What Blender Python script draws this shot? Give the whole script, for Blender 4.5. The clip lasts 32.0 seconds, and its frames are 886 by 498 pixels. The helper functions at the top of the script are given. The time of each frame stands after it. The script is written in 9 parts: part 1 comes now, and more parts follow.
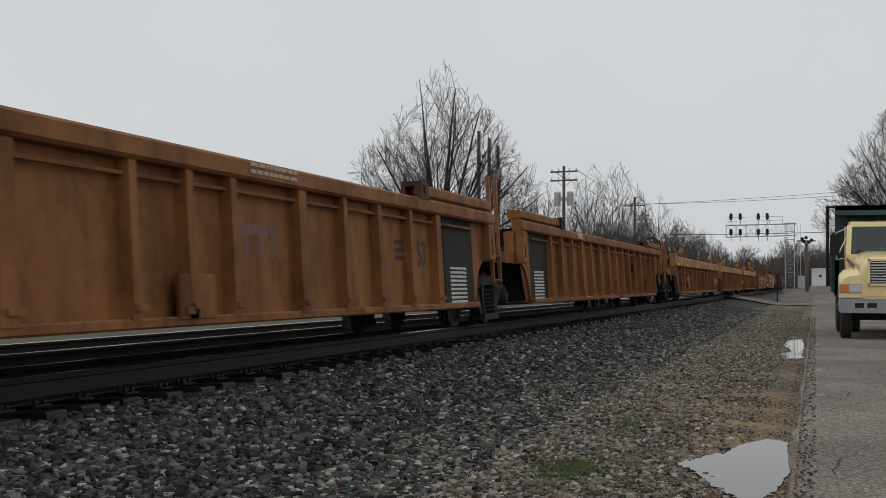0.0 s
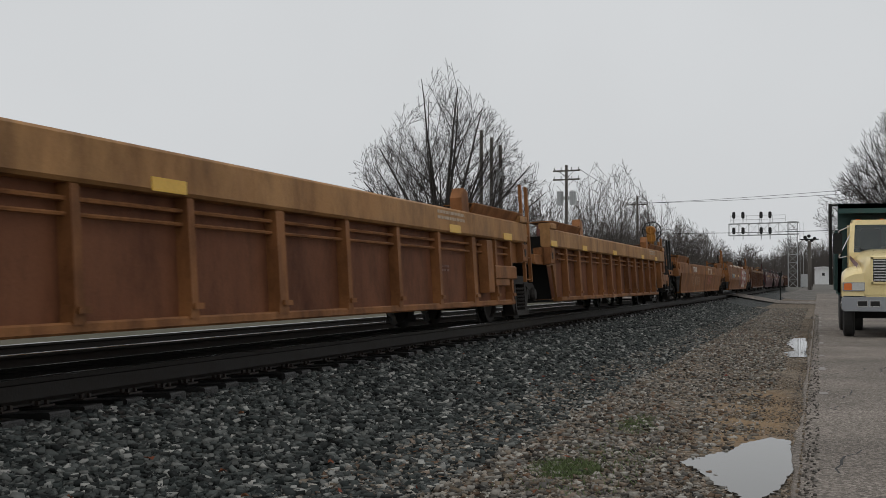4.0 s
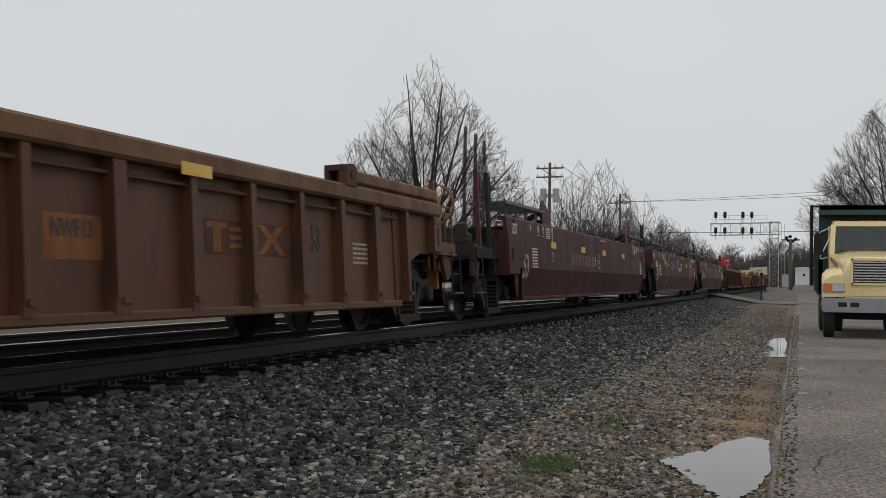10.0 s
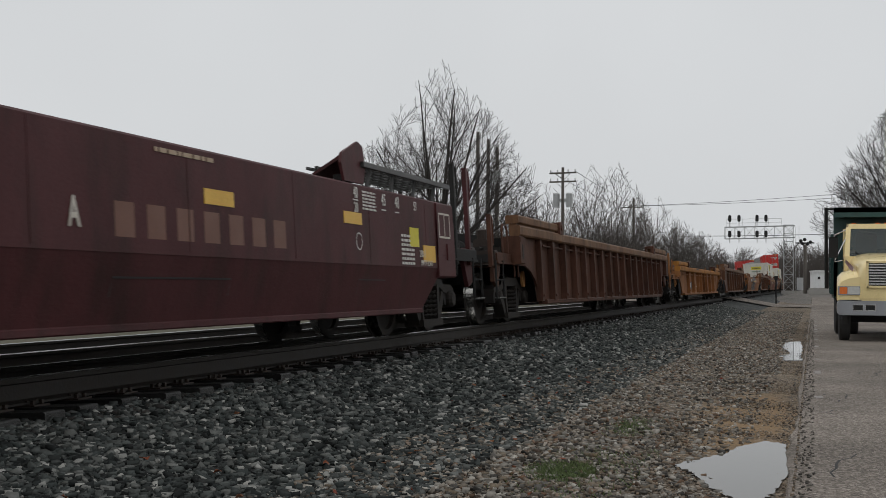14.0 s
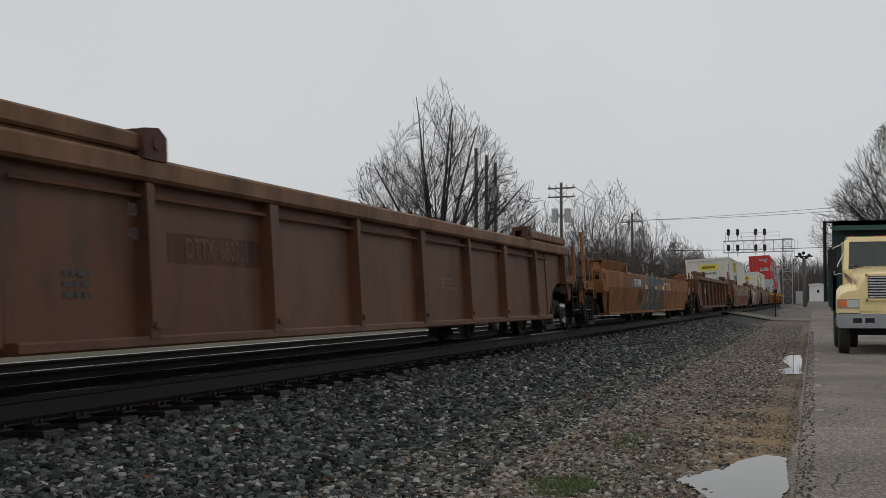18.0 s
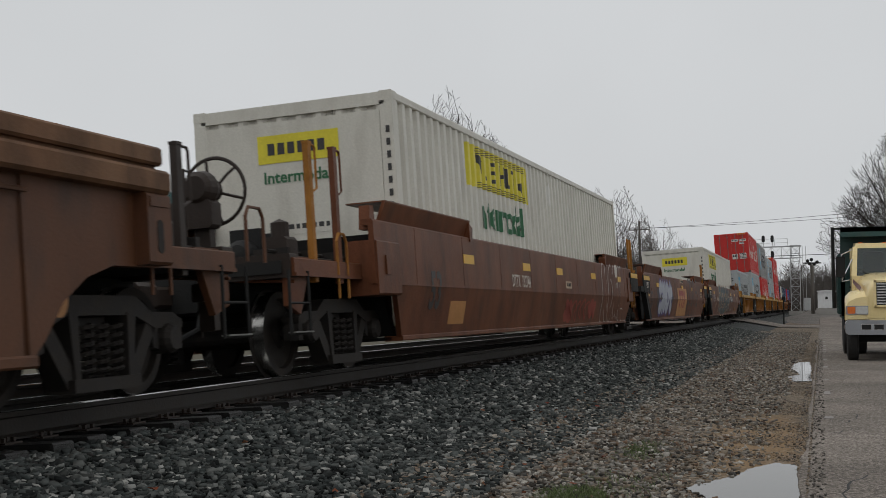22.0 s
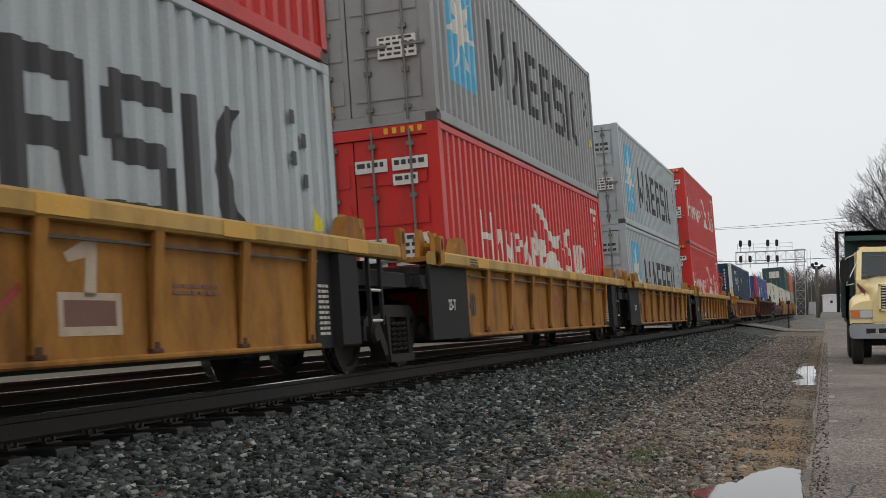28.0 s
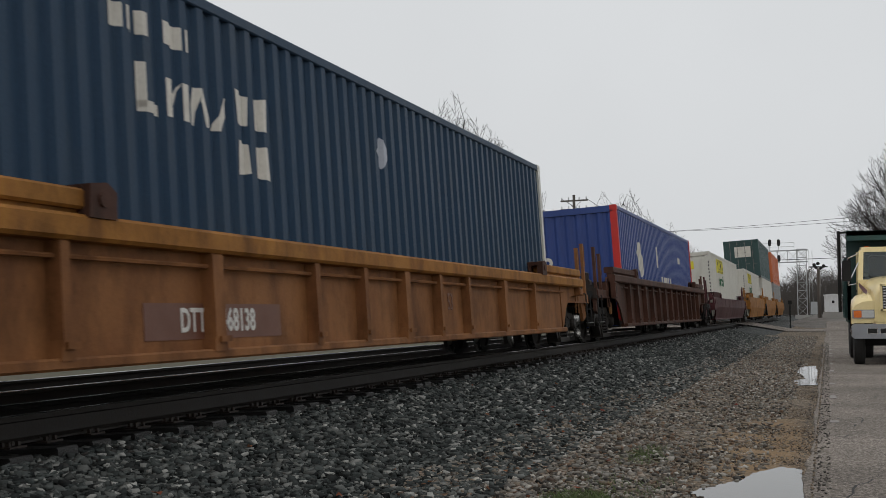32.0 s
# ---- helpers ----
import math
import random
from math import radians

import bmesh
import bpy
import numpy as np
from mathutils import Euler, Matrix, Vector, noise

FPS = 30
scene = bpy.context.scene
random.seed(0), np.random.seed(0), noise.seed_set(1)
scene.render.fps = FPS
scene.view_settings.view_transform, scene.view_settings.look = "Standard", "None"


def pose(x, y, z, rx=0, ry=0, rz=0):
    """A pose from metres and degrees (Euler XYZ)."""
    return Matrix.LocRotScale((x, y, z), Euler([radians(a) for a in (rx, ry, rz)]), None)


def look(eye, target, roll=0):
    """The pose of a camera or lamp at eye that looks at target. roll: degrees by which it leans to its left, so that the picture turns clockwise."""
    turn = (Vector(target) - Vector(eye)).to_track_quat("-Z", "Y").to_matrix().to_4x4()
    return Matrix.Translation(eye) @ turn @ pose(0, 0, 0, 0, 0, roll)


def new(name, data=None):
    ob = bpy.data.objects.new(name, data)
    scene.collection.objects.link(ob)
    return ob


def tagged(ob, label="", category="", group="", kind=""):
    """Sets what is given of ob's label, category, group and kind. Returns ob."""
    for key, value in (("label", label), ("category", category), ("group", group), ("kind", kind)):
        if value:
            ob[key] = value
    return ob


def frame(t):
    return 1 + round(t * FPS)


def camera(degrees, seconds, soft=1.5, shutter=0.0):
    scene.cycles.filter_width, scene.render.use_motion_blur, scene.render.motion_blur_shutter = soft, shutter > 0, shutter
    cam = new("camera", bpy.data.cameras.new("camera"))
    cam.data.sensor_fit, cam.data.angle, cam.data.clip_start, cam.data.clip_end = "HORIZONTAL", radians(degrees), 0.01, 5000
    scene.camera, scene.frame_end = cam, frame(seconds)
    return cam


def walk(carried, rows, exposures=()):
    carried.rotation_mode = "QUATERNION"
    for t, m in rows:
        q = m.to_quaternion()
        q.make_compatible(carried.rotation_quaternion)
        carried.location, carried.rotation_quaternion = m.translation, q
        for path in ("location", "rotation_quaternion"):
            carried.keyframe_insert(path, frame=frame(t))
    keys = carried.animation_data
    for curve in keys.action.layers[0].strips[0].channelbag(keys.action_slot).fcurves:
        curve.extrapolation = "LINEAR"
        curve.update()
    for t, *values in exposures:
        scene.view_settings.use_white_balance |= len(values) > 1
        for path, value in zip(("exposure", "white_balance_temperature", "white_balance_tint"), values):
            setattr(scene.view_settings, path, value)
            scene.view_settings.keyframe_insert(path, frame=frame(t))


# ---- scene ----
# world x runs along the track away from the camera, y to the left across it, z = 0 at the rail tops
GROUND = -0.58
TRACK_Y = 5.872
CANT = 3.62
SPEED = 15.45

# ---- camera: hand-held at the road's edge ----
cam = camera(39.48, 32.0, soft=0.5, shutter=0.08)
# seconds, turn to the left of the track, tilt up, lean (degrees), shift left and up (metres)
HELD = [
    (0, 16.788, 1.599, 0.223, -0.000, 0.000),
    (0.5, 16.781, 1.577, 0.168, -0.001, -0.002),
    (1, 16.812, 1.569, 0.175, 0.001, -0.000),
    (1.5, 16.862, 1.580, 0.160, -0.001, -0.002),
    (2, 16.896, 1.568, 0.186, -0.002, -0.000),
    (2.5, 16.889, 1.571, 0.157, 0.001, 0.001),
    (3, 16.901, 1.585, 0.125, 0.001, -0.001),
    (3.5, 16.915, 1.579, 0.059, -0.001, -0.001),
    (5.5, 16.864, 1.545, 0.125, -0.002, -0.001),
    (6, 16.819, 1.539, 0.163, -0.001, -0.002),
    (6.5, 16.771, 1.531, 0.194, 0.002, -0.002),
    (7, 16.737, 1.482, 0.299, 0.002, 0.001),
    (7.5, 16.702, 1.467, 0.338, -0.001, -0.002),
    (8, 16.650, 1.435, 0.468, 0.000, -0.001),
    (8.5, 16.569, 1.399, 0.539, 0.002, 0.004),
    (9, 16.384, 1.400, 0.576, -0.001, -0.003),
    (9.5, 16.201, 1.381, 0.719, -0.004, -0.000),
    (10, 16.103, 1.387, 0.789, -0.003, 0.002),
    (10.5, 16.084, 1.444, 0.729, -0.005, -0.004),
    (11, 16.108, 1.372, 0.808, 0.001, -0.004),
    (11.5, 16.482, 1.217, 0.742, -0.004, -0.001),
    (12, 16.714, 1.152, 0.654, -0.004, -0.000),
    (12.5, 16.737, 1.154, 0.657, -0.004, -0.005),
    (13, 16.674, 1.161, 0.662, -0.000, -0.003),
    (13.5, 16.700, 1.306, 0.598, -0.001, -0.000),
    (14, 16.730, 1.640, 0.396, 0.001, 0.001),
    (14.5, 16.717, 1.990, 0.227, -0.001, 0.000),
    (16.5, 16.548, 2.336, 0.047, -0.002, -0.002),
    (17, 16.593, 2.326, 0.068, -0.002, -0.001),
    (17.5, 16.635, 2.350, -0.021, -0.001, -0.001),
    (18, 16.683, 2.391, -0.045, -0.002, -0.002),
    (18.5, 16.673, 2.423, -0.048, 0.000, 0.001),
    (19, 16.764, 2.524, -0.188, -0.001, 0.001),
    (19.5, 16.840, 2.580, -0.272, -0.003, -0.003),
    (20, 16.893, 2.646, -0.298, 0.000, 0.001),
    (20.5, 16.962, 2.722, -0.374, -0.001, -0.003),
    (21, 16.994, 2.751, -0.416, -0.000, -0.002),
    (21.5, 17.013, 2.822, -0.475, 0.000, -0.005),
    (22, 17.015, 2.815, -0.421, 0.003, 0.002),
    (22.5, 17.015, 2.781, -0.328, 0.004, 0.004),
    (23, 17.027, 2.805, -0.339, 0.000, 0.001),
    (23.5, 17.014, 2.847, -0.376, 0.003, -0.002),
    (24, 17.007, 2.858, -0.286, 0.004, 0.003),
    (24.5, 17.031, 2.937, -0.374, 0.001, -0.000),
    (25, 17.054, 2.890, -0.338, -0.000, 0.006),
    (25.5, 17.059, 2.877, -0.330, 0.002, 0.002),
    (27.5, 17.196, 3.084, -0.563, -0.010, 0.001),
    (28, 17.220, 3.039, -0.552, -0.011, 0.002),
    (28.5, 16.989, 3.011, -0.490, 0.024, -0.015),
    (29, 17.055, 2.947, -0.391, 0.013, -0.004),
    (29.5, 17.102, 2.991, -0.425, 0.012, -0.008),
    (30, 17.084, 3.014, -0.476, 0.013, -0.004),
    (30.5, 17.109, 3.028, -0.528, 0.014, -0.004),
    (31, 17.255, 3.049, -0.594, -0.011, 0.003),
    (31.5, 17.286, 3.049, -0.570, -0.007, 0.007),
    (32, 17.297, 3.017, -0.477, -0.013, 0.001),]


def held_pose(turn, tilt, lean, dy, dz):
    eye = Vector((0, dy, 0.6885 + dz))
    a, b = radians(turn), radians(tilt)
    return look(eye, eye + Vector((math.cos(a) * math.cos(b), math.sin(a) * math.cos(b), math.sin(b))), lean)


walk(cam, [(row[0], held_pose(*row[1:])) for row in HELD],
     exposures=[(0, 0.05), (8, 0.06), (12, 0.09), (14, 0.09), (17, 0.0), (20, -0.02), (22, 0.0), (23, 0.06), (24, 0.06), (25, 0.1), (26.5, 0.3), (28.5, 0.44), (30, 0.43), (31, 0.36), (32, 0.14)])

# ---- overcast sky and a broad weak sun ----
world = bpy.data.worlds.new("overcast_sky")
scene.world = world
world.use_nodes = True
wn, wl = world.node_tree.nodes, world.node_tree.links
bg = wn["Background"]
sky = wn.new("ShaderNodeTexSky")
sky.sky_type = "NISHITA"
sky.sun_disc = False
sky.sun_elevation, sky.sun_rotation = radians(38), radians(250)
sky.dust_density = 6.0
grey = wn.new("ShaderNodeHueSaturation")
grey.inputs["Saturation"].default_value = 0.10
cloud = wn.new("ShaderNodeMixRGB")
cloud.inputs[0].default_value = 0.93
cloud.inputs[2].default_value = (6.25, 6.42, 6.58, 1)
wl.new(sky.outputs[0], grey.inputs["Color"])
wl.new(grey.outputs[0], cloud.inputs[1])
drift = wn.new("ShaderNodeTexNoise")
drift.inputs["Scale"].default_value, drift.inputs["Detail"].default_value = 2.6, 4
veil = wn.new("ShaderNodeMapRange")
veil.inputs[1].default_value, veil.inputs[2].default_value, veil.inputs[3].default_value, veil.inputs[4].default_value = 0.3, 0.7, 0.965, 1.035
shade = wn.new("ShaderNodeMixRGB")
shade.blend_type, shade.inputs[0].default_value = "MULTIPLY", 1.0
wc = wn.new("ShaderNodeTexCoord")
wl.new(wc.outputs["Generated"], drift.inputs["Vector"])
wl.new(drift.outputs[0], veil.inputs[0])
wl.new(cloud.outputs[0], shade.inputs[1]), wl.new(veil.outputs[0], shade.inputs[2])
wl.new(shade.outputs[0], bg.inputs[0])
bg.inputs[1].default_value = 0.1
sun = new("sun", bpy.data.lights.new("sun", "SUN"))
sun.data.energy, sun.data.angle, sun.data.color = 0.5, radians(50), (1.0, 0.98, 0.95)
sun.matrix_basis = look((0, 0, 50), (12, -18, 0))


# ---- track line: straight, then a long left-hand curve ----
STRAIGHT, RADIUS = 190.0, 400.0


def track_pose(s, offset=0.0, cant=CANT):
    if s <= STRAIGHT:
        x, y, a = s, TRACK_Y, 0.0
    else:
        a = (s - STRAIGHT) / RADIUS
        x, y = STRAIGHT + RADIUS * math.sin(a), TRACK_Y + RADIUS * (1 - math.cos(a))
    x, y = x - math.sin(a) * offset, y + math.cos(a) * offset
    return pose(x, y, 0, 0, 0, math.degrees(a)) @ pose(0, 0, 0, -cant, 0, 0)


# ---- materials ----
def nodes_of(name):
    m = bpy.data.materials.new(name)
    m.use_nodes = True
    return m, m.node_tree.nodes, m.node_tree.links, m.node_tree.nodes["Principled BSDF"]


def surface(name, base, other=None, rough=0.6, metal=0.0, scale=3.0, fine=40.0, amount=0.5, bump=0.15,
            stain=None, stain_amount=0.0, stretch=(1, 1, 1), coat=0.0, rand=0.0, spec=0.5, grime=0.0):
    """Two scales of mottling between base and other, optional stains, fine bump."""
    m, n, l, p = nodes_of(name)
    other = other or tuple(c * 0.7 for c in base)
    tc = n.new("ShaderNodeTexCoord")
    mp = n.new("ShaderNodeMapping")
    mp.inputs["Scale"].default_value = stretch
    l.new(tc.outputs["Object"], mp.inputs[0])
    big = n.new("ShaderNodeTexNoise")
    big.inputs["Scale"].default_value, big.inputs["Detail"].default_value = scale, 6
    small = n.new("ShaderNodeTexNoise")
    small.inputs["Scale"].default_value, small.inputs["Detail"].default_value = fine, 4
    l.new(mp.outputs[0], big.inputs["Vector"]), l.new(mp.outputs[0], small.inputs["Vector"])
    mix = n.new("ShaderNodeMixRGB")
    mix.inputs[1].default_value, mix.inputs[2].default_value = (*base, 1), (*other, 1)
    ramp = n.new("ShaderNodeMapRange")
    ramp.inputs[1].default_value, ramp.inputs[2].default_value = 0.35, 0.7
    ramp.inputs[4].default_value = amount
    l.new(big.outputs[0], ramp.inputs[0])
    l.new(ramp.outputs[0], mix.inputs[0])
    out = mix.outputs[0]
    grain = n.new("ShaderNodeMixRGB")
    grain.blend_type = "MULTIPLY"
    grain.inputs[0].default_value = 0.35
    gr = n.new("ShaderNodeMapRange")
    gr.inputs[3].default_value, gr.inputs[4].default_value = 0.55, 1.35
    l.new(small.outputs[0], gr.inputs[0])
    l.new(out, grain.inputs[1]), l.new(gr.outputs[0], grain.inputs[2])
    out = grain.outputs[0]
    if stain:
        sm = n.new("ShaderNodeMapping")
        sm.inputs["Scale"].default_value = (1.2, 1.2, 0.4)
        l.new(tc.outputs["Object"], sm.inputs[0])
        st = n.new("ShaderNodeTexNoise")
        st.inputs["Scale"].default_value, st.inputs["Detail"].default_value = 3.2, 8
        l.new(sm.outputs[0], st.inputs["Vector"])
        sr = n.new("ShaderNodeMapRange")
        sr.inputs[1].default_value, sr.inputs[2].default_value = 0.48, 0.72
        sr.inputs[4].default_value = stain_amount
        l.new(st.outputs[0], sr.inputs[0])
        sx = n.new("ShaderNodeMixRGB")
        sx.inputs[2].default_value = (*stain, 1)
        l.new(sr.outputs[0], sx.inputs[0]), l.new(out, sx.inputs[1])
        out = sx.outputs[0]
    if grime:
        gn = n.new("ShaderNodeTexNoise")
        gn.inputs["Scale"].default_value, gn.inputs["Detail"].default_value, gn.inputs["Roughness"].default_value = 1.9, 10, 0.72
        gp = n.new("ShaderNodeMapping")
        gp.inputs["Scale"].default_value = (1.0, 1.0, 0.55)
        l.new(tc.outputs["Object"], gp.inputs[0]), l.new(gp.outputs[0], gn.inputs["Vector"])
        gm = n.new("ShaderNodeMapRange")
        gm.inputs[1].default_value, gm.inputs[2].default_value, gm.inputs[4].default_value = 0.44, 0.66, grime
        l.new(gn.outputs[0], gm.inputs[0])
        gx = n.new("ShaderNodeMixRGB")
        gx.blend_type, gx.inputs[2].default_value = "MULTIPLY", (0.34, 0.32, 0.31, 1)
        l.new(gm.outputs[0], gx.inputs[0]), l.new(out, gx.inputs[1])
        out = gx.outputs[0]
    if rand:
        oi = n.new("ShaderNodeObjectInfo")
        rr = n.new("ShaderNodeMapRange")
        rr.inputs[3].default_value, rr.inputs[4].default_value = 1 - rand, 1 + rand
        l.new(oi.outputs["Random"], rr.inputs[0])
        rm = n.new("ShaderNodeMixRGB")
        rm.blend_type, rm.inputs[0].default_value = "MULTIPLY", 1.0
        l.new(out, rm.inputs[1]), l.new(rr.outputs[0], rm.inputs[2])
        out = rm.outputs[0]
    l.new(out, p.inputs["Base Color"])
    p.inputs["Metallic"].default_value = metal
    rg = n.new("ShaderNodeMapRange")
    rg.inputs[3].default_value, rg.inputs[4].default_value = max(rough - 0.12, 0.02), min(rough + 0.12, 1)
    l.new(big.outputs[0], rg.inputs[0]), l.new(rg.outputs[0], p.inputs["Roughness"])
    p.inputs["Coat Weight"].default_value = coat
    p.inputs["Specular IOR Level"].default_value = spec
    if bump:
        b = n.new("ShaderNodeBump")
        b.inputs["Strength"].default_value, b.inputs["Distance"].default_value = bump, 0.02
        l.new(small.outputs[0], b.inputs["Height"]), l.new(b.outputs[0], p.inputs["Normal"])
    return m


RUST = (0.10, 0.035, 0.018)
SOOT = (0.025, 0.018, 0.014)
MAT = {
    "orange": surface("orange_car_paint", (0.28, 0.122, 0.046), (0.195, 0.08, 0.032), 0.6, stain=RUST, stain_amount=0.45, scale=0.8, spec=0.12, grime=0.75),
    "amber": surface("amber_car_paint", (0.37, 0.165, 0.036), (0.28, 0.112, 0.027), 0.6, stain=RUST, stain_amount=0.45, scale=0.8, spec=0.12, grime=0.75),
    "brown": surface("rust_brown_car_paint", (0.115, 0.046, 0.02), (0.074, 0.028, 0.014), 0.55, stain=SOOT, stain_amount=0.6, scale=0.8, spec=0.3),
    "umber": surface("weathered_brown_car_paint", (0.085, 0.04, 0.028), (0.12, 0.052, 0.033), 0.6, stain=SOOT, stain_amount=0.6, scale=0.8, spec=0.12, grime=0.6),
    "maroon": surface("maroon_car_paint", (0.082, 0.026, 0.028), (0.062, 0.02, 0.022), 0.55, stain=SOOT, stain_amount=0.5, scale=0.7, spec=0.16, grime=0.35),
    "russet": surface("russet_car_paint", (0.165, 0.06, 0.028), (0.118, 0.041, 0.022), 0.45, stain=SOOT, stain_amount=0.45, scale=0.7, spec=0.16, grime=0.5),
    "amberplate": surface("amber_reflector_plate", (0.6, 0.31, 0.02), (0.5, 0.27, 0.05), 0.5, scale=3),
    "pipegrey": surface("grey_pipe", (0.1, 0.09, 0.08), (0.06, 0.05, 0.045), 0.5, scale=6),
    "yellow": surface("yellow_car_paint", (0.385, 0.175, 0.036), (0.285, 0.125, 0.03), 0.6, stain=RUST, stain_amount=0.5, scale=0.8, spec=0.12, grime=0.6),
    # recessed side walls: a darker orange with rust stains
    "rustwall": surface("darker_rusty_panel_paint", (0.175, 0.072, 0.036), (0.12, 0.047, 0.027), 0.65, stain=RUST, stain_amount=0.5, scale=0.8, spec=0.1, grime=0.7),
    # top chords and small plates: a paler orange
    "tan": surface("pale_orange_paint", (0.42, 0.225, 0.09), (0.31, 0.145, 0.055), 0.6, stain=(0.13, 0.06, 0.03), stain_amount=0.5, scale=0.8, spec=0.15, grime=0.6),
    "umbertan": surface("grimy_tan_paint", (0.2, 0.108, 0.058), (0.13, 0.062, 0.036), 0.6, stain=SOOT, stain_amount=0.5, scale=0.8, spec=0.15, grime=0.6),
    # top chords of the yellow cars: a paler yellow
    "straw": surface("pale_yellow_paint", (0.53, 0.335, 0.1), (0.43, 0.25, 0.07), 0.55, stain=(0.2, 0.11, 0.05), stain_amount=0.4, scale=0.8, spec=0.15, grime=0.4),
    "faded_amber": surface("faded_amber_plate", (0.42, 0.2, 0.07), (0.33, 0.15, 0.05), 0.6, scale=4),
    "black": surface("sooty_black_steel", (0.021, 0.021, 0.021), (0.036, 0.034, 0.031), 0.7, scale=2, spec=0.15),
    "truckblack": surface("dirty_cast_steel", (0.018, 0.016, 0.015), (0.046, 0.036, 0.028), 0.7, scale=7, spec=0.25),
    "tread": surface("polished_wheel_steel", (0.5, 0.49, 0.47), (0.35, 0.33, 0.3), 0.25, 1.0, scale=6, bump=0.02),
    "rust": surface("rusty_steel", (0.03, 0.02, 0.015), (0.02, 0.014, 0.011), 0.55, scale=6, spec=0.3),
    "railside": surface("rail_web_steel", (0.018, 0.015, 0.013), (0.032, 0.025, 0.02), 0.6, 0.0, scale=8, spec=0.25),
    "railhead": surface("polished_rail_steel", (0.5, 0.5, 0.5), (0.4, 0.39, 0.38), 0.22, 1.0, scale=8, bump=0.02),
    "tie": surface("wet_creosoted_timber", (0.011, 0.0105, 0.01), (0.022, 0.02, 0.018), 0.42, scale=6, stretch=(4, 0.6, 4), bump=0.4, rand=0.3, spec=0.5),
    "yellowplate": surface("yellow_reflector_plate", (0.72, 0.42, 0.03), (0.62, 0.34, 0.03), 0.4, scale=4),
    "darkgrating": surface("dark_walkway_steel", (0.05, 0.05, 0.05), (0.08, 0.075, 0.07), 0.5, 0.2),
    "grating": surface("galvanised_grating", (0.2, 0.2, 0.19), (0.12, 0.11, 0.1), 0.55, 0.5),
}


# ---- mesh kit ----
class Shape:
    """Collects faces of several solids for one mesh."""

    def __init__(self):
        self.v, self.f = [], []

    def solid(self, verts, faces):
        k = len(self.v)
        self.v += [tuple(p) for p in verts]
        self.f += [tuple(i + k for i in q) for q in faces]
        return self

    def box(self, x0, x1, y0, y1, z0, z1, cut=0.0):
        if cut:
            c = min(cut, abs(x1 - x0) / 3, abs(y1 - y0) / 3, abs(z1 - z0) / 3)
            ring = [(y0 + c, z0), (y1 - c, z0), (y1, z0 + c), (y1, z1 - c), (y1 - c, z1), (y0 + c, z1), (y0, z1 - c), (y0, z0 + c)]
            return self.prism(ring, x0, x1)
        v = [(x, y, z) for x in (x0, x1) for y in (y0, y1) for z in (z0, z1)]
        return self.solid(v, [(0, 1, 3, 2), (4, 6, 7, 5), (0, 4, 5, 1), (2, 3, 7, 6), (0, 2, 6, 4), (1, 5, 7, 3)])

    def prism(self, ring, x0, x1):
        """ring of (y, z), swept along x."""
        n = len(ring)
        v = [(x0, y, z) for y, z in ring] + [(x1, y, z) for y, z in ring]
        f = [(i, (i + 1) % n, n + (i + 1) % n, n + i) for i in range(n)]
        return self.solid(v, f + [tuple(range(n))[::-1], tuple(range(n, 2 * n))])

    def plate(self, ring, y0, y1):
        """ring of (x, z), thick from y0 to y1."""
        n = len(ring)
        v = [(x, y0, z) for x, z in ring] + [(x, y1, z) for x, z in ring]
        f = [(i, (i + 1) % n, n + (i + 1) % n, n + i) for i in range(n)]
        return self.solid(v, f + [tuple(range(n))[::-1], tuple(range(n, 2 * n))])

    def slab(self, ring, z0, z1):
        """ring of (x, y), thick from z0 to z1."""
        n = len(ring)
        v = [(x, y, z0) for x, y in ring] + [(x, y, z1) for x, y in ring]
        f = [(i, (i + 1) % n, n + (i + 1) % n, n + i) for i in range(n)]
        return self.solid(v, f + [tuple(range(n))[::-1], tuple(range(n, 2 * n))])

    def rod(self, p, q, r, r2=None, n=8):
        p, q = Vector(p), Vector(q)
        d = (q - p).normalized()
        a = d.orthogonal().normalized()
        b = d.cross(a)
        r2 = r if r2 is None else r2
        ring = [(math.cos(2 * math.pi * i / n), math.sin(2 * math.pi * i / n)) for i in range(n)]
        v = [p + a * (c * r) + b * (s * r) for c, s in ring] + [q + a * (c * r2) + b * (s * r2) for c, s in ring]
        f = [(i, (i + 1) % n, n + (i + 1) % n, n + i) for i in range(n)]
        return self.solid(v, f + [tuple(range(n))[::-1], tuple(range(n, 2 * n))])

    def pipe(self, points, r, n=6):
        """One bent tube through the points."""
        P = [Vector(p) for p in points]
        ref = (P[1] - P[0]).orthogonal().normalized()
        v, f = [], []
        for i, p in enumerate(P):
            d = ((P[min(i + 1, len(P) - 1)] - p).normalized() + (p - P[max(i - 1, 0)]).normalized()).normalized()
            ref = (ref - d * ref.dot(d)).normalized()
            side = d.cross(ref)
            v += [p + ref * (r * math.cos(2 * math.pi * k / n)) + side * (r * math.sin(2 * math.pi * k / n)) for k in range(n)]
        for i in range(len(P) - 1):
            f += [(i * n + k, i * n + (k + 1) % n, (i + 1) * n + (k + 1) % n, (i + 1) * n + k) for k in range(n)]
        f += [tuple(range(n))[::-1], tuple(range((len(P) - 1) * n, len(P) * n))]
        return self.solid(v, f)

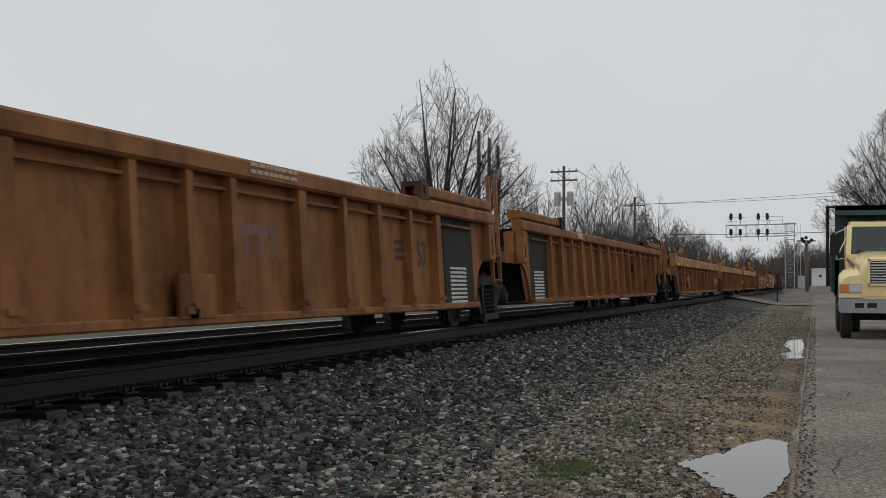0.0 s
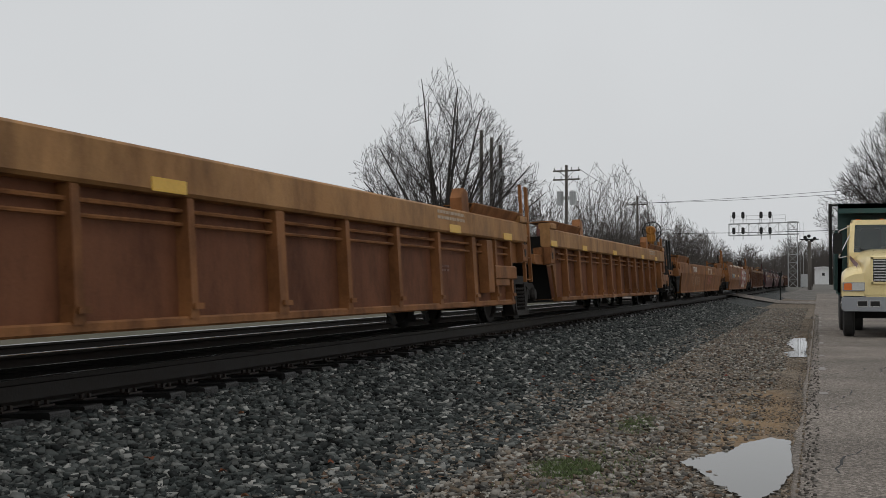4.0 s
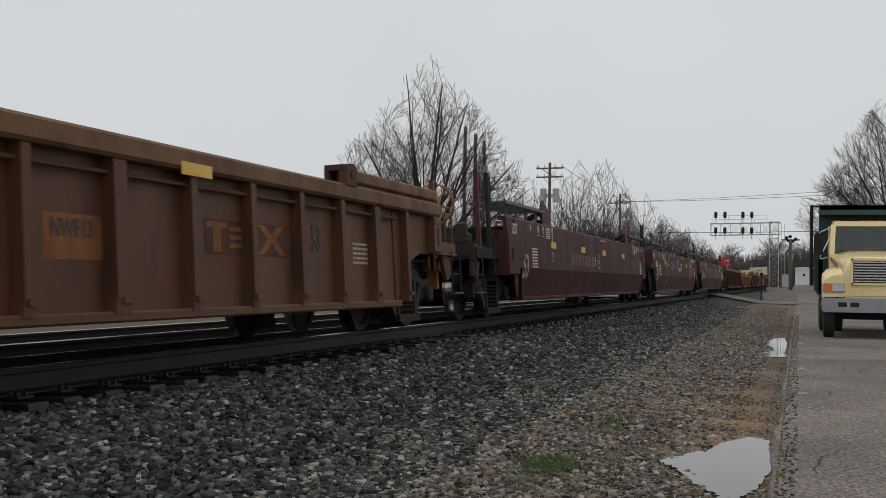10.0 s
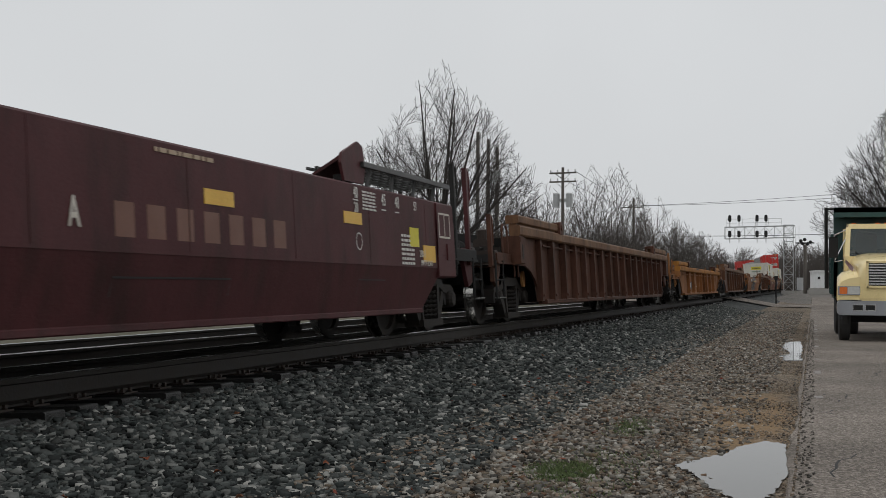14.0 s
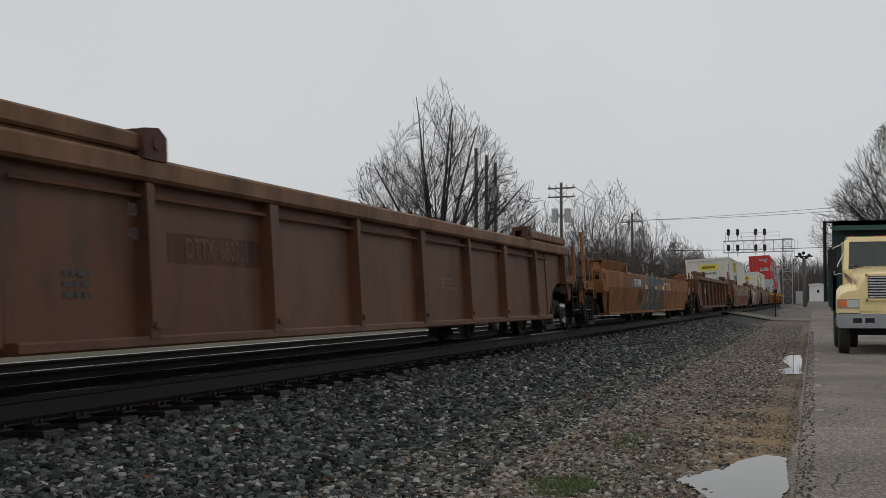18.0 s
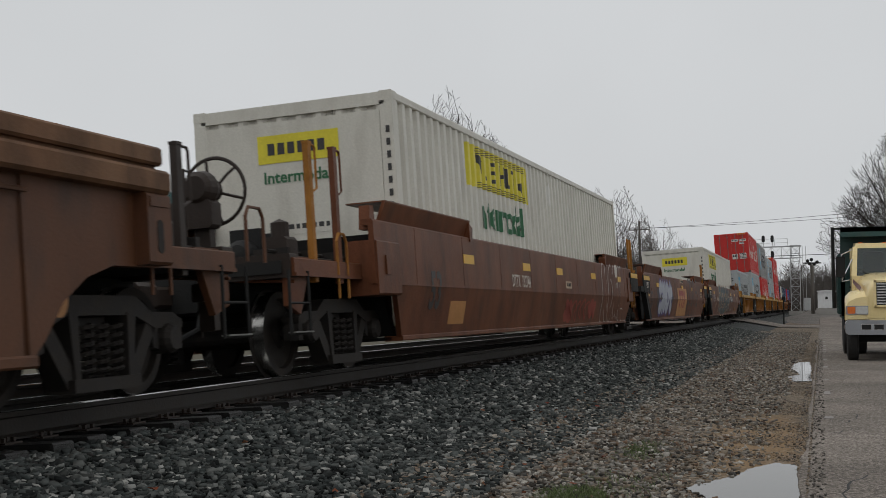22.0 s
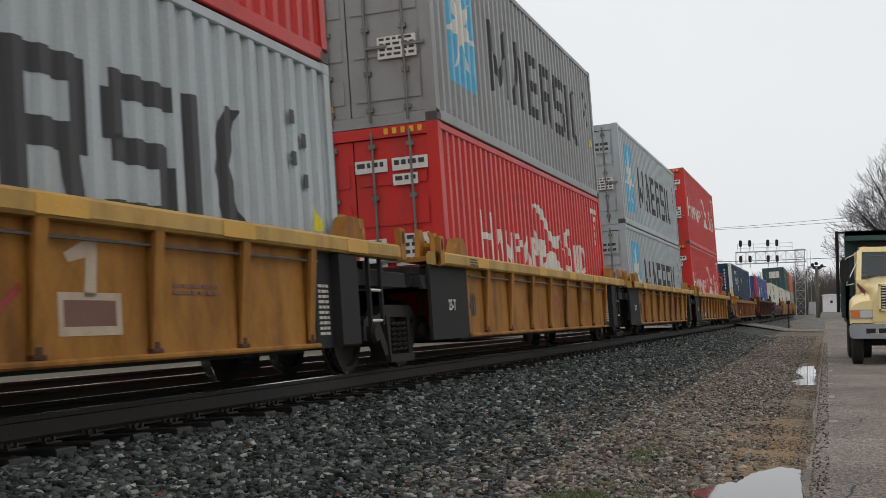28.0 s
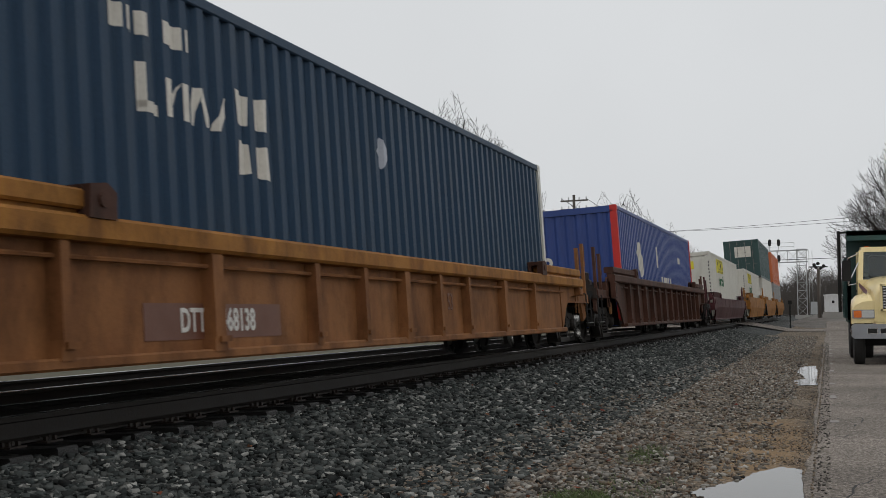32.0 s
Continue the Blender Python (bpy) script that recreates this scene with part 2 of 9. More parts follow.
    def lathe(self, profile, centre=(0, 0, 0), axis="y", n=24):
        """profile of (along, radius), turned about the axis."""
        k = len(profile)
        v = []
        for i in range(n):
            c, s = math.cos(2 * math.pi * i / n), math.sin(2 * math.pi * i / n)
            for a, r in profile:
                q = {"y": (r * c, a, r * s), "z": (r * c, r * s, a), "x": (a, r * c, r * s)}[axis]
                v.append((q[0] + centre[0], q[1] + centre[1], q[2] + centre[2]))
        f = [(i * k + j, ((i + 1) % n) * k + j, ((i + 1) % n) * k + j + 1, i * k + j + 1) for i in range(n) for j in range(k - 1)]
        return self.solid(v, f)

    def torus(self, centre, major, minor, axis="x", n=28, m=6):
        prof = [(minor * math.sin(2 * math.pi * j / m), major + minor * math.cos(2 * math.pi * j / m)) for j in range(m + 1)]
        return self.lathe(prof, centre, axis, n)

    def sheet(self, corners):
        return self.solid(corners, [tuple(range(len(corners)))])

    def mesh(self, name, smooth=False):
        me = bpy.data.meshes.new(name)
        me.from_pydata(self.v, [], self.f)
        bm = bmesh.new()
        bm.from_mesh(me)
        bmesh.ops.recalc_face_normals(bm, faces=bm.faces)
        bm.to_mesh(me)
        bm.free()
        if smooth:
            me.shade_smooth()
        return me


def part(name, shape, material, parent=None, label="", at=None, smooth=False):
    """One mesh object under a thing or a part. shape: a Shape or a ready mesh."""
    me = shape.mesh(name, smooth) if isinstance(shape, Shape) else shape
    if not me.materials:
        me.materials.append(MAT[material] if isinstance(material, str) else material)
    ob = new(name, me)
    if not isinstance(shape, Shape):
        mat = MAT[material] if isinstance(material, str) else material
        if me.materials[0] != mat:
            ob.material_slots[0].link = "OBJECT"
            ob.material_slots[0].material = mat
    if parent:
        ob.parent = parent
    if at is not None:
        ob.matrix_basis = at
    if label:
        tagged(ob, label)
    return ob


def thing(name, label, category, group="", at=None, kind=""):
    ob = new(name)
    ob.empty_display_size = 0.2
    if at is not None:
        ob.matrix_basis = at
    return tagged(ob, label, category, group, kind)


LETTERS = {}


def letters(text, size, bold=0.0):
    """Flat mesh of a text, centred, in the x-z plane, facing -y."""
    key = (text, size, bold)
    if key not in LETTERS:
        cu = bpy.data.curves.new("lettering", "FONT")
        cu.body, cu.size, cu.align_x, cu.align_y, cu.offset = text, size, "CENTER", "CENTER", bold
        cu.extrude = 0.0015
        cu.resolution_u = 3
        ob = bpy.data.objects.new("lettering", cu)
        me = bpy.data.meshes.new_from_object(ob)
        me.transform(Matrix.Rotation(radians(90), 4, "X"))
        LETTERS[key] = me
        bpy.data.objects.remove(ob)
        bpy.data.curves.remove(cu)
    return LETTERS[key].copy()


def paint_text(text, size, material, parent, x, y, z, name="lettering", squeeze=1.0, bold=0.0, turn=0.0, tip=0.0):
    me = letters(text, size, bold)
    me.transform(Matrix.Diagonal((squeeze, 1, 1, 1)))
    return part(name, me, material, parent, at=pose(x, y, z, tip, 0, turn))


def small_print(parent, material, x, y, z, width, rows, pitch=0.05, seed=1, name="stencil_print", tip=0.0):
    """Writing too small to read, as short bars in rows."""
    rnd = random.Random(seed)
    s = Shape()
    for r in range(rows):
        a = 0.0
        while a < width:
            w = min(rnd.uniform(0.04, 0.14), width - a)
            s.box(a, a + w, -0.0015, 0.0015, -r * pitch - pitch * 0.55, -r * pitch)
            a += w + 0.025
    o = part(name, s, material, parent, at=pose(x, y, z, tip, 0, 0))
    o["kind"] = "stuff"
    return o


# ---- ground, ballast, road ----
def stone_material(name, tones, rough=0.85):
    m, n, l, p = nodes_of(name)
    geo = n.new("ShaderNodeNewGeometry")
    ramp = n.new("ShaderNodeValToRGB")
    els = ramp.color_ramp.elements
    els[0].color, els[0].position = (*tones[0], 1), 0.0
    els[1].color, els[1].position = (*tones[-1], 1), 1.0
    for i, t in enumerate(tones[1:-1]):
        e = els.new((i + 1) / (len(tones) - 1))
        e.color = (*t, 1)
    l.new(geo.outputs["Random Per Island"], ramp.inputs[0])
    tc = n.new("ShaderNodeTexCoord")
    nz = n.new("ShaderNodeTexNoise")
    nz.inputs["Scale"].default_value, nz.inputs["Detail"].default_value = 60, 4
    l.new(tc.outputs["Object"], nz.inputs["Vector"])
    mr = n.new("ShaderNodeMapRange")
    mr.inputs[3].default_value, mr.inputs[4].default_value = 0.7, 1.3
    l.new(nz.outputs[0], mr.inputs[0])
    mx = n.new("ShaderNodeMixRGB")
    mx.blend_type, mx.inputs[0].default_value = "MULTIPLY", 1.0
    l.new(ramp.outputs[0], mx.inputs[1]), l.new(mr.outputs[0], mx.inputs[2])
    l.new(mx.outputs[0], p.inputs["Base Color"])
    p.inputs["Roughness"].default_value = rough
    p.inputs["Specular IOR Level"].default_value = 0.18
    return m


def gravel_sheet_material(name, a, b, c, rough=0.85, size=26, relief=0.6, spec=0.3, patch=None):
    """Small stones below the size that is modelled: cells of three tones with relief; patch: washed-out clay (x, y, half length, half width, colour)."""
    m, n, l, p = nodes_of(name)
    tc = n.new("ShaderNodeTexCoord")
    vo = n.new("ShaderNodeTexVoronoi")
    vo.inputs["Scale"].default_value = size
    l.new(tc.outputs["Object"], vo.inputs["Vector"])
    bw = n.new("ShaderNodeRGBToBW")
    l.new(vo.outputs["Color"], bw.inputs[0])
    ramp = n.new("ShaderNodeValToRGB")
    els = ramp.color_ramp.elements
    els[0].color, els[1].color = (*a, 1), (*c, 1)
    els.new(0.5).color = (*b, 1)
    l.new(bw.outputs[0], ramp.inputs[0])
    nz = n.new("ShaderNodeTexNoise")
    nz.inputs["Scale"].default_value, nz.inputs["Detail"].default_value = 0.45, 5
    l.new(tc.outputs["Object"], nz.inputs["Vector"])
    mr = n.new("ShaderNodeMapRange")
    mr.inputs[1].default_value, mr.inputs[2].default_value = 0.3, 0.7
    mr.inputs[3].default_value, mr.inputs[4].default_value = 0.7, 1.25
    l.new(nz.outputs[0], mr.inputs[0])
    mx = n.new("ShaderNodeMixRGB")
    mx.blend_type, mx.inputs[0].default_value = "MULTIPLY", 1.0
    l.new(ramp.outputs[0], mx.inputs[1]), l.new(mr.outputs[0], mx.inputs[2])
    out = mx.outputs[0]
    if patch:
        mp = n.new("ShaderNodeMapping")
        mp.inputs["Location"].default_value = (-patch[0] / patch[2], -patch[1] / patch[3], 0)
        mp.inputs["Scale"].default_value = (1 / patch[2], 1 / patch[3], 0)
        l.new(tc.outputs["Object"], mp.inputs[0])
        ln = n.new("ShaderNodeVectorMath")
        ln.operation = "LENGTH"
        l.new(mp.outputs[0], ln.inputs[0])
        rag = n.new("ShaderNodeTexNoise")
        rag.inputs["Scale"].default_value, rag.inputs["Detail"].default_value = 3.0, 8
        l.new(tc.outputs["Object"], rag.inputs["Vector"])
        ad = n.new("ShaderNodeMath")
        l.new(ln.outputs["Value"], ad.inputs[0]), l.new(rag.outputs[0], ad.inputs[1])
        pm = n.new("ShaderNodeMapRange")
        pm.inputs[1].default_value, pm.inputs[2].default_value, pm.inputs[3].default_value, pm.inputs[4].default_value = 0.95, 1.6, 0.85, 0.0
        l.new(ad.outputs[0], pm.inputs[0])
        px = n.new("ShaderNodeMixRGB")
        px.inputs[2].default_value = (*patch[4], 1)
        l.new(pm.outputs[0], px.inputs[0]), l.new(out, px.inputs[1])
        out = px.outputs[0]
    l.new(out, p.inputs["Base Color"])
    b_ = n.new("ShaderNodeBump")
    b_.inputs["Strength"].default_value, b_.inputs["Distance"].default_value = relief, 0.78 / size
    p.inputs["Specular IOR Level"].default_value = spec
    b_.invert = True
    l.new(vo.outputs["Distance"], b_.inputs["Height"]), l.new(b_.outputs[0], p.inputs["Normal"])
    p.inputs["Roughness"].default_value = rough
    return m


# near-black bed: shade of the gaps between stones put into its colour
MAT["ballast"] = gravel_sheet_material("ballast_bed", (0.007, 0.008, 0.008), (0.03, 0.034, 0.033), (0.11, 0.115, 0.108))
MAT["verge"] = gravel_sheet_material("verge_gravel", (0.035, 0.028, 0.022), (0.13, 0.104, 0.078), (0.3, 0.245, 0.19), spec=0.12, patch=(12.2, 0.62, 3.4, 0.62, (0.25, 0.165, 0.09)))
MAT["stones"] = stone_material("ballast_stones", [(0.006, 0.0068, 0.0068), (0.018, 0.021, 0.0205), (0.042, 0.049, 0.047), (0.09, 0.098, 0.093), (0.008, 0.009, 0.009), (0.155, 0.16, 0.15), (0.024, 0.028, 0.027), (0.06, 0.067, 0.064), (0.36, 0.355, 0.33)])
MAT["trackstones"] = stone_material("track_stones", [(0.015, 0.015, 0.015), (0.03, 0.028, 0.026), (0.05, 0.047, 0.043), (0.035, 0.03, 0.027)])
MAT["grit"] = stone_material("verge_grit", [(0.06, 0.047, 0.036), (0.2, 0.15, 0.105), (0.27, 0.215, 0.16), (0.13, 0.11, 0.092), (0.36, 0.305, 0.245), (0.045, 0.038, 0.032)])
MAT["pebbles"] = stone_material("verge_stones", [(0.02, 0.019, 0.017), (0.09, 0.083, 0.074), (0.22, 0.205, 0.18), (0.05, 0.047, 0.043), (0.42, 0.395, 0.35), (0.13, 0.117, 0.1), (0.19, 0.152, 0.112), (0.03, 0.028, 0.025), (0.16, 0.1, 0.065), (0.32, 0.285, 0.24), (0.07, 0.062, 0.055)])
MAT["crumbs"] = stone_material("asphalt_crumbs", [(0.04, 0.037, 0.034), (0.1, 0.09, 0.08), (0.16, 0.145, 0.128), (0.06, 0.055, 0.05)])
MAT["asphalt"] = gravel_sheet_material("worn_damp_asphalt", (0.07, 0.059, 0.05), (0.165, 0.143, 0.123), (0.37, 0.325, 0.285), 0.8, 60, 0.6, 0.12)
MAT["land"] = surface("rough_grass_land", (0.075, 0.07, 0.042), (0.11, 0.095, 0.065), 0.9, scale=0.15, fine=6, amount=0.8)


def bank_height(y):
    """Height of the bed across the track."""
    pts = [(-60, GROUND), (1.5, GROUND), (2.6, GROUND + 0.05), (3.3, -0.40), (4.25, -0.205), (4.6, -0.185), (7.2, -0.285), (7.7, -0.36),
           (8.6, -0.43), (11.3, -0.43), (12.3, -0.5), (13, GROUND)]
    for (a, za), (b, zb) in zip(pts, pts[1:]):
        if a <= y <= b:
            return za + (zb - za) * (y - a) / (b - a)
    return GROUND


def ground_sheet():
    s = Shape()
    xs = [-3000, -800, -200, -60, 0, 60, 200, 800, 3000]
    k = len(xs)
    v = [(x, y, GROUND - 0.02) for x in xs for y in xs]
    f = [(i * k + j, (i + 1) * k + j, (i + 1) * k + j + 1, i * k + j + 1) for i in range(k - 1) for j in range(k - 1)]
    s.solid(v, f)
    tagged(part("ground", s, "land"), "rough winter grass and bare earth reaching the horizon", "ground", kind="structure")


def bed():
    """Ballast bed of two tracks, following the line."""
    s = Shape()
    ys = [-0.5, 0.0, 0.6, 1.2, 1.8, 2.6, 3.0, 3.3, 3.8, 4.25, 4.6, 5.87, 7.2, 7.7, 8.2, 8.6, 10, 11.3, 12.3, 13.2]
    ss = [-520 + 20 * i for i in range(26)] + [0.0 + 0.5 * i for i in range(80)] + [40 + 4 * i for i in range(25)] + [140 + 10 * i for i in range(54)]
    rnd = random.Random(3)
    v = []
    for q in ss:
        m = track_pose(q, 0, 0)
        for y in ys:
            z = bank_height(y) + (rnd.uniform(-0.015, 0.015) if 0 < q < 60 and 0.3 < y < 12 else 0)
            if y in (-0.5, 13.2):
                z = GROUND - 0.03
            v.append(m @ Vector((0, y - TRACK_Y, z)))
    k = len(ys)
    f = [(i * k + j, (i + 1) * k + j, (i + 1) * k + j + 1, i * k + j + 1) for i in range(len(ss) - 1) for j in range(k - 1)]
    s.solid(v, f)
    me = s.mesh("ballast_bed", True)
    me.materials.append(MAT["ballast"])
    me.materials.append(MAT["verge"])
    for p in me.polygons:
        if (p.index % (k - 1)) < 5:
            p.material_index = 1
    tagged(new("ballast_bed", me), "grey crushed-stone ballast bank under two tracks with a brown gravel verge", "ballast", kind="structure")


def scatter(name, label, mat, count, where, size, seed, kind_label):
    """Many irregular stones in one mesh, set on the bed."""
    rng = np.random.default_rng(seed)
    base = np.array([(x, y, z) for x in (-0.8, 0.8) for y in (-0.8, 0.8) for z in (-0.7, 0.75)], float)
    quads = [(0, 1, 3, 2), (4, 6, 7, 5), (0, 4, 5, 1), (2, 3, 7, 6), (0, 2, 6, 4), (1, 5, 7, 3)]
    tri = [t for q in quads for t in ((q[0], q[1], q[2]), (q[0], q[2], q[3]))]
    tri = np.array(tri)
    xy = where(rng, count)
    count = len(xy)
    z = np.array([bank_height(y) + (0.026 if y < 0.13 else 0) for y in xy[:, 1]])
    r = size(rng, count)
    sc = rng.uniform(0.5, 1.4, (count, 1, 3)) * r[:, None, None] * np.array([1, 1, 0.6])
    v = base[None] * rng.uniform(0.45, 1.25, (count, len(base), 3)) * sc
    a, b = rng.uniform(0, 6.28, count), rng.uniform(-0.7, 0.7, count)
    ca, sa, cb, sb = np.cos(a), np.sin(a), np.cos(b), np.sin(b)
    y1, z1 = v[..., 1] * cb[:, None] - v[..., 2] * sb[:, None], v[..., 1] * sb[:, None] + v[..., 2] * cb[:, None]
    x2, y2 = v[..., 0] * ca[:, None] - y1 * sa[:, None], v[..., 0] * sa[:, None] + y1 * ca[:, None]
    out = np.stack([x2 + xy[:, :1], y2 + xy[:, 1:2], z1 + (z + r * rng.uniform(0.0, 0.5, count))[:, None]], -1).reshape(-1, 3)
    faces = (tri[None] + (np.arange(count) * len(base))[:, None, None]).reshape(-1, 3)
    me = bpy.data.meshes.new(name)
    me.vertices.add(len(out)), me.loops.add(faces.size), me.polygons.add(len(faces))
    me.vertices.foreach_set("co", out.ravel())
    me.loops.foreach_set("vertex_index", faces.ravel().astype(np.int32))
    me.polygons.foreach_set("loop_start", np.arange(0, faces.size, 3, dtype=np.int32))
    me.update(calc_edges=True)
    me.materials.append(MAT[mat])
    return tagged(new(name, me), label, kind_label, kind="stuff")


def road():
    s = Shape()
    xs = [-400, -100, -40] + [-20 + 0.35 * i for i in range(200)] + [52 + 3 * i for i in range(40)] + [175, 190]
    rnd = random.Random(8)
    v = []
    for x in xs:
        e = 0.22 + 0.07 * noise.noise((x * 0.35, 0, 0)) + 0.035 * noise.noise((x * 1.7, 5, 0))
        k = 0.72 * min(max((x - 95) / 45, 0), 1)
        v += [(x, -4.6, GROUND - 0.05 + k), (x, -4.5, GROUND + 0.02 + k), (x, -2, GROUND + 0.035 + k), (x, e - 0.06, GROUND + 0.022 + k), (x, e, GROUND - 0.05 + k)]
    f = [(i * 5 + j, (i + 1) * 5 + j, (i + 1) * 5 + j + 1, i * 5 + j + 1) for i in range(len(xs) - 1) for j in range(4)]
    s.solid(v, f)
    tagged(part("road", s, "asphalt"), "worn damp grey asphalt road with a crumbling edge", "road", kind="structure")


def road_at_crossing():
    s = Shape()
    ring = [(0.0, GROUND + 0.03, 78), (2.3, GROUND + 0.06, 77), (3.8, -0.22, 75), (4.95, 0.01, 73), (5.2, 0.03, 72), (6.6, -0.06, 70), (7.5, -0.12, 68), (12, -0.12, 62), (20, GROUND + 0.03, 50)]
    v = []
    for y, z, x in ring:
        v += [(x, y, z), (x + 11, y, z)]
    s.solid(v, [(i * 2, i * 2 + 1, i * 2 + 3, i * 2 + 2) for i in range(len(ring) - 1)])
    tagged(part("crossing_road", s, "asphalt"), "gravelled farm road over the level crossing", "road", kind="structure")


def track(offset, cant, name, ties_from, label, drop=0.0):
    t = thing(name, label, "railway track", kind="structure")
    ss = [-520, -200, -60, 0, 100, 190] + [200 + 10 * i for i in range(47)]
    for side in (-0.7525, 0.7525):
        prof_web = [(-0.07, -0.186), (0.07, -0.186), (0.07, -0.172), (0.012, -0.15), (0.010, -0.05), (0.034, -0.04), (0.036, -0.008), (-0.036, -0.008), (-0.034, -0.04), (-0.010, -0.05), (-0.012, -0.15), (-0.07, -0.172)]
        for pname, prof, mat in (("rail", prof_web, "railside"), ("running_surface", [(-0.034, -0.010), (0.034, -0.010), (0.030, 0.0), (-0.030, 0.0)], "railhead")):
            s = Shape()
            k = len(prof)
            v = []
            for q in ss:
                m = track_pose(q, offset, cant) @ pose(0, 0, -drop)
                v += [m @ Vector((0, side + a, b)) for a, b in prof]
            s.solid(v, [(i * k + j, i * k + (j + 1) % k, (i + 1) * k + (j + 1) % k, (i + 1) * k + j) for i in range(len(ss) - 1) for j in range(k)])
            part(pname, s, mat, t)
    tie = Shape().box(-0.11, 0.11, -1.3, 1.3, -0.37, -0.197, 0.012).mesh("tie")
    tie.materials.append(MAT["tie"])
    plate = Shape()
    for side in (-0.7525, 0.7525):
        plate.box(-0.09, 0.09, side - 0.19, side + 0.19, -0.1965, -0.184)
        for dx in (-0.05, 0.05):
            for dy in (-0.1, 0.1, -0.15, 0.15):
                plate.box(dx - 0.012, dx + 0.012, side + dy - 0.012, side + dy + 0.012, -0.185, -0.155)
    plate = plate.mesh("tie_plate")
    plate.materials.append(MAT["rust"])
    far = Shape()
    rnd = random.Random(5)
    i = 0
    q = ties_from
    while q < 300:
        m = track_pose(q, offset, cant) @ pose(rnd.uniform(-0.03, 0.03), rnd.uniform(-0.05, 0.05), rnd.uniform(-0.012, 0.0) - drop, 0, 0, rnd.uniform(-1.2, 1.2))
        if i < 90 and ties_from > 2:
            o = part("tie", tie, "tie", t, at=m)
            part("tie_plate", plate, "rust", o)
        elif q < 120:
            far.solid([m @ v.co for v in tie.vertices], [tuple(p.vertices) for p in tie.polygons])
        q += 0.5
        i += 1
    fo = part("far_ties", far, "tie", t)
    fo["kind"] = "stuff"
    return t


ground_sheet()
bed()
road()
road_at_crossing()


# ---- the train: well cars, some loaded with containers ----
RUNNING, WHEELSETS = [], []
BOUNDS = [-24.5, -3.0, 18.3, 39.7, 61.7, 82.0, 101.4, 125.2, 148.2, 171.7, 193.0, 212.4, 233.9, 257.8, 280.8, 303.2, 327.4, 349.7,
          371.6, 391.15, 413.5, 430.2, 446.3, 462.1, 477.9, 495.3, 519.6, 544.0, 568.0, 589.5, 609.5, 631.0]


def wheelset_mesh():
    s = Shape()
    s.lathe([(-1.08, 0.0), (-1.08, 0.07), (-0.82, 0.075), (-0.6, 0.085), (0.6, 0.085), (0.82, 0.075), (1.08, 0.07), (1.08, 0.0)], n=12)
    for g in (-1, 1):
        s.lathe([(g * 0.835, 0.0), (g * 0.835, 0.13), (g * 0.79, 0.15), (g * 0.77, 0.33), (g * 0.815, 0.345), (g * 0.815, 0.412), (g * 0.70, 0.42),
                 (g * 0.69, 0.445), (g * 0.675, 0.445), (g * 0.67, 0.34), (g * 0.71, 0.33), (g * 0.72, 0.13), (g * 0.67, 0.12), (g * 0.67, 0.0)], n=36)
    me = s.mesh("wheelset")
    me.materials.append(MAT["truckblack"])
    me.materials.append(MAT["tread"])
    for p in me.polygons:
        r = math.hypot(p.center.x, p.center.z)
        if r > 0.405 and abs(p.normal.y) < 0.7:
            p.material_index = 1
    return me


def side_frame_mesh():
    s = Shape()
    outer = [(-1.12, 0.36), (-1.12, 0.56), (-0.98, 0.60), (-0.72, 0.60), (-0.5, 0.70), (0.5, 0.70), (0.72, 0.60), (0.98, 0.60), (1.12, 0.56), (1.12, 0.36), (0.72, 0.38), (0.42, 0.12),
             (-0.42, 0.12), (-0.72, 0.38)]
    k = len(outer)
    # top chord, diagonals and spring seat as separate bars leave the frame's windows open
    s.plate([(-1.12, 0.56), (-0.98, 0.62), (-0.66, 0.62), (-0.46, 0.74), (0.46, 0.74), (0.66, 0.62), (0.98, 0.62), (1.12, 0.56), (1.12, 0.50), (0.7, 0.50), (0.42, 0.60), (-0.42, 0.60), (-0.7, 0.50), (-1.12, 0.50)], -0.09, 0.09)
    for g in (-1, 1):
        s.plate([(g * 0.74, 0.52), (g * 0.60, 0.55), (g * 0.28, 0.14), (g * 0.42, 0.10)], -0.08, 0.08)
        s.plate([(g * 0.42, 0.62), (g * 0.31, 0.62), (g * 0.30, 0.14), (g * 0.36, 0.14)], -0.1, 0.1)
        s.plate([(g * 1.12, 0.34), (g * 1.12, 0.52), (g * 1.02, 0.52), (g * 1.02, 0.34)], -0.08, 0.08)
        s.plate([(g * 0.76, 0.34), (g * 0.76, 0.52), (g * 0.68, 0.52), (g * 0.68, 0.36)], -0.08, 0.08)
        s.lathe([(-0.16, 0.0), (-0.16, 0.09), (-0.12, 0.115), (0.02, 0.12)], (g * 0.89, 0, 0.42), n=14)
        s.box(g * 0.89 - 0.12, g * 0.89 + 0.12, -0.08, 0.09, 0.52, 0.6)
    s.plate([(-0.42, 0.08), (0.42, 0.08), (0.42, 0.17), (-0.42, 0.17)], -0.13, 0.13)
    me = s.mesh("side_frame")
    me.materials.append(MAT["truckblack"])
    return me


def spring_mesh():
    s = Shape()
    for dx in (0.0,):
        pts = [(dx + 0.072 * math.cos(0.785 * i), -0.02 + 0.072 * math.sin(0.785 * i), 0.18 + 0.0075 * i) for i in range(49)]
        s.pipe(pts, 0.016, 4)
    me = s.mesh("spring")
    me.materials.append(MAT["truckblack"])
    return me


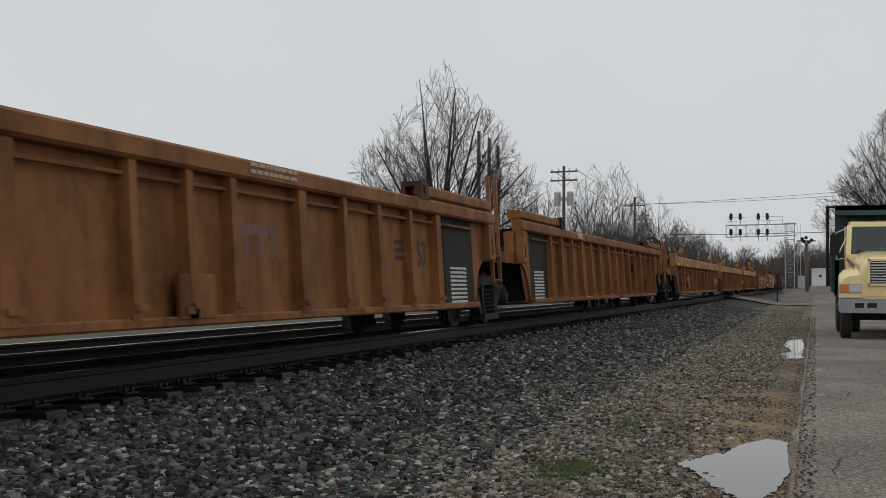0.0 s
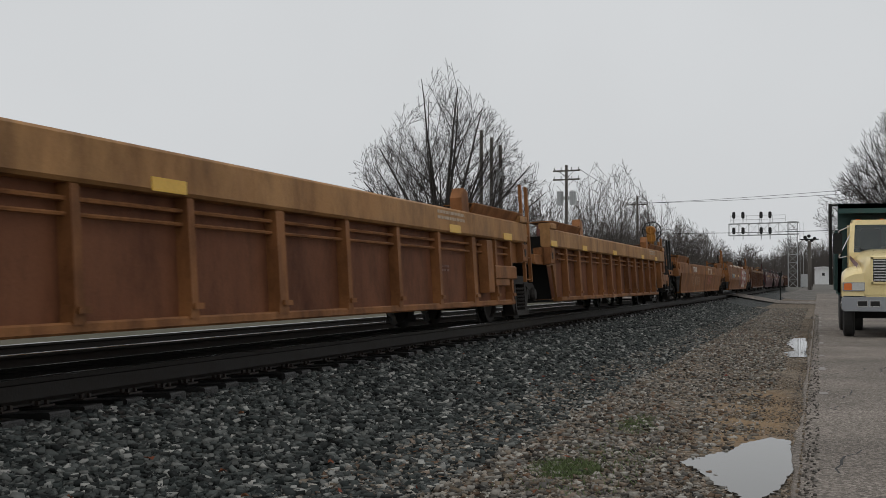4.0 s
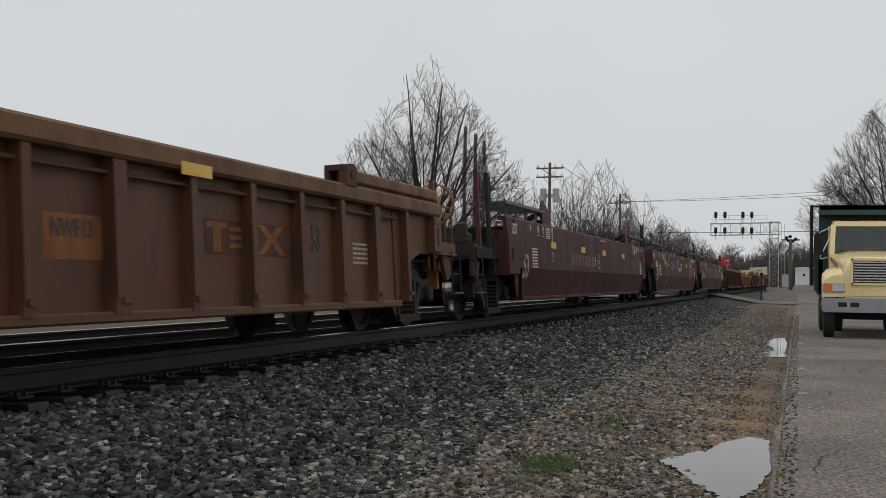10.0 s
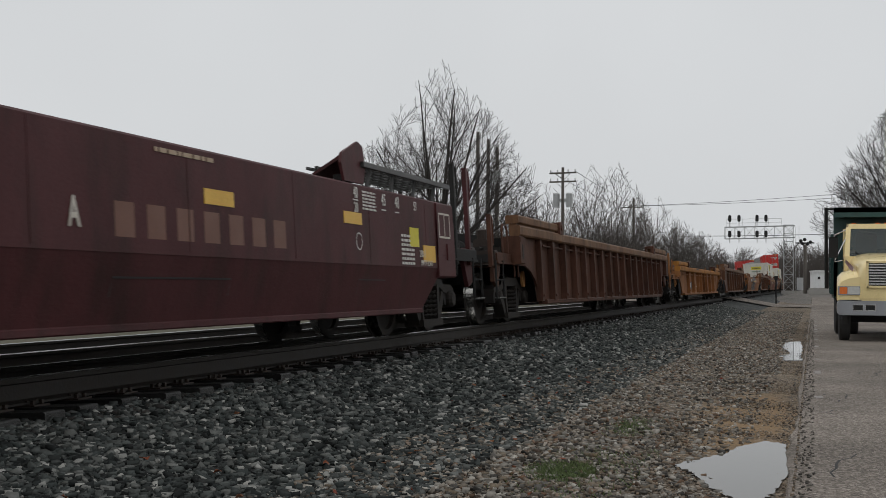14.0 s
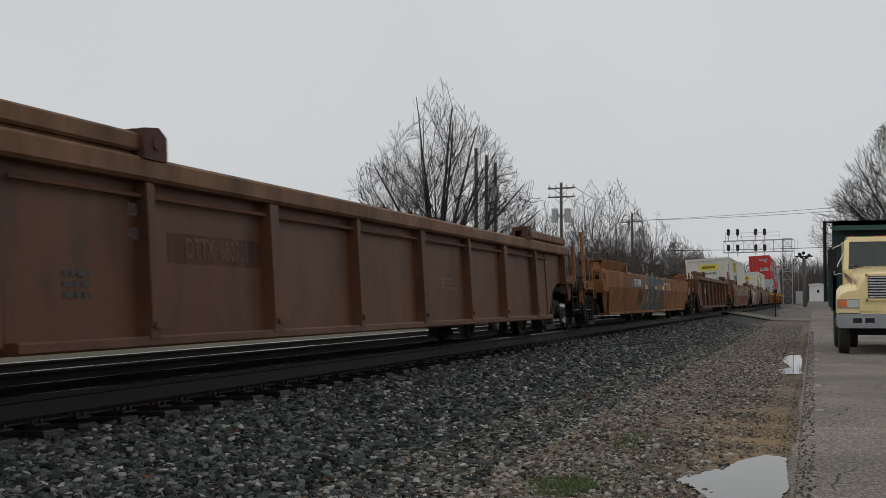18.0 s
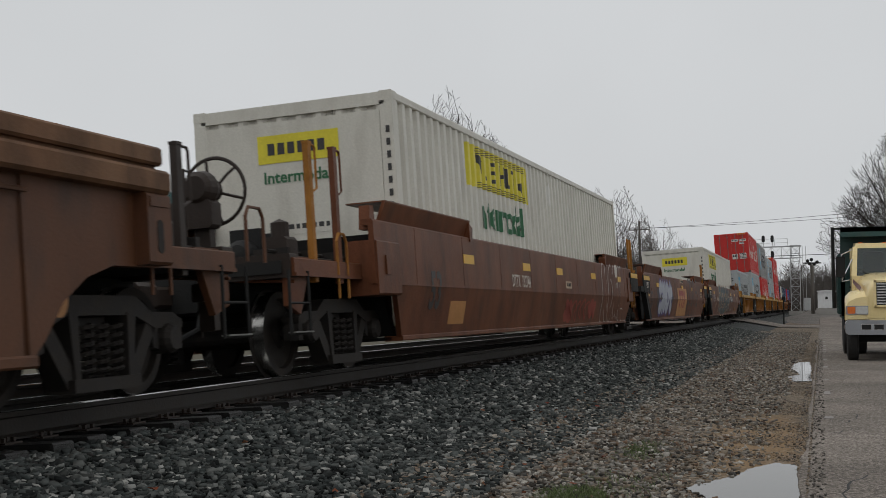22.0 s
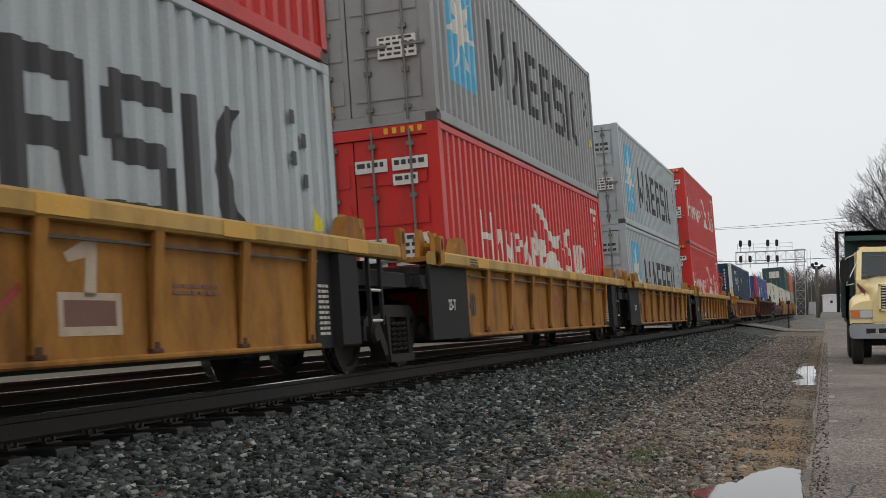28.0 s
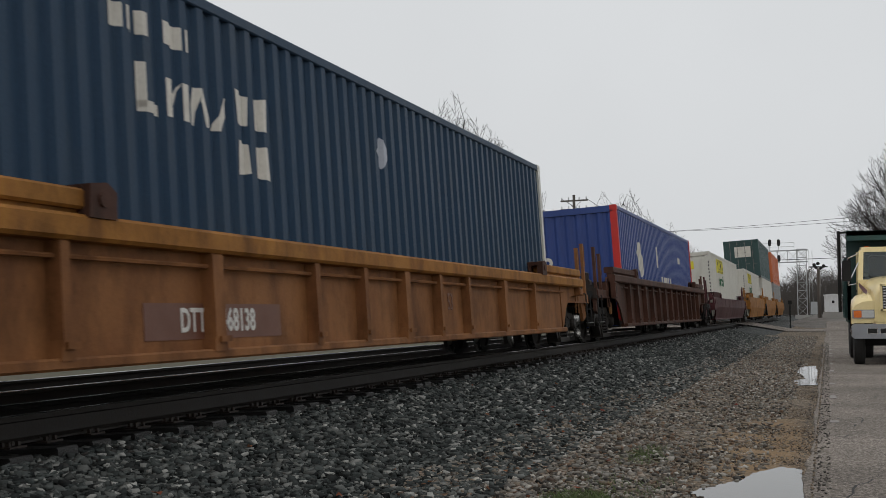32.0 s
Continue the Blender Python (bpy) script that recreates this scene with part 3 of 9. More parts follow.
WHEELSET, SIDE_FRAME, SPRINGS = wheelset_mesh(), side_frame_mesh(), spring_mesh()
BOLSTER = Shape().box(-0.2, 0.2, -1.0, 1.0, 0.45, 0.62, 0.03).box(-0.28, 0.28, -0.35, 0.35, 0.6, 0.78, 0.03).box(-0.06, 0.06, -0.7, 0.7, 0.30, 0.45).mesh("bogie")
BOLSTER.materials.append(MAT["truckblack"])


def bogie(car, x):
    b = part("bogie", BOLSTER, "truckblack", car, at=pose(x, 0, 0))
    for g in (-1, 1):
        part("side_frame", SIDE_FRAME, "truckblack", b, at=pose(0, g * 1.02, 0, 0, 0, 0 if g < 0 else 180))
        for dx in (-0.18, 0.0, 0.18):
            part("spring", SPRINGS, "truckblack", b, at=pose(dx, g * 1.04, 0))
    for dx in (-0.89, 0.89):
        w = part("wheelset", WHEELSET, "truckblack", b, at=pose(dx, 0, 0.42))
        WHEELSETS.append((w, dx))


def handhold(car, x, y, z0, z1, out, mat, name="grab_iron"):
    s = Shape().pipe([(x, y, z0), (x + out, y, z0), (x + out, y, z1), (x, y, z1)], 0.012, 5)
    return part(name, s, mat, car)


def end_post(car, x, y, z0, z1, mat):
    s = Shape().box(x - 0.045, x + 0.035, y - 0.03, y + 0.03, z0, z1, 0.008).box(x - 0.05, x + 0.04, y - 0.035, y + 0.035, z1 - 0.02, z1 + 0.004)
    p = part("end_post", s, mat, car)
    loop = Shape().pipe([(x + 0.04, y, z1 - 0.02), (x + 0.17, y, z1 - 0.02), (x + 0.19, y, z1 - 0.05), (x + 0.19, y, z1 - 0.44), (x + 0.04, y, z1 - 0.5)], 0.013, 5)
    part("grab_iron", loop, mat, p)
    return p


def hoop(car, x, y, z0, z1, mat, wide=0.34):
    """Bent grab iron standing on the deck's edge."""
    s = Shape().pipe([(x - wide / 2, y, z0), (x - wide / 2, y, z1 - 0.08), (x - wide / 2 + 0.06, y, z1), (x + wide / 2 - 0.06, y, z1), (x + wide / 2, y, z1 - 0.08), (x + wide / 2, y, z0)], 0.016, 6)
    return part("grab_iron", s, mat, car)


def hand_brake(car, x, y, z, mat, wheelmat):
    """Stand, gear case, spoked wheel with a dished hub, chain and guard bar."""
    s = Shape().box(x - 0.12, x + 0.1, y - 0.1, y + 0.1, z - 0.95, z - 0.8, 0.01).box(x - 0.06, x + 0.04, y - 0.07, y + 0.07, z - 1.2, z - 0.2, 0.01)
    b = part("hand_brake", s, mat, car)
    part("gear_case", Shape().lathe([(-0.14, 0.0), (-0.14, 0.1), (-0.1, 0.14), (0.0, 0.155), (0.07, 0.13), (0.09, 0.08), (0.12, 0.07), (0.12, 0.0)], (x - 0.02, y, z), "x", 18).box(x - 0.13, x + 0.05, y - 0.13, y + 0.13, z - 0.34, z - 0.1, 0.03).lathe([(0.06, 0.0), (0.06, 0.05), (0.1, 0.05), (0.1, 0.0)], (x, y + 0.12, z + 0.1), "x", 10), mat, b)
    w = Shape().torus((x + 0.2, y, z), 0.29, 0.017, "x", 32, 6).lathe([(0.12, 0.0), (0.12, 0.05), (0.16, 0.1), (0.18, 0.09), (0.2, 0.045), (0.23, 0.0)], (x, y, z), "x", 16)
    for i in range(6):
        a = 2 * math.pi * i / 6 + 0.3
        c, q = math.cos(a), math.sin(a)
        w.pipe([(x + 0.17, y + 0.07 * c, z + 0.07 * q), (x + 0.165, y + 0.19 * c, z + 0.19 * q), (x + 0.2, y + 0.29 * c, z + 0.29 * q)], 0.014, 5)
    part("brake_wheel", w, wheelmat, b)
    part("chain_rod", Shape().rod((x + 0.02, y + 0.1, z - 0.1), (x + 0.02, y + 0.1, z - 1.25), 0.014, n=5), "rust", b)
    part("guard_bar", Shape().pipe([(x - 0.2, y, z - 0.55), (x - 0.42, y - 0.05, z - 0.5), (x - 0.42, y - 0.05, z + 0.12), (x - 0.24, y, z + 0.12), (x - 0.22, y, z - 0.1)], 0.012, 5), mat, b)


def sill_step(car, x, y, mat):
    s = Shape().pipe([(x - 0.22, y, 0.98), (x - 0.22, y, 0.40), (x + 0.22, y, 0.40), (x + 0.22, y, 0.98)], 0.016, 5).rod((x - 0.22, y, 0.68), (x + 0.22, y, 0.68), 0.012, n=5)
    st = part("sill_step", s, mat, car)
    part("tread", Shape().box(x - 0.2, x + 0.2, y - 0.04, y + 0.04, 0.405, 0.42, 0.003), "grating", st)


RESERVOIR = Shape().lathe([(-0.55, 0.0), (-0.53, 0.1), (-0.46, 0.15), (0.46, 0.15), (0.53, 0.1), (0.55, 0.0)], (0, 0, 0), "x", 14).box(-0.34, -0.28, -0.16, 0.16, -0.02, 0.26).box(0.28, 0.34, -0.16, 0.16, -0.02, 0.26).mesh("air_reservoir")
RESERVOIR.materials.append(MAT["black"])


def deck_fittings(car, e, inner, tip, deckz, mat, coupled):
    """Edge channels, grating, pipes, valves and rigging on the deck over a bogie."""
    a, b = sorted((e * inner, e * tip))
    steel = "black" if mat in ("maroon", "yellow") else mat
    for g in (-1, 1):
        part("edge_channel", Shape().box(a, b, *sorted((g * 1.22, g * 1.33)), deckz - 0.13, deckz + 0.02, 0.012).box(a, b, *sorted((g * 1.30, g * 1.345)), deckz - 0.15, deckz - 0.12), steel, car)
        s = Shape()
        for y, z in ((1.12, deckz + 0.05), (1.02, deckz + 0.11), (0.85, deckz + 0.06)):
            s.rod((a + 0.1, g * y, z), (b - 0.15, g * y, z), 0.02, n=6)
        for k in range(4):
            x = a + (b - a) * (k + 0.5) / 4
            s.box(x - 0.03, x + 0.03, *sorted((g * 0.8, g * 1.16)), deckz, deckz + 0.14)
        part("brake_pipe", s, "truckblack", car)
    n = max(int((b - a) / 0.16), 3)
    s = Shape()
    for k in range(n):
        x = a + (b - a) * (k + 0.5) / n
        s.box(x - 0.014, x + 0.014, -0.75, 0.75, deckz + 0.02, deckz + 0.06)
    s.box(a, b, -0.78, -0.74, deckz, deckz + 0.07).box(a, b, 0.74, 0.78, deckz, deckz + 0.07)
    part("deck_grating", s, "truckblack", car)["kind"] = "stuff"
    if coupled:
        part("air_reservoir", RESERVOIR, "black", car, at=pose(e * (tip - 0.95), -0.55, deckz + 0.12))
        part("valve", Shape().box(e * (tip - 0.5) - 0.13, e * (tip - 0.5) + 0.13, -1.1, -0.86, deckz + 0.02, deckz + 0.26, 0.03).lathe([(0.0, 0.0), (0.0, 0.09), (0.14, 0.09), (0.18, 0.0)], (e * (tip - 0.5), -0.98, deckz + 0.26), "z", 12), "rust", car)
        part("lever_rod", Shape().pipe([(e * (tip - 0.05), -1.3, deckz - 0.2), (e * (tip - 0.02), -0.8, deckz - 0.16), (e * (tip + 0.05), -0.3, deckz - 0.1)], 0.016, 5), steel, car)


def car_end(car, e, L, body, top, mat, o):
    """Deck, coupler, posts and bogie at one end; e is -1 (leading) or 1."""
    h = L / 2
    coupled = o["front" if e < 0 else "rear"] == "c"
    tip = h - (0.55 if coupled else 0.25)
    a, b = sorted((e * (h - body + 0.15), e * tip))
    deckz = min(top - 0.3, 1.08)
    part("end_deck", Shape().box(a, b, -1.22, 1.22, deckz - 0.12, deckz, 0.01).box(a, b, -0.35, 0.35, deckz - 0.42, deckz - 0.12, 0.02), "black", car)
    # sloped bulkhead of the well
    xb = e * (h - body - 0.15)
    xt = e * (h - body + 0.35)
    s = Shape()
    for y0, y1 in ((-1.24, 1.24),):
        s.solid([(xb, y0, 0.32), (xb, y1, 0.32), (xt, y1, top - 0.1), (xt, y0, top - 0.1), (xb + e * 0.05, y0, 0.32), (xb + e * 0.05, y1, 0.32), (xt + e * 0.05, y1, top - 0.1), (xt + e * 0.05, y0, top - 0.1)],
                [(0, 1, 2, 3), (4, 7, 6, 5), (0, 4, 5, 1), (1, 5, 6, 2), (2, 6, 7, 3), (3, 7, 4, 0)])
    part("bulkhead", s, "black", car)
    deck_fittings(car, e, h - body + 0.5, tip - 0.05, deckz, mat, coupled)
    if coupled:
        part("coupler", Shape().box(*sorted((e * (tip - 0.1), e * (h - 0.06))), -0.09, 0.09, 0.72, 0.92, 0.03).box(*sorted((e * (h - 0.16), e * (h - 0.0))), -0.16, 0.1, 0.69, 0.95, 0.04), "rust", car)
        part("air_hose", Shape().pipe([(e * (tip - 0.1), -0.35, 0.75), (e * (tip + 0.05), -0.37, 0.5), (e * (h - 0.1), -0.3, 0.38), (e * h, -0.2, 0.36)], 0.025, 6), "black", car)
        part("cross_beam", Shape().box(*sorted((e * (tip - 0.02), e * (tip - 0.2))), -1.3, 1.3, deckz - 0.16, deckz + 0.06, 0.01), "rust" if mat != "yellow" else mat, car)
        posty = o.get("post", mat)
        spots = o.get("posts_f" if e < 0 else "posts_r", ((e * (tip - 0.1), 2.0), (e * (tip - 0.7), 1.88)))
        for g in (-1, 1):
            for k, spot in enumerate(spots):
                x, zt = spot[0], spot[1]
                pm = spot[2] if len(spot) > 2 else posty
                if zt < 1.62:
                    hoop(car, x, g * 1.31, deckz - 0.05, zt, pm)
                else:
                    end_post(car, x, g * 1.28, deckz - 0.2, zt, pm)
            hoop(car, e * (tip - 1.25), g * 1.33, deckz - 0.35, deckz + 0.3, posty, 0.26)
            sill_step(car, e * (tip - 0.1), g * 1.34, "black")
            part("end_bracket", Shape().plate([(e * (tip - 0.3), deckz - 0.5), (e * (tip - 0.05), deckz - 0.42), (e * (tip - 0.05), deckz + 0.04), (e * (tip - 0.6), deckz + 0.04)][::e], *sorted((g * 1.2, g * 1.26))), mat, car)
        bogie(car, e * (h - 2.25))
        if o.get("brake") == e:
            hand_brake(car, o.get("brake_x", e * (tip - 0.12)), -1.0, o.get("brake_z", 2.2), o.get("brake_mat", mat), o.get("wheel_mat", "black"))
    else:
        part("joint_arm", Shape().box(*sorted((e * (tip - 0.1), e * h)), -0.2, 0.2, 0.7, 0.92, 0.03), "black", car)
        if o.get("ladder", not o.get("short")) and e > 0:
            for g in (-1, 1):
                y = g * 1.36
                x0 = e * (h - 0.62)
                lm, zt = o.get("post", mat), o.get("post_top", 2.35)
                s = Shape().box(x0 - 0.03, x0 + 0.03, y - 0.025, y + 0.025, 0.62, zt, 0.008)
                lad = part("ladder", s, lm, car)
                part("stile", Shape().box(x0 + 0.39, x0 + 0.45, y - 0.025, y + 0.025, 0.62, zt, 0.008), lm, lad)
                for k in range(3):
                    part("rung", Shape().rod((x0, y, 0.66 + 0.36 * k), (x0 + 0.42, y, 0.66 + 0.36 * k), 0.014, n=5), lm, lad)
                handhold(car, x0 + 0.45, y, o.get("post_top", 2.35) - 0.42, o.get("post_top", 2.35) - 0.03, 0.08, o.get("post", mat))
        if e > 0:
            bogie(car, e * h)


def arch_ring(e, x_in, x_out, z_low, z_high, z_top, round_arch):
    """Outline of the side plate over a bogie, from the well's foot up to the end of the top chord."""
    w = x_out - x_in
    if round_arch:
        pts = [(0.02, z_low), (0.12, z_low + 0.22 * (z_high - z_low)), (0.25, z_low + 0.6 * (z_high - z_low)), (0.42, z_low + 0.86 * (z_high - z_low)), (0.62, z_high), (1.0, z_high)]
    else:
        pts = [(0.02, z_low), (0.30, z_high), (1.0, z_high)]
    ring = [(e * (x_in + w * q), z) for q, z in pts] + [(e * x_out, z_top), (e * x_in, z_top)]
    return ring if e > 0 else ring[::-1]


def flap(car, x0, x1, g, top, mat, lean=0.1, high=0.17, name="guide_flap"):
    s = Shape().prism([(g * 1.42, top - 0.01), (g * 1.38, top - 0.01), (g * (1.38 + lean), top + high), (g * (1.42 + lean), top + high)], x0, x1)
    s.box(x0, x1, *sorted((g * 1.05, g * (1.42 + lean))), top + high, top + high + 0.015)
    return part(name, s, mat, car)


def lock_horn(car, x, g, top, mat):
    s = Shape().plate([(x - 0.16, top), (x + 0.2, top), (x + 0.16, top + 0.3), (x - 0.02, top + 0.34), (x - 0.16, top + 0.2)], *sorted((g * 1.28, g * 1.44)))
    part("lock_horn", s, mat, car)


def ribbed_car(L, mat, o):
    car = thing("well_car", o["label"], "well car", "train of well cars")
    h, top = L / 2, o.get("top", 1.62)
    sill = {e: o.get("sill_f" if e < 0 else "sill_r") or (o.get("sill_c", 1.9) if o["front" if e < 0 else "rear"] == "c" else o.get("sill_a", 0.9)) for e in (-1, 1)}
    joint = (2.1, 3.05) if o.get("short") else (1.8, 1.8)
    body = {e: (3.5 if o["front" if e < 0 else "rear"] == "c" else joint[e > 0]) for e in (-1, 1)}
    body = {e: o.get("body_f" if e < 0 else "body_r", body[e]) for e in (-1, 1)}
    xa, xb = -h + body[-1], h - body[1]
    ch = o.get("chord", 0.17)
    part("floor", Shape().box(xa, xb, -1.24, 1.24, 0.27, 0.31), "black", car)
    for g in (-1, 1):
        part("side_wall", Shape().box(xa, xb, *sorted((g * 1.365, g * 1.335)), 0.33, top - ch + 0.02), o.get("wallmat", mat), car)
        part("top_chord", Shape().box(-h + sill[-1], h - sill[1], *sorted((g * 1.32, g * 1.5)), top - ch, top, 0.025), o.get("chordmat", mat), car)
        part("side_sill", Shape().box(xa, xb, *sorted((g * 1.30, g * (1.42 if o.get("short") else 1.46))), 0.30 if o.get("short") else 0.27, 0.35, 0.015), mat, car)
        part("tie_pipe", Shape().rod((xa, g * 1.42, top - ch - 0.10), (xb, g * 1.42, top - ch - 0.10), 0.013 if o.get("short") else 0.018, n=6), o.get("pipemat", mat), car)
        if o.get("flaps"):
            part("tie_pipe", Shape().rod((xa, g * 1.42, top - ch - 0.2), (xb, g * 1.42, top - ch - 0.2), 0.016, n=6), mat, car)
        for e in (-1, 1):
            ring = arch_ring(e, h - body[e], h - sill[e], 0.30, 0.92, top - ch + 0.01, o.get("round", True))
            if o.get("short") and body[e] < 3.4:
                near, far = h - body[e], h - (0.5 if e < 0 else 2.5)
                ring = [(e * near, 0.3), (e * far, 0.3), (e * far, top - ch + 0.01), (e * near, top - ch + 0.01)][::e]
            part("end_plate", Shape().plate(ring, *sorted((g * 1.38, g * 1.34))), o.get("endmat", mat), car)
            xe = e * (h - sill[e])
            if o.get("short"):
                if body[e] > 3.4:
                    px = e * (h - body[e] + 0.12)
                    part("end_post", Shape().box(px - 0.2, px + 0.2, *sorted((g * 1.34, g * 1.485)), 0.36, top - ch, 0.02).box(px - 0.22, px + 0.22, *sorted((g * 1.34, g * 1.49)), 0.27, 0.5, 0.02), mat, car)
                elif e > 0:
                    part("end_post", Shape().box(h - 2.64, h - 2.16, *sorted((g * 1.24, g * 1.475)), 0.3, top - ch, 0.02), "black", car, "thick black post beside the wheels")
                    lx = h - 1.62
                    ladder = part("ladder", Shape().box(lx - 0.02, lx + 0.02, *sorted((g * 1.36, g * 1.4)), 0.5, top - ch, 0.006), "black", car)
                    part("stile", Shape().box(lx + 0.34, lx + 0.38, *sorted((g * 1.36, g * 1.4)), 0.5, top - ch, 0.006), "black", ladder)
                    for z in (0.55, 0.87):
                        part("rung", Shape().rod((lx, g * 1.38, z), (lx + 0.36, g * 1.38, z), 0.016, n=5), "white", ladder)
            else:
                part("corner_box", Shape().box(*sorted((xe, xe - e * 0.32)), *sorted((g * 1.18, g * 1.49)), 0.93, top - ch, 0.02).box(*sorted((xe - e * 0.03, xe - e * 0.29)), *sorted((g * 1.485, g * 1.5)), top - ch - 0.1, top - ch - 0.03), mat, car)
            if not o.get("short"):
                slot = [(xe - e * 0.16 + 0.045 * math.cos(0.524 * k), 1.13 + (0.075 if math.sin(0.524 * k) > 0 else -0.075) + 0.045 * math.sin(0.524 * k)) for k in range(12)]
                part("lifting_slot", Shape().plate(slot, *sorted((g * 1.487, g * 1.494))), "truckblack", car)
            if o.get("flaps"):
                f0, f1 = sorted((xe - e * 0.2, xe - e * 3.05))
                flap(car, f0, f1, g, top, mat, 0.08, 0.13)
                lock_horn(car, xe - e * 3.35, g, top - 0.01, mat)
                part("corner_cap", Shape().box(*sorted((xe, xe - e * 0.5)), *sorted((g * 1.3, g * 1.52)), top - 0.004, top + 0.1, 0.015), o["chordmat"], car)
            elif not o.get("short"):
                f0, f1 = sorted((xe - e * 0.05, xe - e * 3.3))
                gm = o.get("chordmat", mat)
                part("guide_rail", Shape().box(f0, f1, *sorted((g * 1.25, g * 1.47)), top + 0.035, top + 0.17, 0.018).box(f0 + 0.02, f1 - 0.02, *sorted((g * 1.3, g * 1.42)), top - 0.004, top + 0.04), gm, car)
                gx = xe - e * 3.34
                s = Shape().plate([(gx - 0.16, top - 0.1), (gx + 0.16, top - 0.1), (gx + 0.17, top + 0.16), (gx + 0.06, top + 0.22), (gx - 0.14, top + 0.2)], *sorted((g * 1.26, g * 1.31)))
                s.plate([(gx - 0.16, top - 0.02), (gx + 0.16, top - 0.02), (gx + 0.17, top + 0.16), (gx + 0.06, top + 0.22), (gx - 0.14, top + 0.2)], *sorted((g * 1.42, g * 1.515)))
                s.lathe([(1.4, 0.0), (1.4, 0.05), (1.53, 0.05), (1.53, 0.0)], (gx, 0, top + 0.1), "y", 10) if g > 0 else s.lathe([(-1.53, 0.0), (-1.53, 0.05), (-1.4, 0.05), (-1.4, 0.0)], (gx, 0, top + 0.1), "y", 10)
                s.box(gx - 0.15, gx + 0.15, *sorted((g * 1.28, g * 1.46)), top + 0.14, top + 0.2, 0.02)
                part("guide_end", s, "umber", car)
                if o.get("round", True) and body[e] > 2:
                    ax = e * (h - body[e] + 0.62)
                    oval = [(ax + 0.1 * math.cos(0.45 * k), 0.72 + 0.14 * math.sin(0.45 * k)) for k in range(14)]
                    part("arch_plate", Shape().plate(oval, *sorted((g * 1.16, g * 1.2))), "faded_amber", car, "small pale oval plate inside the wheel arch")
            if o.get("short"):
                part("corner_lug", Shape().plate([(xe - e * 1.3 - 0.3, top), (xe - e * 1.3 + 0.3, top), (xe - e * 1.3 + 0.12, top + 0.24), (xe - e * 1.3 - 0.1, top + 0.24)], *sorted((g * 1.25, g * 1.4))), mat, car)
                lx = xe - e * 0.75
                fr = Shape().plate([(lx - 0.22, top - 0.05), (lx + 0.22, top - 0.05), (lx + e * 0.1 + 0.06, top + 0.34), (lx + e * 0.1 - 0.06, top + 0.34)], *sorted((g * 1.0, g * 1.06)))
                fr.plate([(lx - 0.2, top - 0.05), (lx + 0.2, top - 0.05), (lx + e * 0.1 + 0.05, top + 0.28), (lx + e * 0.1 - 0.05, top + 0.28)], *sorted((g * 1.2, g * 1.25)))
                fr.rod((lx, g * 0.98, top + 0.12), (lx, g * 1.3, top + 0.12), 0.05, n=8).box(lx - 0.35, lx + 0.35, *sorted((g * 0.9, g * 1.3)), top - 0.08, top - 0.02)
                fr.pipe([(lx - e * 0.3, g * 1.1, top), (lx - e * 0.34, g * 1.1, top + 0.24), (lx - e * 0.12, g * 1.1, top + 0.3)], 0.03, 6)
                part("latch_frame", fr, mat, car)
                lug = part("end_lug", Shape().box(*sorted((xe, xe - e * 0.16)), *sorted((g * 1.44, g * 1.51)), top - ch - 0.02, top + 0.19, 0.02), mat, car)
                oval = [(xe - e * 0.08 + 0.03 * math.cos(0.524 * k), top + 0.08 + (0.04 if math.sin(0.524 * k) > 0 else -0.04) + 0.03 * math.sin(0.524 * k)) for k in range(12)]
                part("slot", Shape().plate(oval, *sorted((g * 1.509, g * 1.514))), "truckblack", lug)
        n = o.get("ribs", 10)
        if o.get("short"):
            spots = o.get("rib_at") or [h - 3.22 - 1.375 * k for k in range(9 if o["front"] == "a" and L > 15.9 else 8)]
        else:
            spots = o.get("rib_at") or [xa + (xb - xa) * (i + 0.5) / n for i in range(n)]
        for i, x in enumerate(spots):
            wide = 0.085 if i % max(len(spots) // 3, 1) == 1 else 0.05
            if o.get("short"):
                web = [(g * 1.36, 0.34), (g * 1.40, 0.34), (g * 1.44, top - ch), (g * 1.36, top - ch)]
                s = Shape().prism(web, x - 0.02, x + 0.02).prism([(g * 1.38, 0.38), (g * 1.40, 0.38), (g * 1.475, top - ch), (g * 1.44, top - ch)], x - 0.06, x + 0.06)
                rib = part("rib", s, "yellow", car)
                part("rib_foot", Shape().box(x - 0.07, x + 0.07, *sorted((g * 1.36, g * 1.412)), 0.345, 0.385, 0.01).box(x - 0.03, x + 0.03, *sorted((g * 1.395, g * 1.408)), 0.38, 0.43), "umber", rib, "rusted rib foot")
                continue
            s = Shape().box(x - wide, x + wide, *sorted((g * 1.36, g * 1.475)), 0.42, top - ch, 0.012)
            s.plate([(x - wide - 0.02, 0.33), (x + wide + 0.02, 0.33), (x + wide, 0.46), (x - wide, 0.46)], *sorted((g * 1.36, g * 1.47)))
            s.box(x - 0.035, x + wide + 0.05, *sorted((g * 1.46, g * 1.495)), 0.40, 0.445)
            part("rib", s, mat, car)
        if o.get("dark_ends"):
            for e in (-1, 1):
                x0, x1 = sorted((e * (h - body[e]), e * (h - body[e] - 1.35)))
                part("end_panel", Shape().box(x0, x1, *sorted((g * 1.366, g * 1.376)), 0.36, top - ch), "black", car, "sooty black end panel")
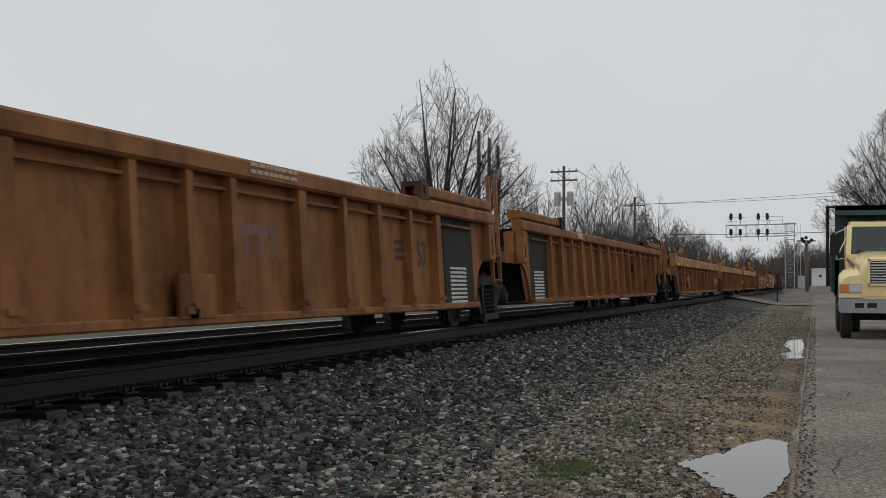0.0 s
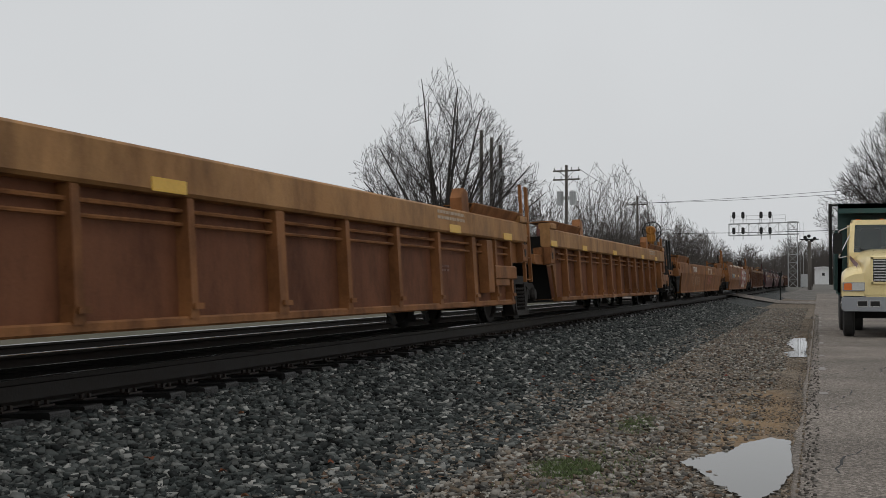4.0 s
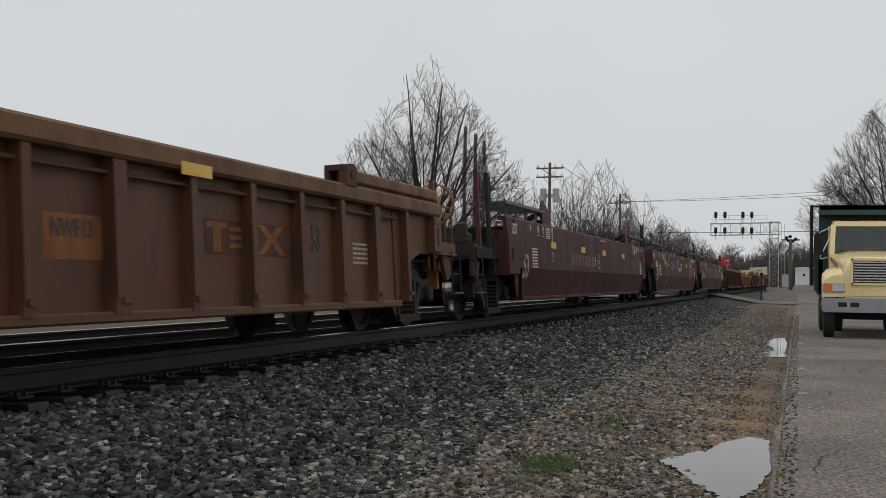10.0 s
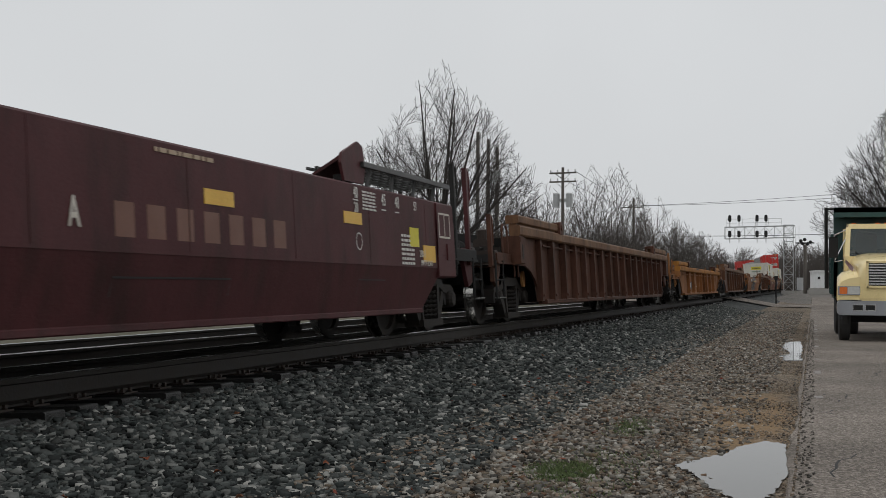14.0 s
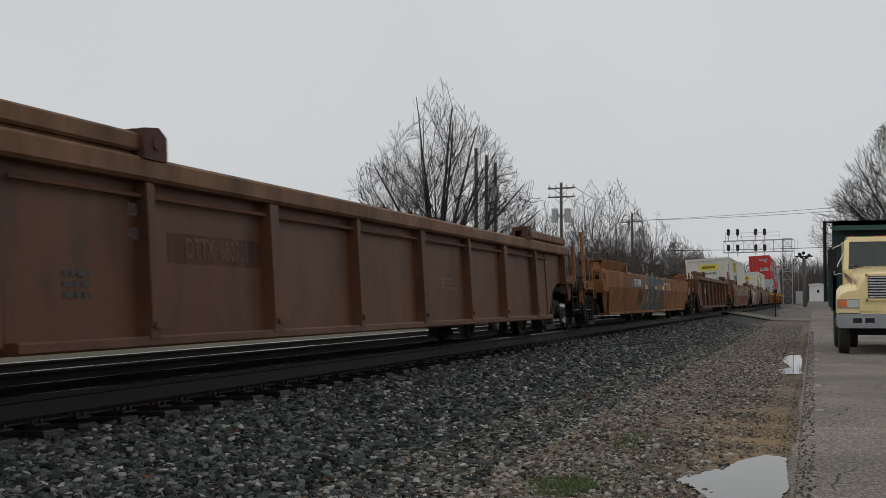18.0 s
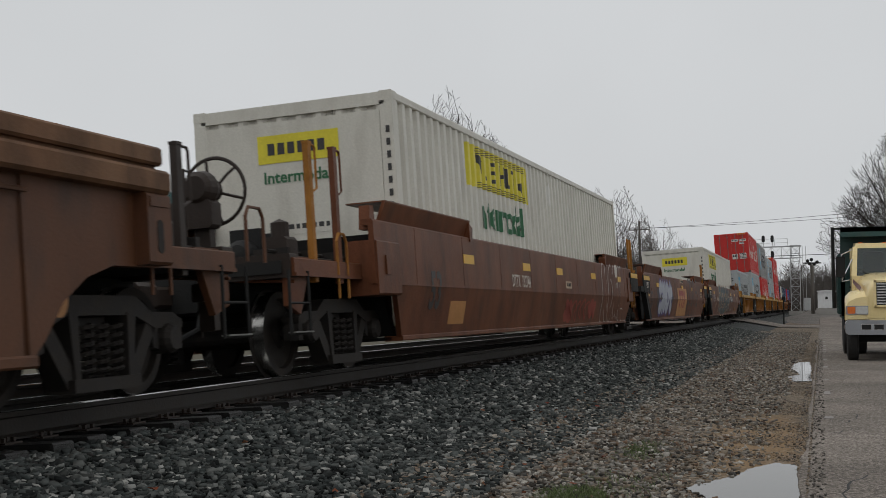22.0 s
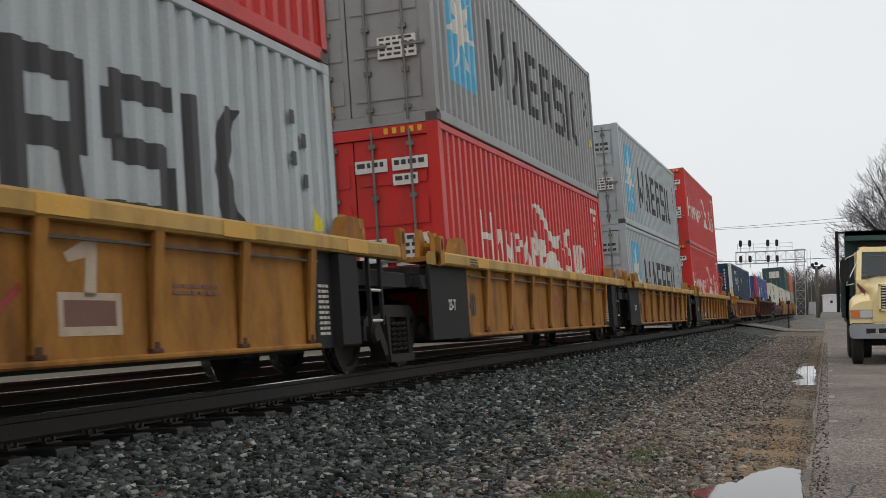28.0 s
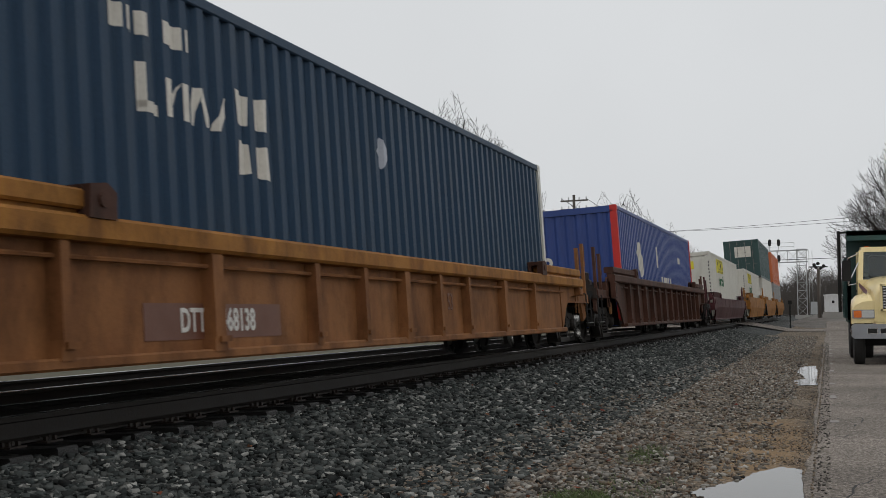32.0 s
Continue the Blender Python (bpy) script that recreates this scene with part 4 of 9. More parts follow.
        if o.get("plates"):
            for k, x in enumerate((xa - 0.6, xa + 2.4, xa + 6.2, xb - 3.2, xb - 0.4)):
                part("reflector_plate", Shape().box(x - 0.25, x + 0.25, *sorted((g * 1.5, g * 1.505)), top - 0.33 + 0.02, top - 0.21), "yellowplate", car)
    for e in (-1, 1):
        car_end(car, e, L, body[e], top, mat, o)
    return car


def smooth_car(L, mat, o):
    car = thing("well_car", o["label"], "well car", "train of well cars")
    h, top, crease = L / 2, o.get("top", 1.6), o.get("crease", 0.92)
    sill = {e: (o.get("sill_f" if e < 0 else "sill_r", 1.9) if o["front" if e < 0 else "rear"] == "c" else 1.0 if e < 0 else 1.38) for e in (-1, 1)}
    body = {e: (3.4 if o["front" if e < 0 else "rear"] == "c" else 1.72 if e < 0 else 2.0) for e in (-1, 1)}
    xa, xb = -h + body[-1], h - body[1]
    ua, ub = -h + sill[-1], h - sill[1]
    part("floor", Shape().box(xa, xb, -1.24, 1.24, 0.27, 0.31), "black", car)
    for g in (-1, 1):
        part("upper_side", Shape().prism([(g * 1.5, crease), (g * 1.5, top - 0.02), (g * 1.48, top), (g * 1.36, top), (g * 1.36, top - 0.06), (g * 1.44, top - 0.07), (g * 1.44, crease)], ua, ub), mat, car)
        s = Shape()
        cut = {e: 0.36 if 1.5 < body[e] < 1.9 else 0.5 for e in (-1, 1)}
        c0, c1 = -h + body[-1] - cut[-1], h - body[1] + cut[1]
        lo, y1 = o.get("low", 0.30), 1.36
        s.solid([(c0, g * 1.5, crease), (c1, g * 1.5, crease), (xb, g * y1, lo), (xa, g * y1, lo), (c0, g * 1.44, crease), (c1, g * 1.44, crease), (xb, g * (y1 - 0.06), lo), (xa, g * (y1 - 0.06), lo)],
                [(0, 1, 2, 3), (4, 7, 6, 5), (0, 4, 5, 1), (1, 5, 6, 2), (2, 6, 7, 3), (3, 7, 4, 0)])
        part("lower_side", s, mat, car)
        part("side_sill", Shape().box(xa, xb, *sorted((g * 1.15, g * 1.375)), lo - 0.04, lo + 0.02, 0.01), mat, car)
        seam = Shape()
        for k in range(9):
            x = ua + (ub - ua) * (k + 0.7) / 9.3
            seam.box(x - 0.008, x + 0.008, *sorted((g * 1.498, g * 1.503)), crease + 0.02, top - 0.02)
        seam.box(ua, ub, *sorted((g * 1.498, g * 1.505)), crease - 0.006, crease + 0.008)
        part("weld_seam", seam, mat, car)
        for e in (-1, 1):
            xe = e * (h - sill[e])
            part("corner_box", Shape().box(*sorted((xe - e * 0.02, xe - e * 0.75)), *sorted((g * 1.16, g * 1.52)), crease - 0.12 if body[e] > 1.9 else 1.12, top - 0.22, 0.02).box(*sorted((xe - e * 0.25, xe - e * 0.4)), *sorted((g * 1.5, g * 1.54)), crease + 0.1, crease + 0.3), mat, car)
            arch = Shape().plate(arch_ring(e, h - body[e] - 0.1, h - sill[e] - 0.1, lo, crease, crease + 0.05, False), *sorted((g * 1.2, g * 1.23)))
            part("end_plate", arch, "black", car)
            if e < 0 and body[e] < 2:
                arm = [(e * (h - p), z) for p, z in ((0.08, 1.03), (0.08, 1.17), (1.08, 1.19), (1.72, 0.44), (1.68, lo), (1.36, lo), (0.86, 1.02))]
                part("support_arm", Shape().plate(arm[::-e], *sorted((g * 1.40, g * 1.525))), "black", car, "heavy black arm under the corner")
                part("corner_plate", Shape().box(*sorted((e * (h - 0.74), e * (h - 1.46))), *sorted((g * 1.2, g * 1.515)), 1.17, top - 0.03, 0.015), mat, car)
                part("inner_panel", Shape().plate([(e * (h - 1.2), 0.3), (e * (h - 1.9), 0.3), (e * (h - 1.9), 1.1), (e * (h - 0.9), 1.1)][::-e], *sorted((g * 1.12, g * 1.16))), mat, car)
            if o.get("grating"):
                f0, f1 = sorted((xe - e * 0.05, xe - e * 3.2))
                s = Shape()
                for k in range(7):
                    y = g * (0.86 + 0.1 * k)
                    s.box(f0, f1, y - 0.012, y + 0.012, top + 0.22, top + 0.25)
                for k in range(12):
                    x = f0 + (f1 - f0) * (k + 0.5) / 12
                    s.box(x - 0.012, x + 0.012, *sorted((g * 0.85, g * 1.47)), top + 0.225, top + 0.245)
                s.box(f0, f1, *sorted((g * 1.46, g * 1.5)), top + 0.2, top + 0.255)
                for k in range(4):
                    x = f0 + (f1 - f0) * (k + 0.4) / 4
                    s.rod((x, g * 1.4, top - 0.02), (x + 0.12, g * 1.4, top + 0.22), 0.025, n=5)
                part("walkway_grating", s, "darkgrating", car)
                gx = xe - e * 3.45
                ring = [(gx + e * p, top + q) for p, q in ((0.32, 0.02), (0.4, 0.2), (0.34, 0.42), (0.2, 0.46), (-0.26, 0.3), (-0.3, 0.2), (-0.22, 0.02))]
                horn = part("guide_horn", Shape().plate(ring[::e], *sorted((g * 1.43, g * 1.46))).prism([(g * 1.43, top + 0.3), (g * 1.1, top + 0.12), (g * 1.1, top + 0.09), (g * 1.43, top + 0.26)], *sorted((gx - e * 0.2, gx + e * 0.3))), mat, car)
                part("horn_foot", Shape().box(gx - 0.12, gx - 0.04, *sorted((g * 1.3, g * 1.4)), top - 0.02, top + 0.1).box(gx + 0.06, gx + 0.14, *sorted((g * 1.3, g * 1.4)), top - 0.02, top + 0.1), "black", horn)
            else:
                f0, f1 = sorted((xe - e * 0.4, xe - e * 3.75))
                flap(car, f0, f1, g, top, mat, 0.09, 0.21)
                part("flap_tip", Shape().plate([(xe - e * 3.78, top - 0.06), (xe - e * 3.68, top - 0.06), (xe - e * 3.66, top + 0.19), (xe - e * 3.82, top + 0.12)][::e], *sorted((g * 1.38, g * 1.52))), mat, car)
                part("flap_bracket", Shape().plate([(xe - e * 0.2 - 0.1, top - 0.1), (xe - e * 0.2 + 0.1, top - 0.1), (xe - e * 0.2 + 0.06, top + 0.16), (xe - e * 0.2 - 0.06, top + 0.16)], *sorted((g * 1.3, g * 1.42))), mat, car)
        if o.get("humps"):
            for x in (-6.55, -3.4, -0.25, 2.9):
                prof = [(g * 1.5, top - 0.01), (g * 1.49, top + 0.06), (g * 1.44, top + 0.1), (g * 1.36, top + 0.1), (g * 1.34, top - 0.01)]
                part("side_hump", Shape().prism(prof, x - 1.05, x + 1.05), "faded", car, "worn pale rounded edge guard")
                part("hump_apron", Shape().plate([(x - 0.75, top - 0.29), (x + 0.95, top - 0.29), (x + 1.05, top - 0.01), (x - 1.05, top - 0.01)], *sorted((g * 1.5, g * 1.507))), mat, car)
        if o.get("plates"):
            for x in o["plates"]:
                part("reflector_plate", Shape().box(x - 0.25, x + 0.25, *sorted((g * 1.502, g * 1.507)), 1.2, 1.32), "yellowplate", car)
            for x in o.get("end_plates", ()):
                part("reflector_plate", Shape().box(x - 0.24, x + 0.24, *sorted((g * 1.502, g * 1.507)), *((1.08, 1.28) if x < 0 else (0.86, 1.06))), "yellowplate", car)
    for e in (-1, 1):
        car_end(car, e, L, body[e], top, mat, o)
    return car


MAT["chalk"] = surface("worn_pale_paint", (0.62, 0.58, 0.52), (0.4, 0.33, 0.26), 0.6, scale=5)
MAT["white"] = surface("white_stencil_paint", (0.68, 0.66, 0.62), (0.55, 0.52, 0.48), 0.6, scale=8)
MAT["ink"] = surface("black_stencil_paint", (0.03, 0.03, 0.032), (0.05, 0.045, 0.04), 0.6, scale=8)
MAT["slate"] = surface("blue_grey_marking_panel", (0.06, 0.066, 0.07), (0.09, 0.088, 0.085), 0.6, scale=6)
MAT["faded"] = surface("faded_white_paint", (0.46, 0.36, 0.26), (0.36, 0.24, 0.15), 0.65, scale=7)
MAT["fadedred"] = surface("faded_red_paint", (0.27, 0.045, 0.03), (0.32, 0.08, 0.04), 0.6, scale=7)

ORANGE_RIB = "orange-painted ribbed steel well car, rust-streaked and empty"
UNITS = [
    ("rib", "orange", dict(front="c", rear="a", dark_ends=1, rib_at=[-7.0, -5.94, -4.86, -3.84, -2.77, -1.57, -0.17, 0.64, 1.37, 2.77, 3.84, 4.86, 5.94, 7.01], label=ORANGE_RIB)),
    ("rib", "orange", dict(front="a", rear="a", dark_ends=1, rib_at=[-7.0, -5.94, -4.86, -3.84, -2.77, -1.57, -0.17, 0.64, 1.37, 2.77, 3.84, 4.86, 5.94, 7.01], post_top=2.2, label="orange ribbed well car with sooty black end panels, empty")),
    ("rib", "orange", dict(front="a", rear="c", dark_ends=1, rib_at=[-7.48, -6.5, -5.46, -4.42, -3.37, -2.29, -1.14, -0.08, 0.98, 2.03, 3.07, 4.14, 5.22, 6.2, 7.2], brake=1, brake_z=1.82, brake_x=10.32, brake_mat="truckblack", posts_r=((10.05, 1.72), (10.75, 1.5)), label="orange ribbed well car with a hand brake, empty")),
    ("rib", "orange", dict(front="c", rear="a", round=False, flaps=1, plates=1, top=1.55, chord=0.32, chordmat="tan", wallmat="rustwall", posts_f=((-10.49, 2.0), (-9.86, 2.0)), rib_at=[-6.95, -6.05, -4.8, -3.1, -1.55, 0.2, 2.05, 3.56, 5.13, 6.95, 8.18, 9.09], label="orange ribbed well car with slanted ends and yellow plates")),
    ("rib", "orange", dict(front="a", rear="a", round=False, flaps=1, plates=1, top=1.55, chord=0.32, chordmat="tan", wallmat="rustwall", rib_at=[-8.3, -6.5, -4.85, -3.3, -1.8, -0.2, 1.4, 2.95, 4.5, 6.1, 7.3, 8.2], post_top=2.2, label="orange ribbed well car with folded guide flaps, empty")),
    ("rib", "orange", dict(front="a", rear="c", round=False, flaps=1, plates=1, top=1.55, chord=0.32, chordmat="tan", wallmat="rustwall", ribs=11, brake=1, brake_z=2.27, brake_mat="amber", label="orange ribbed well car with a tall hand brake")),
    ("smooth", "orange", dict(front="c", rear="c", top=1.31, crease=0.95, post="black", sill_f=1.65, posts_f=((-10.95, 2.0, "black"), (-10.3, 2.0, "black")), posts_r=((10.43, 2.0, "black"), (11.03, 1.98, "orange")), plates=0, label="smooth-sided orange well car with scratched graffiti, empty")),
    ("smooth", "orange", dict(front="c", rear="c", top=1.50, crease=0.80, humps=1, brake=1, brake_z=2.02, brake_x=9.5, brake_mat="rust", wheel_mat="rust", sill_f=1.65, posts_f=((-11.06, 2.28), (-10.29, 2.27)), posts_r=((10.71, 2.27), (11.47, 2.26)), sill_r=1.45, label="smooth orange well car with pale humped edge guards")),
    ("rib", "brown", dict(front="c", rear="c", top=1.57, rib_at=[8.55 - 1.08 * k for k in range(16)], sill_f=2.44, sill_r=1.82, chordmat="umbertan", posts_f=((-10.47, 1.69), (-9.71, 1.56)), posts_r=((10.29, 1.93), (10.9, 1.5)), brake=1, brake_x=11.1, brake_z=1.68, brake_mat="amber", wheel_mat="amber", label="rust-brown ribbed well car, heavily weathered and empty")),
    ("smooth", "maroon", dict(front="c", rear="a", top=1.62, crease=0.80, grating=1, plates=[-4.9, -1.56, 1.37, 4.67], end_plates=[-7.9, 9.0], posts_f=((-9.7, 2.28, "maroon"), (-9.04, 2.28, "black")), post="black", label="maroon smooth-sided well car with walkway gratings")),
    ("smooth", "maroon", dict(front="a", rear="a", top=1.62, crease=0.80, grating=1, plates=[-4.97, -1.67, 1.02, 3.3, 5.53], end_plates=[-7.7, 7.9], post="black", label="maroon smooth-sided well car with white loop graffiti")),
    ("smooth", "maroon", dict(front="a", rear="c", top=1.62, crease=0.80, grating=1, plates=[-5.82, -2.86, 1.87, 4.79], end_plates=[-9.1, 7.33], posts_r=((9.26, 2.25, "black"), (9.91, 2.25, "maroon")), sill_r=2.35, post="black", label="maroon smooth-sided well car with a faded orange picture")),
    ("rib", "umber", dict(front="c", rear="c", top=1.55, rib_at=[-8.8 + 1.075 * k for k in range(17)], sill_f=1.5, chordmat="umbertan", posts_f=((-11.55, 1.67), (-10.74, 1.55)), posts_r=((10.9, 1.6), (11.3, 1.7)), label="dark weathered brown ribbed well car, empty")),
    ("rib", "orange", dict(front="c", rear="c", top=1.3, chordmat="amber", rib_at=[-6.1, -4.15, -2.1, -0.8, 0.5, 1.77, 3.72, 5.63], posts_r=((10.18, 1.47), (10.92, 1.7)), posts_f=((-11.0, 1.7), (-10.3, 1.5)), label="amber-yellow ribbed well car with white scrawled graffiti")),
    ("rib", "brown", dict(front="c", rear="c", top=1.61, rib_at=[-6.14, -4.04, -1.95, 0.25, 2.35, 4.4, 6.55], chordmat="umbertan", sill_f=1.75, posts_f=((-10.61, 1.7), (-9.81, 1.6)), posts_r=((10.28, 1.52), (11.0, 1.71, "orange")), label="brown ribbed well car with an amber top chord, empty")),
    ("smooth", "orange", dict(front="c", rear="c", top=1.29, crease=0.90, plates=0, sill_r=2.4, posts_f=((-11.17, 2.06), (-10.55, 1.5)), posts_r=((10.99, 1.99), (10.3, 1.4)), label="low smooth orange well car with black and yellow graffiti")),
    ("rib", "brown", dict(front="c", rear="c", top=1.61, rib_at=[-6.46, -4.3, -2.18, 0.02, 2.16, 4.2, 6.35], chordmat="umbertan", sill_f=1.5, posts_f=((-10.97, 1.69), (-10.12, 1.59)), posts_r=((9.75, 1.91, "rust"), (11.0, 1.5)), brake=1, brake_x=10.7, brake_z=1.66, brake_mat="rust", wheel_mat="rust", label="brown ribbed well car with a white car number, empty")),
    ("smooth", "russet", dict(front="c", rear="a", top=1.56, crease=0.88, sill_f=2.3, posts_f=((-9.78, 2.25, "amber"), (-9.13, 2.27, "russet")), plates=[-5.05, -1.7, 0.87, 4.26], post="amber", label="russet smooth well car carrying a white container")),
    ("smooth", "russet", dict(front="a", rear="a", top=1.56, crease=0.88, plates=[3.69, 7.1], post="amber", label="russet smooth well car with silver bubble graffiti, empty")),
    ("smooth", "russet", dict(front="a", rear="c", top=1.56, crease=0.88, plates=[-7.75, -4.1, -0.95, 2.4, 5.3], post="amber", label="russet smooth well car with tall block graffiti")),
    ("rib", "yellow", dict(front="c", rear="a", top=1.37, short=1, round=False, endmat="black", chordmat="straw", chord=0.16, sill_f=0.6, sill_r=0.7, label="yellow short well car carrying a single grey container")),
    ("rib", "yellow", dict(front="a", rear="a", top=1.37, short=1, round=False, endmat="black", chordmat="straw", chord=0.16, sill_f=0.6, sill_r=0.7, label="yellow short well car carrying two stacked containers")),
    ("rib", "yellow", dict(front="a", rear="a", top=1.37, short=1, round=False, endmat="black", chordmat="straw", chord=0.16, sill_f=0.6, sill_r=0.7, label="yellow short well car carrying two stacked containers")),
    ("rib", "yellow", dict(front="a", rear="a", top=1.37, short=1, round=False, endmat="black", chordmat="straw", chord=0.16, sill_f=0.6, sill_r=0.7, label="yellow short well car carrying two stacked containers")),
    ("rib", "yellow", dict(front="a", rear="c", top=1.35, rib_at=[-6.65, -5.3, -3.9, -2.55, -1.2, 0.13, 1.48, 2.84, 4.22], body_r=3.75, short=1, round=False, endmat="black", chordmat="straw", chord=0.16, sill_f=0.6, sill_r=1.3, brake=1, brake_z=2.23, brake_x=8.25, wheel_mat="redwheel", brake_mat="redwheel", posts_r=(), label="yellow short well car with a red hand brake")),
    ("rib", "orange", dict(front="c", rear="c", top=1.25, chordmat="amber", sill_f=2.7, body_f=3.7, posts_f=((-10.75, 1.72, "umber"), (-10.1, 1.55, "umber")), rib_at=[-6.5, -4.5, -2.55, -1.3, 0.0, 1.25, 2.5, 4.4, 6.3], label="amber ribbed well car carrying a dark blue container")),
    ("rib", "umber", dict(front="c", rear="c", top=1.45, ribs=13, label="dark brown ribbed well car carrying a bright blue container")),
    ("smooth", "maroon", dict(front="c", rear="c", top=1.2, crease=0.8, label="low dark maroon well car carrying white containers")),
    ("smooth", "amber", dict(front="c", rear="a", top=1.5, crease=0.85, label="amber well car carrying stacked containers")),
    ("smooth", "amber", dict(front="a", rear="a", top=1.5, crease=0.85, label="amber well car carrying stacked containers")),
    ("smooth", "amber", dict(front="a", rear="c", top=1.5, crease=0.85, label="amber well car carrying stacked containers")),
]
MAT["redwheel"] = surface("red_brake_paint", (0.33, 0.055, 0.022), (0.2, 0.03, 0.018), 0.45, scale=5)
CARS = []
for (kind, mat, o), x0, x1 in zip(UNITS, BOUNDS, BOUNDS[1:]):
    if o.get("short"):
        o["pipemat"] = "pipegrey"
    car = (ribbed_car if kind == "rib" else smooth_car)(x1 - x0, mat, o)
    c = (x0 + x1) / 2
    car.matrix_basis = track_pose(c)
    RUNNING.append((car, c, 0.0))
    CARS.append((car, x1 - x0, c, o))


# ---- containers ----
def container(L, H, mat, W=2.438, doors=True, corner=None, pitch=0.28, name="shipping_container", label="", rods="grating"):
    t = thing(name, label, "container", "containers on the train")
    h, w = L / 2, W / 2
    post = corner or mat
    for g in (-1, 1):
        s = Shape()
        n = int((L - 0.3) / pitch)
        x, ring = -h + 0.12, []
        p = (L - 0.24) / n
        for i in range(n):
            ring += [(x, 0.0), (x + p * 0.36, 0.0), (x + p * 0.5, 0.046), (x + p * 0.86, 0.046)]
            x += p
        ring.append((x, 0.0))
        v = [(a, g * (w - 0.012 - d), z) for a, d in ring for z in (0.16, H - 0.1)]
        s.solid(v, [(2 * i, 2 * i + 2, 2 * i + 3, 2 * i + 1) for i in range(len(ring) - 1)])
        part("side_panel", s, mat, t)
        part("top_rail", Shape().box(-h, h, *sorted((g * w, g * (w - 0.07))), H - 0.11, H - 0.01, 0.012), mat, t)
        part("bottom_rail", Shape().box(-h, h, *sorted((g * w, g * (w - 0.06))), 0.02, 0.17, 0.012), mat, t)
        for e in (-1, 1):
            part("corner_post", Shape().box(*sorted((e * h, e * (h - 0.14))), *sorted((g * w, g * (w - 0.16))), 0.0, H, 0.02), post, t)
            for z in (0, H - 0.118):
                c = Shape().box(*sorted((e * (h + 0.002), e * (h - 0.178))), *sorted((g * (w + 0.003), g * (w - 0.162))), z - (0.0), z + 0.12, 0.012)
                c.box(*sorted((e * (h - 0.05), e * (h - 0.12))), *sorted((g * (w + 0.002), g * (w + 0.005))), z + 0.035, z + 0.085)
                part("corner_casting", c, "castdark" if z == 0 else post, t)
    roof = Shape().box(-h + 0.05, h - 0.05, -w + 0.03, w - 0.03, H - 0.05, H - 0.025)
    part("roof", roof, mat, t)
    part("base", Shape().box(-h + 0.05, h - 0.05, -w + 0.05, w - 0.05, 0.05, 0.15), "black", t)
    part("front_wall", Shape().box(h - 0.07, h - 0.03, -w + 0.1, w - 0.1, 0.1, H - 0.08), mat, t)
    part("header", Shape().box(-h + 0.0, -h + 0.1, -w + 0.1, w - 0.1, H - 0.16, H - 0.01, 0.01), mat, t)
    part("threshold", Shape().box(-h + 0.0, -h + 0.1, -w + 0.1, w - 0.1, 0.0, 0.15, 0.01), mat, t)
    if doors:
        for g in (-1, 1):
            d = part("door", Shape().box(-h + 0.03, -h + 0.07, *sorted((g * 0.01, g * (w - 0.13))), 0.16, H - 0.17), mat, t)
            for z in (0.35, 0.95, 1.55, 2.1):
                part("door_panel", Shape().box(-h + 0.015, -h + 0.04, *sorted((g * 0.08, g * (w - 0.2))), z, z + 0.32, 0.008), mat, d)
            for y in (0.28, 0.82):
                r = Shape().rod((-h - 0.012, g * y, 0.06), (-h - 0.012, g * y, H - 0.08), 0.019, n=6)
                for z in (0.2, 0.7, 1.3, 1.9, H - 0.3):
                    r.box(-h - 0.02, -h + 0.03, g * y - 0.05, g * y + 0.05, z, z + 0.06)
                r.box(-h - 0.035, -h - 0.01, *sorted((g * y, g * (y + 0.3))), 1.05, 1.09)
                part("lock_rod", r, rods, d)
    else:
        s = Shape()
        n, ring, y = 9, [], -w + 0.14
        p = (W - 0.28) / n
        for i in range(n):
            ring += [(y, 0.0), (y + p * 0.26, 0.0), (y + p * 0.5, 0.04), (y + p * 0.76, 0.04)]
            y += p
        ring.append((y, 0.0))
        v = [(-h + 0.02 + d, a, z) for a, d in ring for z in (0.15, H - 0.15)]
        s.solid(v, [(2 * i, 2 * i + 2, 2 * i + 3, 2 * i + 1) for i in range(len(ring) - 1)])
        part("end_wall", s, mat, t)
    return t


MAT["castdark"] = surface("dark_cast_corner", (0.05, 0.045, 0.042), (0.1, 0.06, 0.045), 0.6)
MAT["boxred"] = surface("red_container_paint", (0.56, 0.035, 0.03), (0.48, 0.045, 0.035), 0.45, scale=0.7, stain=(0.2, 0.05, 0.04), stain_amount=0.35, spec=0.25)
MAT["boxgrey"] = surface("light_grey_container_paint", (0.38, 0.41, 0.42), (0.33, 0.355, 0.36), 0.45, scale=0.7, stain=(0.2, 0.17, 0.14), stain_amount=0.3)
MAT["boxdarkgrey"] = surface("grey_container_paint", (0.27, 0.275, 0.27), (0.23, 0.23, 0.22), 0.5, scale=0.7, stain=(0.15, 0.12, 0.1), stain_amount=0.3)
MAT["boxwhite"] = surface("cream_container_paint", (0.62, 0.6, 0.53), (0.54, 0.52, 0.46), 0.45, scale=0.7, stain=(0.3, 0.27, 0.22), stain_amount=0.3)
MAT["boxnavy"] = surface("navy_container_paint", (0.022, 0.05, 0.092), (0.028, 0.055, 0.095), 0.5, scale=0.7, stain=(0.05, 0.065, 0.08), stain_amount=0.3, spec=0.15)
MAT["boxblue"] = surface("blue_container_paint", (0.018, 0.05, 0.22), (0.02, 0.045, 0.17), 0.42, scale=0.7)
